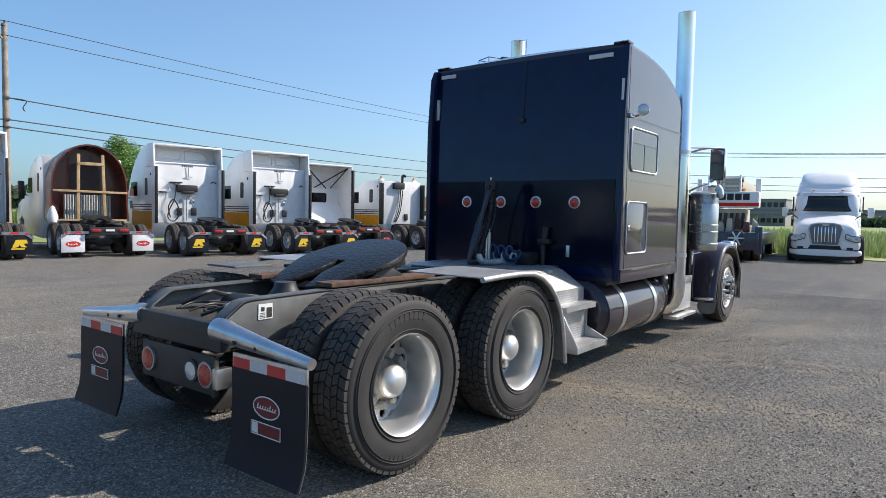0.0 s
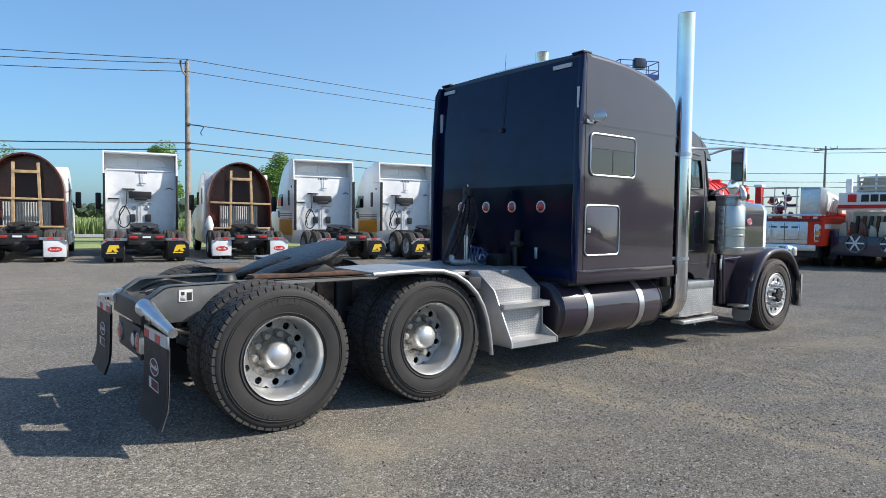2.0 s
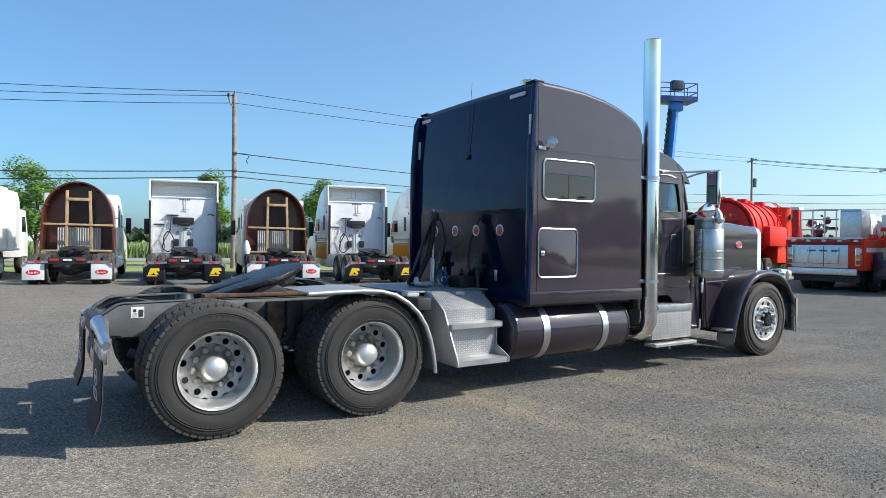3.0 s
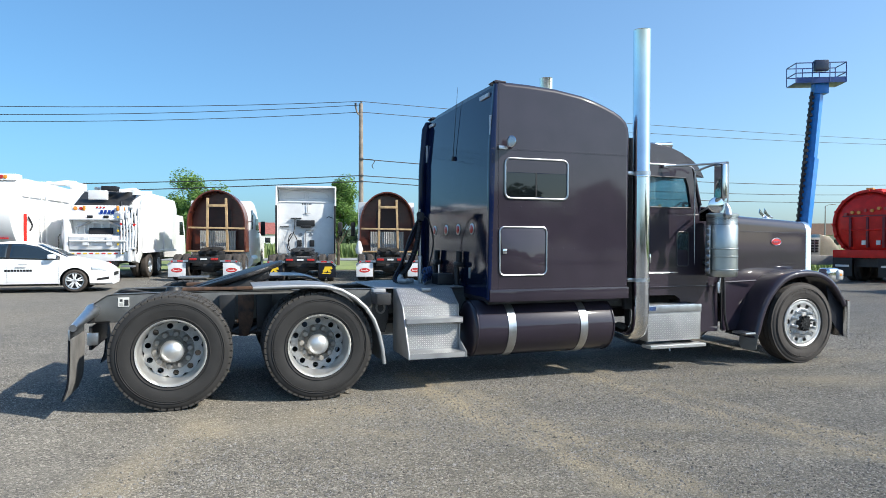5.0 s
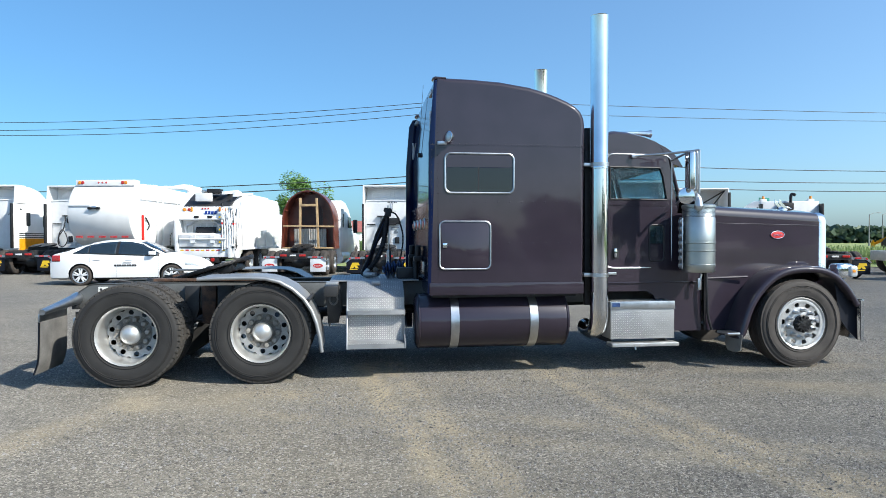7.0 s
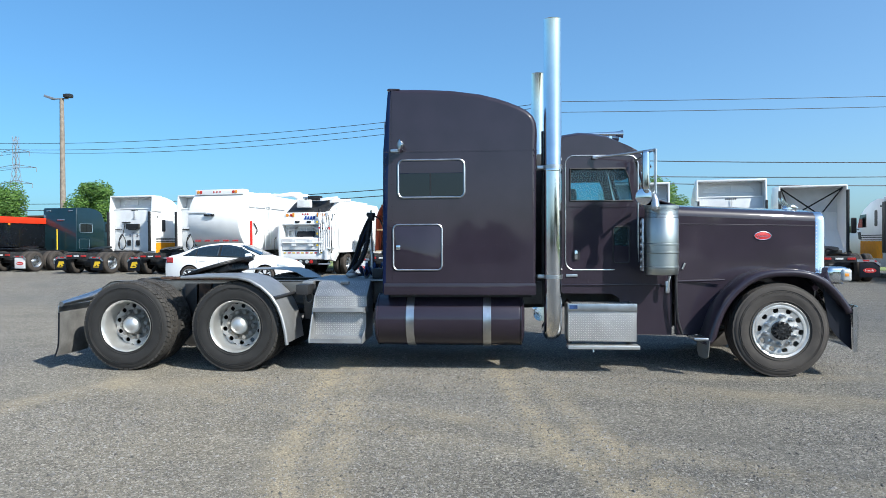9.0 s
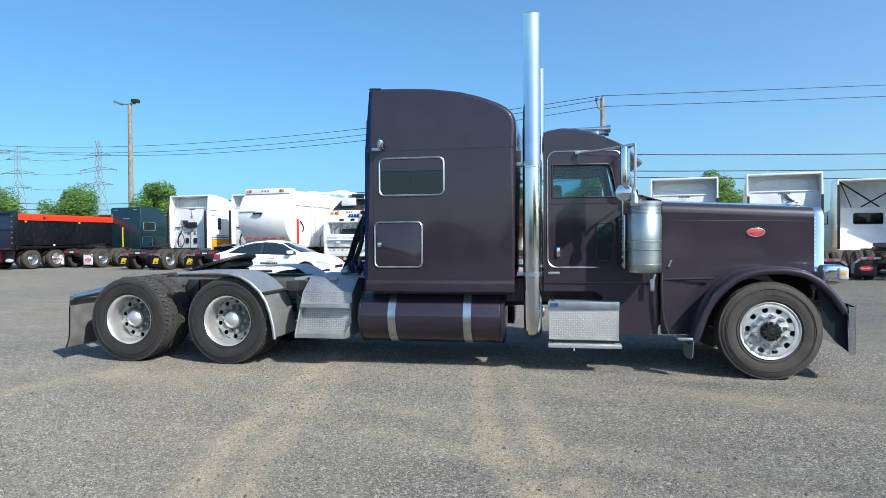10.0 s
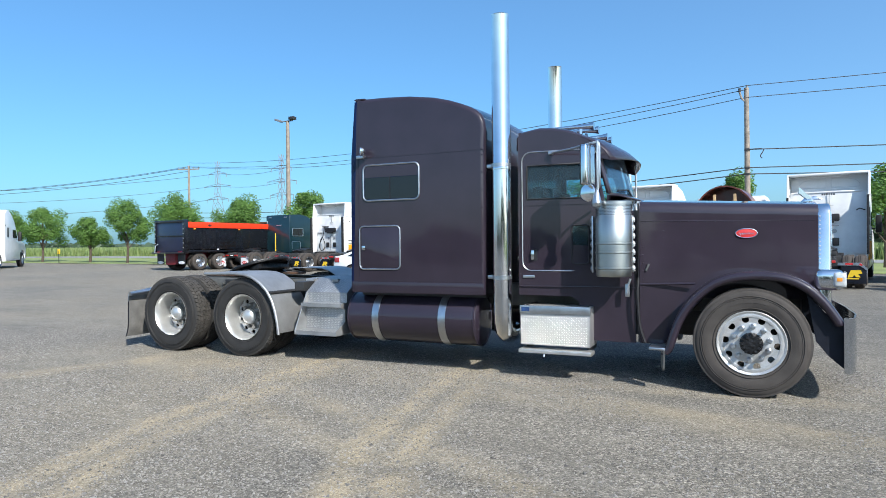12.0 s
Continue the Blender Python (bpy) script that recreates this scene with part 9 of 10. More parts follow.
def white_nose_tractor(m):
    """Faces the yard: its nose is at y = 0, and it runs back along y."""
    t = thing("parked_tractor", "white streamlined tractor facing the yard with grey-blue grille", "truck")
    # cab and bonnet from rounded cross sections
    def loft(name, secs, mt):
        bm = B()
        rows = [[bm.verts.new((x, y, z)) for x, z in sec] for y, sec in secs]
        n = len(rows[0])
        for a, b in zip(rows, rows[1:]):
            for i in range(n):
                bm.faces.new((a[i], a[(i + 1) % n], b[(i + 1) % n], b[i]))
        bm.faces.new(rows[0])
        bm.faces.new(rows[-1])
        return part(name, bm, mt, t, smooth=50)

    def sec(w, z0, z1, p=4.0, taper=0.0):
        out = []
        for k in range(32):
            a = 2 * math.pi * k / 32
            c, d = math.cos(a), math.sin(a)
            x, z = math.copysign(abs(c) ** (2 / p), c), math.copysign(abs(d) ** (2 / p), d)
            out.append((x * w * (1 - taper * (z + 1) / 2), (z0 + z1) / 2 + z * (z1 - z0) / 2))
        return out
    loft("bonnet", [(-0.04, sec(0.95, 0.48, 1.24, 5, 0.15)), (0.02, sec(1.12, 0.44, 1.38, 5, 0.18)), (0.14, sec(1.19, 0.42, 1.48, 5, 0.2)), (0.45, sec(1.22, 0.42, 1.58, 5, 0.2)), (0.95, sec(1.23, 0.42, 1.70, 4.5, 0.24)), (1.5, sec(1.23, 0.42, 1.86, 5, 0.15)), (1.75, sec(1.22, 0.42, 1.98, 5, 0.1))], WHITE)
    loft("cab_body", [(1.55, sec(1.08, 0.5, 1.98, 5, 0.05)), (1.72, sec(1.16, 0.5, 2.28, 5, 0.06)), (1.95, sec(1.20, 0.5, 2.66, 5, 0.08)), (2.1, sec(1.22, 0.5, 2.84, 5, 0.09)), (2.5, sec(1.23, 0.5, 3.08, 5, 0.1)), (3.1, sec(1.23, 0.5, 3.38, 5, 0.1)), (3.8, sec(1.23, 0.5, 3.56, 5, 0.08)), (5.8, sec(1.23, 0.5, 3.62, 6, 0.05))], WHITE)
    loft("roof_dome", [(2.2, sec(0.5, 2.7, 2.94, 3)), (2.4, sec(0.85, 2.7, 3.12, 3)), (2.8, sec(0.98, 2.8, 3.42, 3)), (3.3, sec(1.0, 2.9, 3.62, 3)), (4.4, sec(1.02, 3.0, 3.72, 4)), (5.7, sec(1.02, 3.0, 3.70, 4))], WHITE)
    # curved windscreen and its dark brow
    for nm, z0, z1, mt, lift in (("windscreen", 1.96, 2.60, DARKGLASS, 0.03), ("sun_visor", 2.58, 2.72, WHITEDULL, 0.06)):
        bm = B()
        g = []
        for i in range(9):
            x = -1.12 + 2.24 * i / 8
            g.append([bm.verts.new((x * (1 - 0.06 * j / 3), 1.50 + (z0 + (z1 - z0) * j / 3 - 1.98) * 0.62 + 0.30 * abs(x / 1.1) ** 3 - lift, z0 + (z1 - z0) * j / 3)) for j in range(4)])
        for c0, c1 in zip(g, g[1:]):
            for j in range(3):
                bm.faces.new((c0[j], c1[j], c1[j + 1], c0[j + 1]))
        w = part(nm, bm, mt, t)
        so = w.modifiers.new("thick", "SOLIDIFY")
        so.thickness, so.offset = 0.03, 0
    for x in (-0.35, 0.35):
        part("wiper", tube(B(), [(x, 1.42, 1.97), (x + 0.3, 1.5, 2.1)], 0.012, 6), BLACK, t)
    gr = part("grille", prism(B(), [(-0.42, 0.68), (-0.54, 1.26), (-0.47, 1.42), (-0.25, 1.47), (0.25, 1.47), (0.47, 1.42), (0.54, 1.26), (0.42, 0.68)], "y", -0.10, 0.1, 0.03), STEELGREY, t, "blue-grey grille with bright bars")
    rim = [(-0.43, 0.67), (-0.55, 1.26), (-0.48, 1.43), (-0.25, 1.485), (0.25, 1.485), (0.48, 1.43), (0.55, 1.26), (0.43, 0.67), (-0.43, 0.67)]
    part("grille_frame", tube(B(), [(p[0], -0.10, p[1]) for p in rim], 0.03, 8), STAIN, gr)
    for k in range(7):
        part("grille_bar", box(B(), -0.36 + k * 0.112, -0.33 + k * 0.112, -0.135, -0.09, 0.78, 1.34, 0.01), CHROME, gr)
    part("grille_badge", prism(B(), [(0.12 * math.cos(k * math.pi / 10), 1.43 + 0.05 * math.sin(k * math.pi / 10)) for k in range(20)], "y", -0.135, -0.09), REFLECT, gr)
    for s in (-1, 1):
        lamp = part("head_lamp", prism(B(), [(s * 0.66, 0.90), (s * 0.98, 0.80), (s * 1.13, 0.82), (s * 1.15, 0.96), (s * 1.05, 1.02), (s * 0.84, 1.02), (s * 0.70, 1.10), (s * 0.645, 1.06)], "y", -0.085, 0.32, 0.02), CLEARLENS, t)
        part("lamp_surround", tube(B(), [(s * p[0], -0.088, p[1]) for p in ((0.66, 0.90), (0.98, 0.80), (1.13, 0.82), (1.15, 0.96), (1.05, 1.02), (0.84, 1.02), (0.70, 1.10), (0.645, 1.06), (0.66, 0.90))], 0.014, 6), BLACK, lamp)
        for x in (0.78, 0.98):
            part("projector", lathe(B(), [(0.05, 0.0), (0.045, -0.012), (0.03, -0.004), (0.0, 0.0)], 14, Matrix.Translation((s * x, -0.086, 0.93))), TRIM, lamp)
        part("fog_lamp", box(B(), s * 0.80 - 0.1, s * 0.80 + 0.1, -0.06, 0.1, 0.52, 0.60, 0.01), BLACK, t)
        part("door_mirror", box(B(), *sorted((s * 1.36, s * 1.58)), 1.75, 1.9, 1.72, 2.12, 0.06, 3), WHITE, t)
        part("mirror_arm", tube(B(), [(s * 1.2, 1.95, 1.85), (s * 1.4, 1.85, 1.85)], 0.03, 8), BLACK, t)
        part("hood_mirror", tube(B(), [(s * 0.95, 1.0, 1.66), (s * 1.22, 0.75, 1.88), (s * 1.3, 0.7, 1.80)], [0.02, 0.025, 0.06], 8), BLACK, t)
        part("side_glass", prism(B(), [(2.1, 1.95), (2.25, 2.55), (3.0, 2.55), (3.0, 1.95)], "x", *sorted((s * 1.19, s * 1.235))), DARKGLASS, t)
        part("side_skirt", box(B(), *sorted((s * 1.16, s * 1.24)), 2.1, 6.2, 0.35, 0.95, 0.03), WHITE, t)
        part("wheel_arch", prism(B(), [(0.95 + 0.56 * math.cos(k * math.pi / 12), 0.5 + 0.56 * math.sin(k * math.pi / 12)) for k in range(13)], "x", *sorted((s * 1.1, s * 1.245))), BLACK, t)
        small_wheel(t, s * 1.14, 0.95, outer=s)
        small_wheel(t, s * 1.06, 7.2, outer=s)
        small_wheel(t, s * 1.06, 8.5, outer=s)
        part("marker_lamp", box(B(), s * 0.5 - 0.05, s * 0.5 + 0.05, 1.93, 2.0, 2.77, 2.81, 0.01), AMBER, t)
    part("lower_grille", prism(B(), [(-0.55, 0.52), (-0.48, 0.66), (0.48, 0.66), (0.55, 0.52)], "y", -0.07, 0.1, 0.02), BLACK, t)
    loft("front_bumper", [(-0.06, sec(0.95, 0.26, 0.50, 5)), (0.05, sec(1.15, 0.25, 0.52, 5)), (0.4, sec(1.2, 0.25, 0.52, 5))], WHITE)
    part("bumper_trim", box(B(), -1.1, 1.1, -0.05, 0.3, 0.485, 0.52, 0.01), BLACK, t)
    part("air_dam", box(B(), -1.05, 1.05, 0.05, 0.4, 0.13, 0.27, 0.02), BLACK, t)
    part("chassis", box(B(), -0.5, 0.5, 1.0, 9.2, 0.6, 0.95), FRAME, t)
    t.matrix_basis = m
    return t


place(white_nose_tractor, 25.0, -0.45, -84)


def boom_lift(m):
    t = thing("boom_lift", "blue telescopic boom lift on a carrier truck, platform raised", "lift")
    part("carrier", box(B(), -2.3, 3.2, -1.1, 1.1, 0.55, 0.95, 0.03), CORR, t)
    part("engine_box", box(B(), -1.3, 0.15, -1.0, -0.4, 0.95, 1.75, 0.04), CORR, t)
    bm = B()
    for i in range(7):
        for j in range(5):
            box(bm, -1.22 + i * 0.19, -1.08 + i * 0.19, -1.012, -0.998, 1.1 + j * 0.12, 1.18 + j * 0.12)
    part("engine_grille", bm, BLACK, t)
    part("turret", prism(B(), [(0.2, 0.95), (0.25, 1.9), (0.7, 1.8), (1.15, 1.2), (1.2, 0.95)], "y", -0.7, 0.6, 0.06), CREAM, t)
    part("boom_base", tube(B(), [(-0.2, 0, 1.4), (0.15, -0.05, 5.4)], 0.32, 4), BLUE, t)
    part("boom_upper", tube(B(), [(0.15, -0.05, 5.4), (0.4, -0.1, 8.7)], 0.25, 4), BLUE, t)
    part("boom_head", box(B(), 0.15, 0.75, -0.35, 0.15, 8.3, 8.8, 0.05), BLUE, t)
    part("swivel", lathe(B(), [(0.45, 0), (0.45, 0.5), (0.3, 0.55), (0, 0.55)], 20, Matrix.Translation((-0.2, 0.1, 0.94)) @ Matrix.Rotation(math.pi / 2, 4, "X")), BLUE, t)
    part("hose_chain", tube(B(), [(-0.5, -0.1, 1.8), (-0.2, -0.15, 5.4), (0.07, -0.2, 8.4)], 0.06, 6), BLACK, t)
    for k in range(24):
        f = k / 23
        part("chain_link", box(B(), -0.60 + f * 0.58, -0.42 + f * 0.58, -0.25, -0.12, 1.9 + f * 6.2, 2.02 + f * 6.2), BLACK, t)
    pf = part("platform", box(box(B(), -0.75, 1.4, -0.5, 0.5, 8.75, 8.80, 0.01), -0.76, 1.41, -0.51, -0.49, 8.75, 9.0), RAILBLUE, t)
    for z in (9.2, 9.65):
        for a, b in (((-0.75, -0.5, z), (1.4, -0.5, z)), ((-0.75, 0.5, z), (1.4, 0.5, z)), ((-0.75, -0.5, z), (-0.75, 0.5, z)), ((1.4, -0.5, z), (1.4, 0.5, z))):
            part("guard_rail", tube(B(), [a, b], 0.024, 6), RAILBLUE, pf)
    for x in (-0.75, -0.05, 0.7, 1.4):
        for y in (-0.5, 0.5):
            part("rail_post", tube(B(), [(x, y, 8.8), (x, y, 9.65)], 0.022, 6), RAILBLUE, pf)
    part("control_box", box(B(), 0.0, 0.6, -0.65, -0.4, 9.25, 9.75, 0.05), NAVY, pf)
    for x in (-1.6, 2.4):
        for y in (-0.95, 0.95):
            w = small_wheel(t, 0, 0, rim=False, outer=1)
            w.matrix_basis = Matrix.Translation((x, y, 0.5)) @ Matrix.Rotation(0, 4, "Z")
    t.matrix_basis = m
    return t


place(boom_lift, 25.85, 15.02, -25)


def wheel_loader(m):
    """A wheel loader beyond the meadow; its bucket end is at -x."""
    t = thing("wheel_loader", "yellow wheel loader with a dark cab beyond the meadow", "loader")
    part("engine_hood", prism(B(), [(0.3, 1.3), (0.3, 2.35), (2.5, 2.15), (2.75, 1.75), (2.75, 1.1), (1.2, 1.1)], "y", -0.8, 0.8, 0.06), YELLOW, t)
    part("counterweight", box(B(), 2.55, 3.0, -1.1, 1.1, 0.9, 1.5, 0.08), YELLOW, t)
    part("frame", box(B(), -2.2, 2.5, -0.5, 0.5, 0.75, 1.3, 0.05), YELLOW, t)
    part("cab_frame", prism(B(), [(-1.2, 1.3), (-1.05, 1.9), (-1.0, 3.3), (0.35, 3.3), (0.35, 1.3)], "y", -0.75, 0.75, 0.04), BLACK, t)
    for s in (-1, 1):
        part("cab_window", prism(B(), [(-0.98, 1.95), (-0.92, 3.15), (-0.35, 3.15), (-0.35, 1.7)], "y", *sorted((s * 0.75, s * 0.76))), DARKGLASS, t)
        part("cab_window", prism(B(), [(-0.27, 1.7), (-0.27, 3.15), (0.26, 3.15), (0.26, 1.9)], "y", *sorted((s * 0.75, s * 0.76))), DARKGLASS, t)
        part("fender", prism(B(), [(0.6, 1.55), (0.9, 1.75), (2.1, 1.75), (2.4, 1.5), (2.3, 1.45), (2.05, 1.65), (0.95, 1.65), (0.7, 1.48)], "y", *sorted((s * 0.8, s * 1.3))), BLACK, t)
        part("lift_arm", prism(B(), [(-1.3, 1.9), (-1.1, 1.7), (-2.9, 0.75), (-3.2, 0.5), (-3.25, 0.75), (-2.8, 1.15)], "y", *sorted((s * 0.5, s * 0.65)), 0.02), YELLOW, t)
        for k in range(3):
            part("cab_step", box(B(), -0.2, 0.4, *sorted((s * 0.8, s * 1.1)), 0.6 + 0.3 * k, 0.65 + 0.3 * k), BLACK, t)
        for x in (-1.6, 1.5):
            w = part("loader_wheel", lathe(B(), [(0.38, 0.2), (0.4, 0.28), (0.7, 0.28), (0.78, 0.2), (0.8, 0), (0.78, -0.2), (0.4, -0.28)], 28), BGTYRE, t)
            w.matrix_basis = Matrix.Translation((x, s * 1.05, 0.8)) @ Matrix.Rotation(0 if s > 0 else math.pi, 4, "Z")
            part("rim", lathe(B(), [(0.4, 0.26), (0.33, 0.15), (0.15, 0.12), (0, 0.16)], 20), YELLOW, w)
    part("cab_roof", box(B(), -1.15, 0.45, -0.85, 0.85, 3.3, 3.45, 0.05), WHITEDULL, t)
    part("bucket", prism(B(), [(-3.1, 0.15), (-3.0, 0.6), (-3.1, 1.2), (-3.25, 1.25), (-3.35, 0.9), (-3.3, 0.4), (-4.2, 0.1), (-4.2, 0.03)], "y", -1.4, 1.4), YELLOW, t)
    part("exhaust", tube(B(), [(1.2, 0.3, 2.2), (1.2, 0.3, 2.9)], 0.06, 8), BLACK, t)
    t.matrix_basis = m
    return t


place(wheel_loader, 60.5, 53.2, -40)


# ---- trees, poles, wires, distance ----
def tree(name, label, x, y, h, spread, seed, leaf=LEAF, leaves=15000, size=0.072, group="roadside trees", trunk=0.28):
    rnd = random.Random(seed)
    t = thing(name, label, "tree", group, Matrix.Translation((x, y, rise(x, y))))
    th = h * trunk
    bm = tube(B(), [(0, 0, 0), (0.03, 0.02, th * 0.5), (0.0, 0.05, th), (0.05, 0, h * 0.6), (0.0, 0.0, h * 0.85)], [0.11, 0.09, 0.08, 0.05, 0.015], 8)
    limbs = []
    for k in range(9):
        a = k * 2.4 + rnd.random()
        z0 = th * (0.75 + 0.1 * k)
        r = spread * rnd.uniform(0.5, 0.85)
        end = Vector((math.cos(a) * r, math.sin(a) * r, min(h * 0.92, z0 + h * rnd.uniform(0.18, 0.38))))
        tube(bm, [(0, 0, z0), end * 0.5 + Vector((0, 0, z0 * 0.5 + 0.05)), end], [0.045, 0.03, 0.01], 6)
        limbs.append(end)
    part("trunk", bm, BARK, t)
    clumps = [(Vector((rnd.gauss(0, 0.35) * spread, rnd.gauss(0, 0.35) * spread, h * rnd.uniform(trunk + 0.12, 0.92))), rnd.uniform(0.25, 0.5) * spread) for k in range(16)]
    clumps += [(e, 0.42 * spread * rnd.uniform(0.7, 1.1)) for e in limbs] + [(Vector((0, 0, h * 0.9)), 0.3 * spread)]
    verts, faces = [], []
    for k in range(leaves):
        c, r = clumps[rnd.randrange(len(clumps))]
        d = Vector((rnd.gauss(0, 1), rnd.gauss(0, 1), rnd.gauss(0, 0.8))).normalized() * r * rnd.random() ** 0.33
        p = c + d
        n = (d.normalized() + Vector((rnd.gauss(0, 0.5), rnd.gauss(0, 0.5), rnd.gauss(0.3, 0.5)))).normalized()
        u, w = frame_for(n)
        s = size * rnd.uniform(0.6, 1.3)
        i = len(verts)
        verts += [p - u * s, p - w * s * 0.5, p + u * s, p + w * s * 0.5]
        faces.append((i, i + 1, i + 2, i + 3))
    me = bpy.data.meshes.new("crown")
    me.from_pydata([tuple(v) for v in verts], [], faces)
    me.materials.append(leaf)
    cr = new("crown", me)
    cr.parent = t
    return t


for i, (x, y, h, s) in enumerate(((-1.1, 32, 5.35, 1.75), (7.1, 32, 5.5, 1.4), (14.3, 32, 5.6, 1.7), (-19.8, 27.9, 5.1, 1.6), (-25.4, 27.9, 4.9, 1.7), (-31.6, 27.9, 5.6, 2.0), (-36.9, 27.9, 5.1, 1.7), (-41.3, 27.9, 3.8, 1.3), (-47.4, 27.9, 4.7, 1.8), (-52.2, 27.9, 4.5, 1.6))):
    tree("young_tree", "young leafy green tree with a thin trunk on the lawn edge", x, y, h, s, 20 + i)

# unseen trees behind the camera close the yard; their reflections darken the paint
for i in range(15):
    x = -26 + i * 6.0
    tall = min(1, max(0, (x - 6) / 16))
    tree("yard_tree", "unseen broad green tree, only reflected in the tractor's paint", x, -38 + 2.5 * math.sin(i * 2.1), 2.1 + 0.5 * math.sin(i * 2.9 + 1) + tall * (2.9 + 1.2 * math.sin(i * 1.7)), 2.4 + 0.9 * tall, 60 + i, LEAFDARK, 2000, 0.4, "trees along the yard", 0.16)


def wood_pole(x, y, h, arm=None, label="weathered wooden utility pole with wire insulators"):
    t = thing("utility_pole", label, "pole", "utility poles", Matrix.Translation((x, y, rise(x, y))))
    part("pole_shaft", tube(B(), [(0, 0, 0), (0.02, 0, h * 0.5), (0, 0, h)], [0.16, 0.135, 0.11], 12), POLEWOOD, t)
    if arm:
        w, a = arm
        d = Vector((math.cos(radians(a)), math.sin(radians(a)), 0))
        part("cross_arm", box(B(), -w, w, -0.05, 0.05, h - 0.45, h - 0.33, m=Matrix.Rotation(radians(a), 4, "Z")), POLEWOOD, t)
        for k in (-1, -0.45, 0.45, 1):
            p = d * w * 0.95 * k
            part("insulator", tube(B(), [(p.x, p.y, h - 0.33), (p.x, p.y, h - 0.12)], 0.05, 8), TRIM, t)
    else:
        part("top_bracket", tube(B(), smooth_path([(0, 0, h - 0.7), (-0.2, -0.05, h - 0.55), (-0.32, -0.08, h - 0.2)], 4), 0.05, 8), POLEWOOD, t)
        part("insulator", tube(B(), [(-0.32, -0.08, h - 0.2), (-0.32, -0.08, h + 0.0)], 0.06, 8), FRAME, t)
        part("insulator", tube(B(), [(0.02, 0, h), (0.02, 0, h + 0.14)], 0.06, 8), TRIM, t)
        part("hanging_loop", tube(B(), smooth_path([(0.1, -0.1, 6.15), (0.75, -0.12, 6.12), (0.62, -0.15, 5.8), (0.7, -0.15, 5.65)], 4), 0.025, 6), WIRE, t)
        for z in (4.9, 5.22, 6.15):
            part("clamp", box(B(), -0.12, 0.12, -0.18, -0.1, z - 0.05, z + 0.05, 0.01), FRAME, t)
    return t


P0 = (7.77, 28.4)
wood_pole(*P0, 9.3)
wood_pole(-47.3, 44.2, 10.1, (1.25, 15), "pale utility pole with a cross-arm beside the far road")
right_pole = wood_pole(75, 40.6, 12.6, (1.5, 50))
part("transformer", tube(B(), [(0.45, -0.1, 8.9), (0.45, -0.1, 10.0)], 0.28, 14), STEELGREY, right_pole)
wood_pole(80, 27, 10.6, (1.6, 70))


def wire(a, b, sag, r=0.017):
    a, b = Vector(a), Vector(b)
    pts = [a.lerp(b, k / 18) - Vector((0, 0, sag * 4 * (k / 18) * (1 - k / 18))) for k in range(19)]
    tagged(part("power_line", tube(B(), pts, r, 6), WIRE), "thin black overhead line strung between poles", "cable", "overhead lines")


LEFT_LINES = ((9.40, 10.7, 1.1), (9.2, 10.3, 1.3), (8.8, 10.25, 1.4), (5.22, 5.24, 0.73), (4.9, 4.72, 0.78))
# towards the far roadside pole, then the other way along the lawn
for z0, z1, sag in LEFT_LINES:
    wire((P0[0], P0[1] - 0.1, z0), (-47.3, 44.2, z1), sag, 0.018 if z0 > 7 else 0.028)
for z0, zr, sag in ((9.40, 12.5, 0.3), (8.80, 12.1, 0.4), (6.15, 8.0, 0.7), (5.22, 7.0, 0.6), (4.90, 6.3, 0.72)):
    wire((P0[0], P0[1] - 0.1, z0), (75, 40.6, zr), sag, 0.018 if z0 > 7 else 0.028)
for dz in (0, -0.1, -0.5):
    wire((-47.3, 44.2, 10.3 + dz), (-105, 38, 9.6 + dz), 1.2, 0.025)
    wire((75, 40.6, 12.4 + dz), (80, 27, 10.3 + dz), 0.1, 0.03)
for z0, z1 in ((8.0, 7.4), (7.0, 6.4), (6.3, 5.8)):
    wire((75, 40.6, z0), (80, 27, z1), 0.1, 0.03)
    wire((80, 27, z1), (95, -30, z1 - 0.3), 0.6, 0.03)
for dz in (0, -0.1, -0.5):
    wire((80, 27, 10.3 + dz), (95, -30, 10.0 + dz), 0.6, 0.03)


def lamp_pole():
    x, y = -24.3, 32.2
    t = thing("lamp_post", "tall tan lamp post with two floodlight heads at the yard edge", "lamp post", "", Matrix.Translation((x, y, rise(x, y))))
    part("post", tube(B(), [(0, 0, 0), (0, 0, 11.0)], [0.2, 0.13], 12), POLEWOOD, t)
    part("arm", tube(B(), [(-0.75, 0, 11.0), (0.45, 0, 11.0)], 0.05, 8), STEELGREY, t)
    part("floodlight", box(B(), -0.3, 0.25, -0.2, 0.2, -0.08, 0.08, 0.03, m=Matrix.Translation((-0.85, 0, 11.1)) @ Matrix.Rotation(radians(20), 4, "Y")), STEELGREY, t)
    part("floodlight", box(B(), 0.2, 0.7, -0.2, 0.2, 11.05, 11.3, 0.05), FRAME, t)


lamp_pole()
mk = thing("marker_post", "small yellow marker board on a stake at the lawn edge", "marker", "", Matrix.Translation((-42.3, 25.9, rise(-42.3, 25.9))))
part("stake", tube(B(), [(0, 0, 0), (0, 0, 1.0)], 0.03, 6), FRAME, mk)
part("board", box(B(), -0.15, 0.15, -0.02, 0.02, 0.75, 1.15, 0.01), YELPRINT, mk)


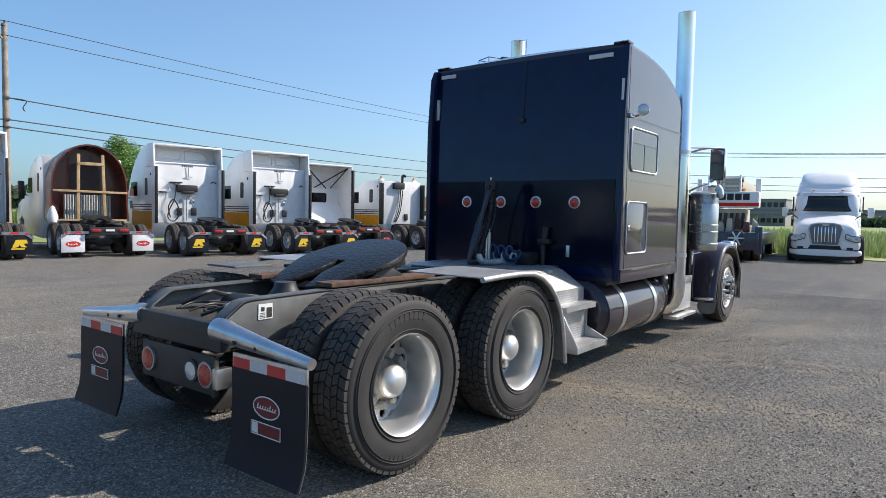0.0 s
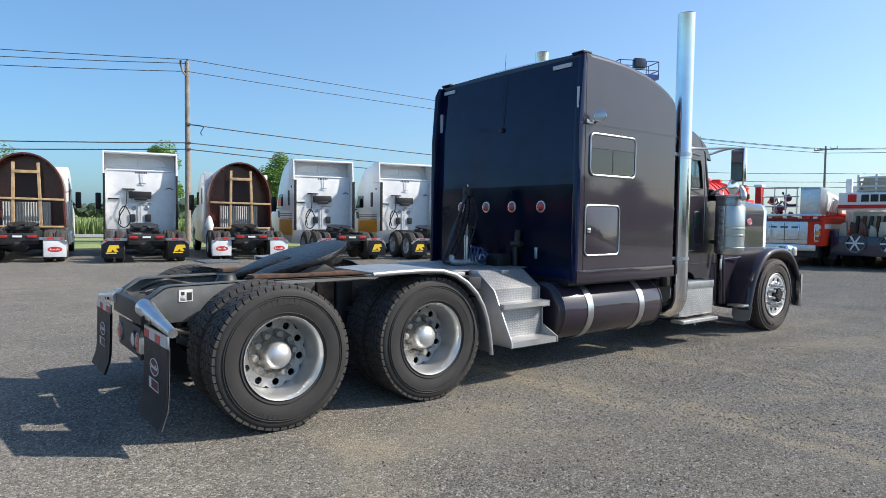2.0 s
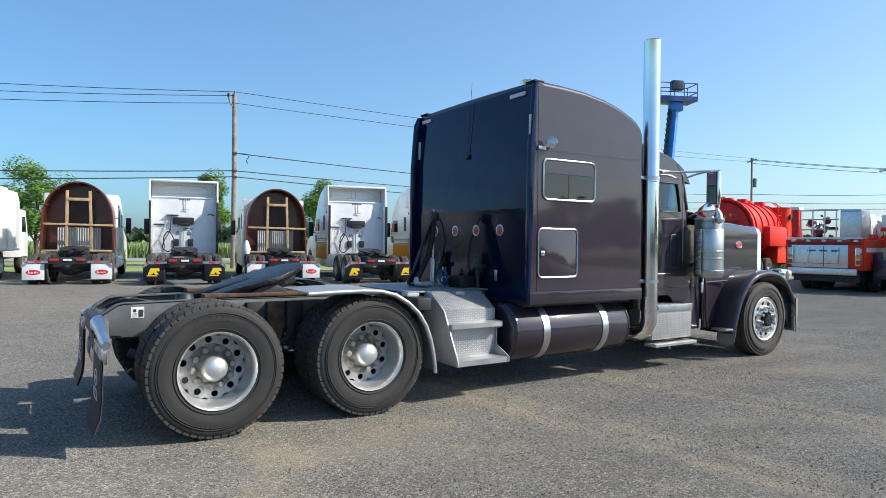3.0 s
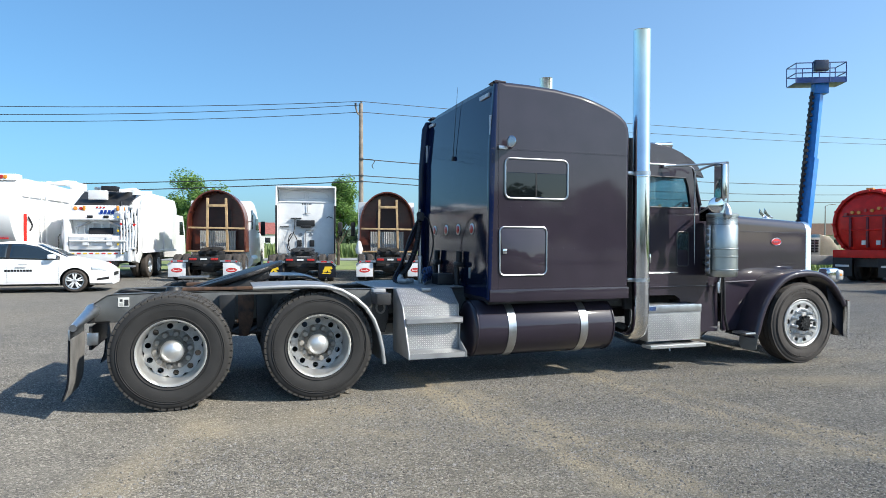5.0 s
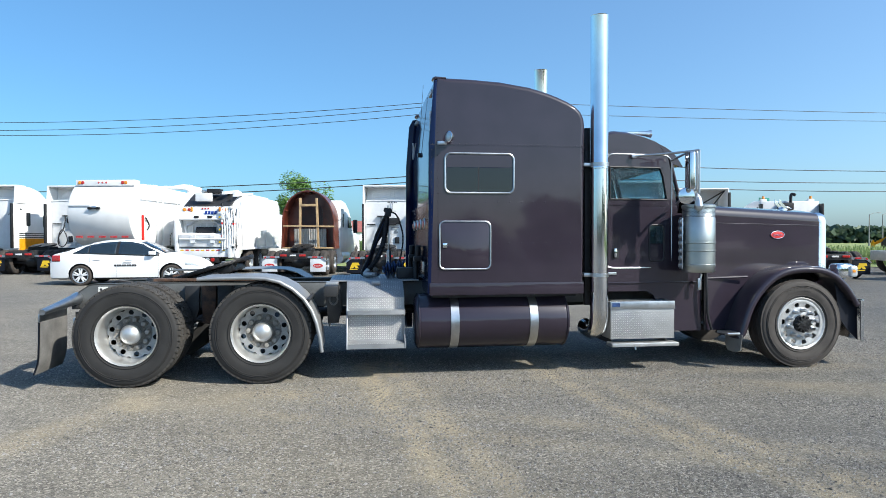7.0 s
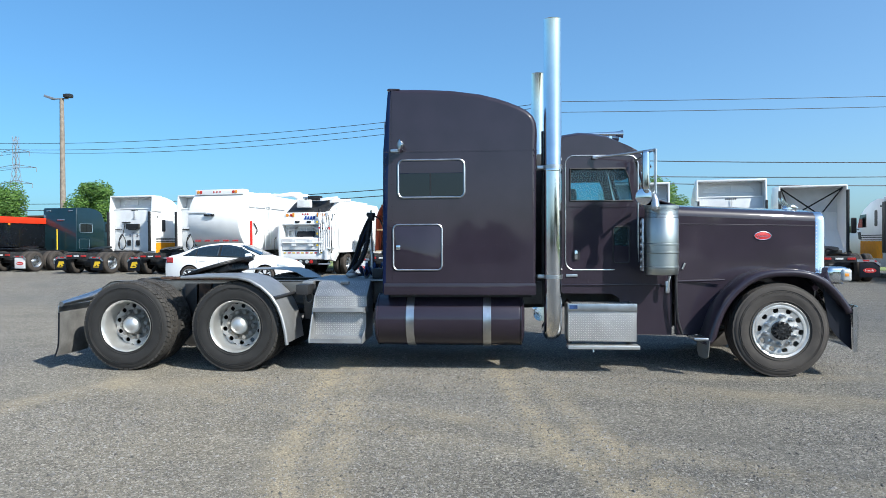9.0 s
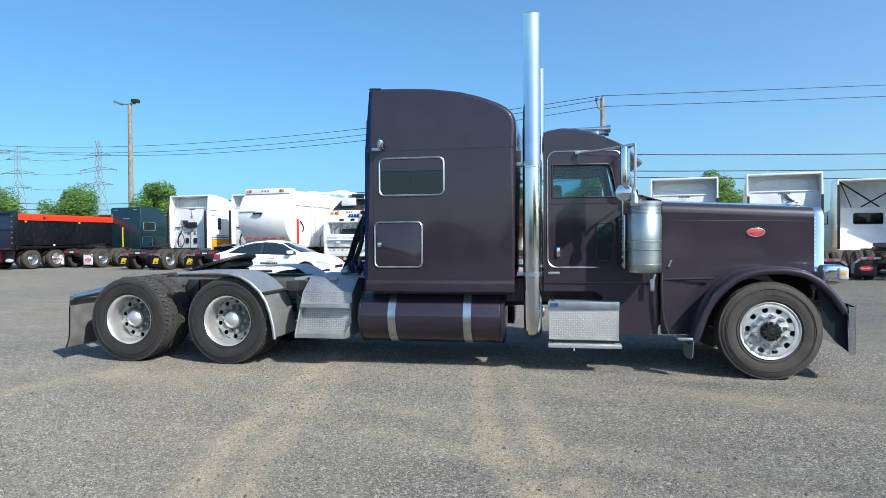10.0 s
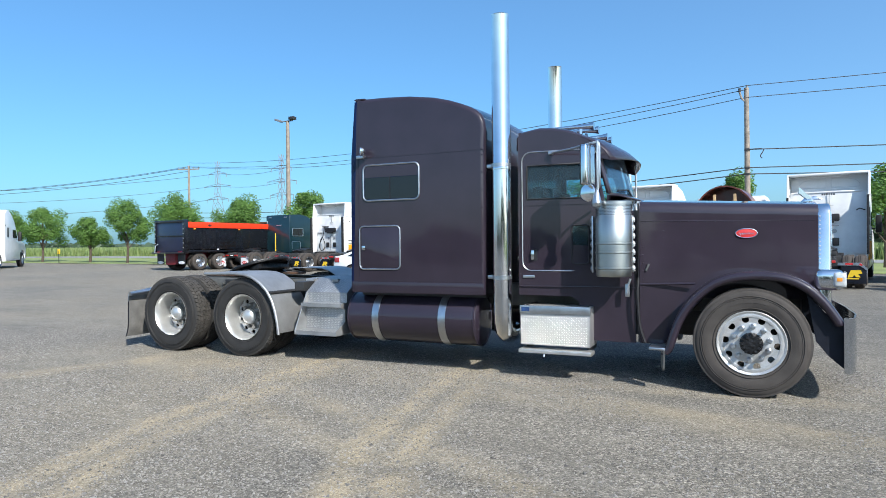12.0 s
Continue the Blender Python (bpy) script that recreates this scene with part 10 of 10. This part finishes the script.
def pylon(x, y, h):
    t = thing("power_pylon", "distant grey steel lattice pylon on the horizon", "pylon", "lattice pylons", Matrix.Translation((x, y, 0)))
    w0, w1 = h * 0.085, h * 0.018
    bm = B()
    r = h * 0.0023
    lv = [(k / 9) for k in range(10)]
    def c(f):
        w = w0 + (w1 - w0) * min(1, f * 1.4)
        return [(-w, -w, h * f), (w, -w, h * f), (w, w, h * f), (-w, w, h * f)]
    for a, b in zip(lv, lv[1:]):
        A, Bq = c(a), c(b)
        for i in range(4):
            tube(bm, [A[i], Bq[i]], r, 4)
            tube(bm, [A[i], Bq[(i + 1) % 4]], r * 0.7, 4)
            tube(bm, [A[(i + 1) % 4], Bq[i]], r * 0.7, 4)
    part("lattice_mast", bm, STEELGREY, t)
    for f, w in ((0.58, 0.15), (0.72, 0.19), (0.86, 0.13)):
        bm = tube(B(), [(-h * w, 0, h * f), (0, 0, h * (f + 0.03)), (h * w, 0, h * f)], r, 4)
        tube(bm, [(-h * w, 0, h * f), (h * w, 0, h * f)], r, 4)
        for s in (-1, 1):
            tube(bm, [(s * h * w, 0, h * f), (s * h * w, 0, h * (f - 0.04))], r * 1.3, 4)
        part("lattice_arm", bm, STEELGREY, t)
    return t


pylon(-155.5, 160, 31)
pylon(-128, 160, 31.5)
for k, z in enumerate((18, 22.5, 26.7)):
    wire((-155, 160, z), (-280, 80, z - 4), 4, 0.06)
    wire((-155, 160, z), (-128, 160, z), 1.0, 0.05)


def woods():
    """Far tree belt along the horizon, too far to tell trees apart."""
    rnd = random.Random(77)
    verts, faces = [], []
    def belt(a, b, h, dens, size):
        a, b = Vector(a), Vector(b)
        n = int((b - a).length * dens)
        for k in range(n):
            f = rnd.random()
            p = a.lerp(b, f)
            top = h * (0.6 + 0.4 * noise.noise(Vector((p.x * 0.03, p.y * 0.03, 1)))) * (0.8 + 0.25 * noise.noise(Vector((p.x * 0.15, p.y * 0.15, 4))))
            c = p + Vector((rnd.uniform(-4, 4), rnd.uniform(-4, 4), rnd.random() ** 0.7 * top))
            u, w = frame_for(Vector((rnd.gauss(0, 1), rnd.gauss(0, 1), rnd.gauss(0.4, 0.6))))
            s = size * rnd.uniform(0.6, 1.3)
            i = len(verts)
            verts.extend([tuple(c - u * s), tuple(c - w * s * 0.7), tuple(c + u * s), tuple(c + w * s * 0.7)])
            faces.append((i, i + 1, i + 2, i + 3))
    belt((-60, 170, 0), (110, 160, 0), 8.5, 26, 1.1)
    belt((110, 160, 0), (230, 80, 0), 9.0, 24, 1.3)
    belt((-500, 190, 0), (-60, 230, 0), 6.0, 12, 1.5)
    belt((-600, 150, 0), (-200, 170, 0), 5.0, 8, 1.8)
    belt((200, 120, 0), (320, -120, 0), 7, 14, 1.6)
    me = bpy.data.meshes.new("far_woods")
    me.from_pydata(verts, [], faces)
    me.materials.append(LEAFDARK)
    tagged(new("far_woods", me), "low dark green woods along the horizon", "woods", kind="stuff")


woods()


ROOFRED = mat("faded_red_roof", (0.30, 0.10, 0.085), 0.8, 0, 0.2, 2)


def far_buildings():
    def house(x, y, w, d, h, ang, wallm, roofm, label, wins=3):
        t = thing("house", label, "house", "", Matrix.Translation((x, y, 0)) @ Matrix.Rotation(radians(ang), 4, "Z"))
        part("wall", box(B(), -w / 2, w / 2, -d / 2, d / 2, 0, h), wallm, t)
        part("roof", prism(B(), [(-d / 2 - 0.4, h), (0, h + d * 0.35), (d / 2 + 0.4, h)], "x", -w / 2 - 0.3, w / 2 + 0.3), roofm, t)
        for k in range(wins):
            xx = -w / 2 + (k + 0.5) * w / wins
            part("window", box(B(), xx - 0.6, xx + 0.6, -d / 2 - 0.03, -d / 2, 1.0, 2.2), DARKGLASS, t)
    house(135, 106, 12, 8, 3.2, -20, CREAM, RUST, "low brown-roofed house beyond the field")
    house(3.6, 150, 16, 8, 3.0, 0, WHITEDULL, ROOFRED, "long white building with red roof across the road", 5)
    t = thing("office_block", "grey flat office block far behind the road bridge", "building", "", Matrix.Translation((218, 36, 0)) @ Matrix.Rotation(radians(90), 4, "Z"))
    part("wall", box(B(), -4.5, 4.5, -5, 5, 0, 8.0), CONCRETE, t)
    part("roof", box(B(), -4.7, 4.7, -5.2, 5.2, 8.0, 8.3), STEELGREY, t)
    for f in range(3):
        for k in range(5):
            part("window", box(B(), -4.0 + k * 1.7, -2.8 + k * 1.7, 4.99, 5.05, 1.0 + f * 2.4, 2.4 + f * 2.4), DARKGLASS, t)
    b = thing("road_bridge", "pale concrete road bridge far beyond the field", "bridge", "", Matrix.Translation((200, 2, 0)))
    part("deck", box(B(), -3, 3, -100, 42, 3.4, 4.3), CONCRETE, b)
    part("parapet", box(B(), -3.1, -2.9, -100, 42, 4.3, 4.9), STEELGREY, b)
    for k in range(6):
        part("pier", box(B(), -2, 2, -90 + k * 25, -88 + k * 25, 0, 3.4), CONCRETE, b)
    s = thing("road_sign", "green road sign on two grey posts beside the field", "sign", "", Matrix.Translation((33.5, 38, 0)) @ Matrix.Rotation(radians(20), 4, "Z"))
    part("panel", box(B(), -0.6, 0.6, -0.03, 0.03, 3.2, 4.6, 0.01), mat("sign_green", (0.01, 0.20, 0.16), 0.5), s)
    for x in (-0.3, 0.3):
        part("post", tube(B(), [(x, 0.06, 0), (x, 0.06, 4.4)], 0.04, 8), STEELGREY, s)


far_buildings()


def far_lamp(x, y, h):
    z = rise(x, y)
    t = thing("street_lamp", "tall pale grey street lamp beyond the meadow", "street lamp", "far street lamps", Matrix.Translation((x, y, z)))
    part("post", tube(B(), [(0, 0, 0), (0, 0, h)], [0.13, 0.07], 8), CONCRETE, t)
    part("arm", tube(B(), [(0, 0, h - 0.05), (0.8, 0, h + 0.25), (1.6, 0, h + 0.3)], 0.04, 6), CONCRETE, t)
    part("lamp_head", box(B(), 1.4, 2.1, -0.14, 0.14, h + 0.22, h + 0.34, 0.03), CONCRETE, t)


for x, y, h in ((88.0, 90.0, 5.4), (90.5, 90.0, 5.4), (92.0, 70.0, 7.4)):
    far_lamp(x, y, h)
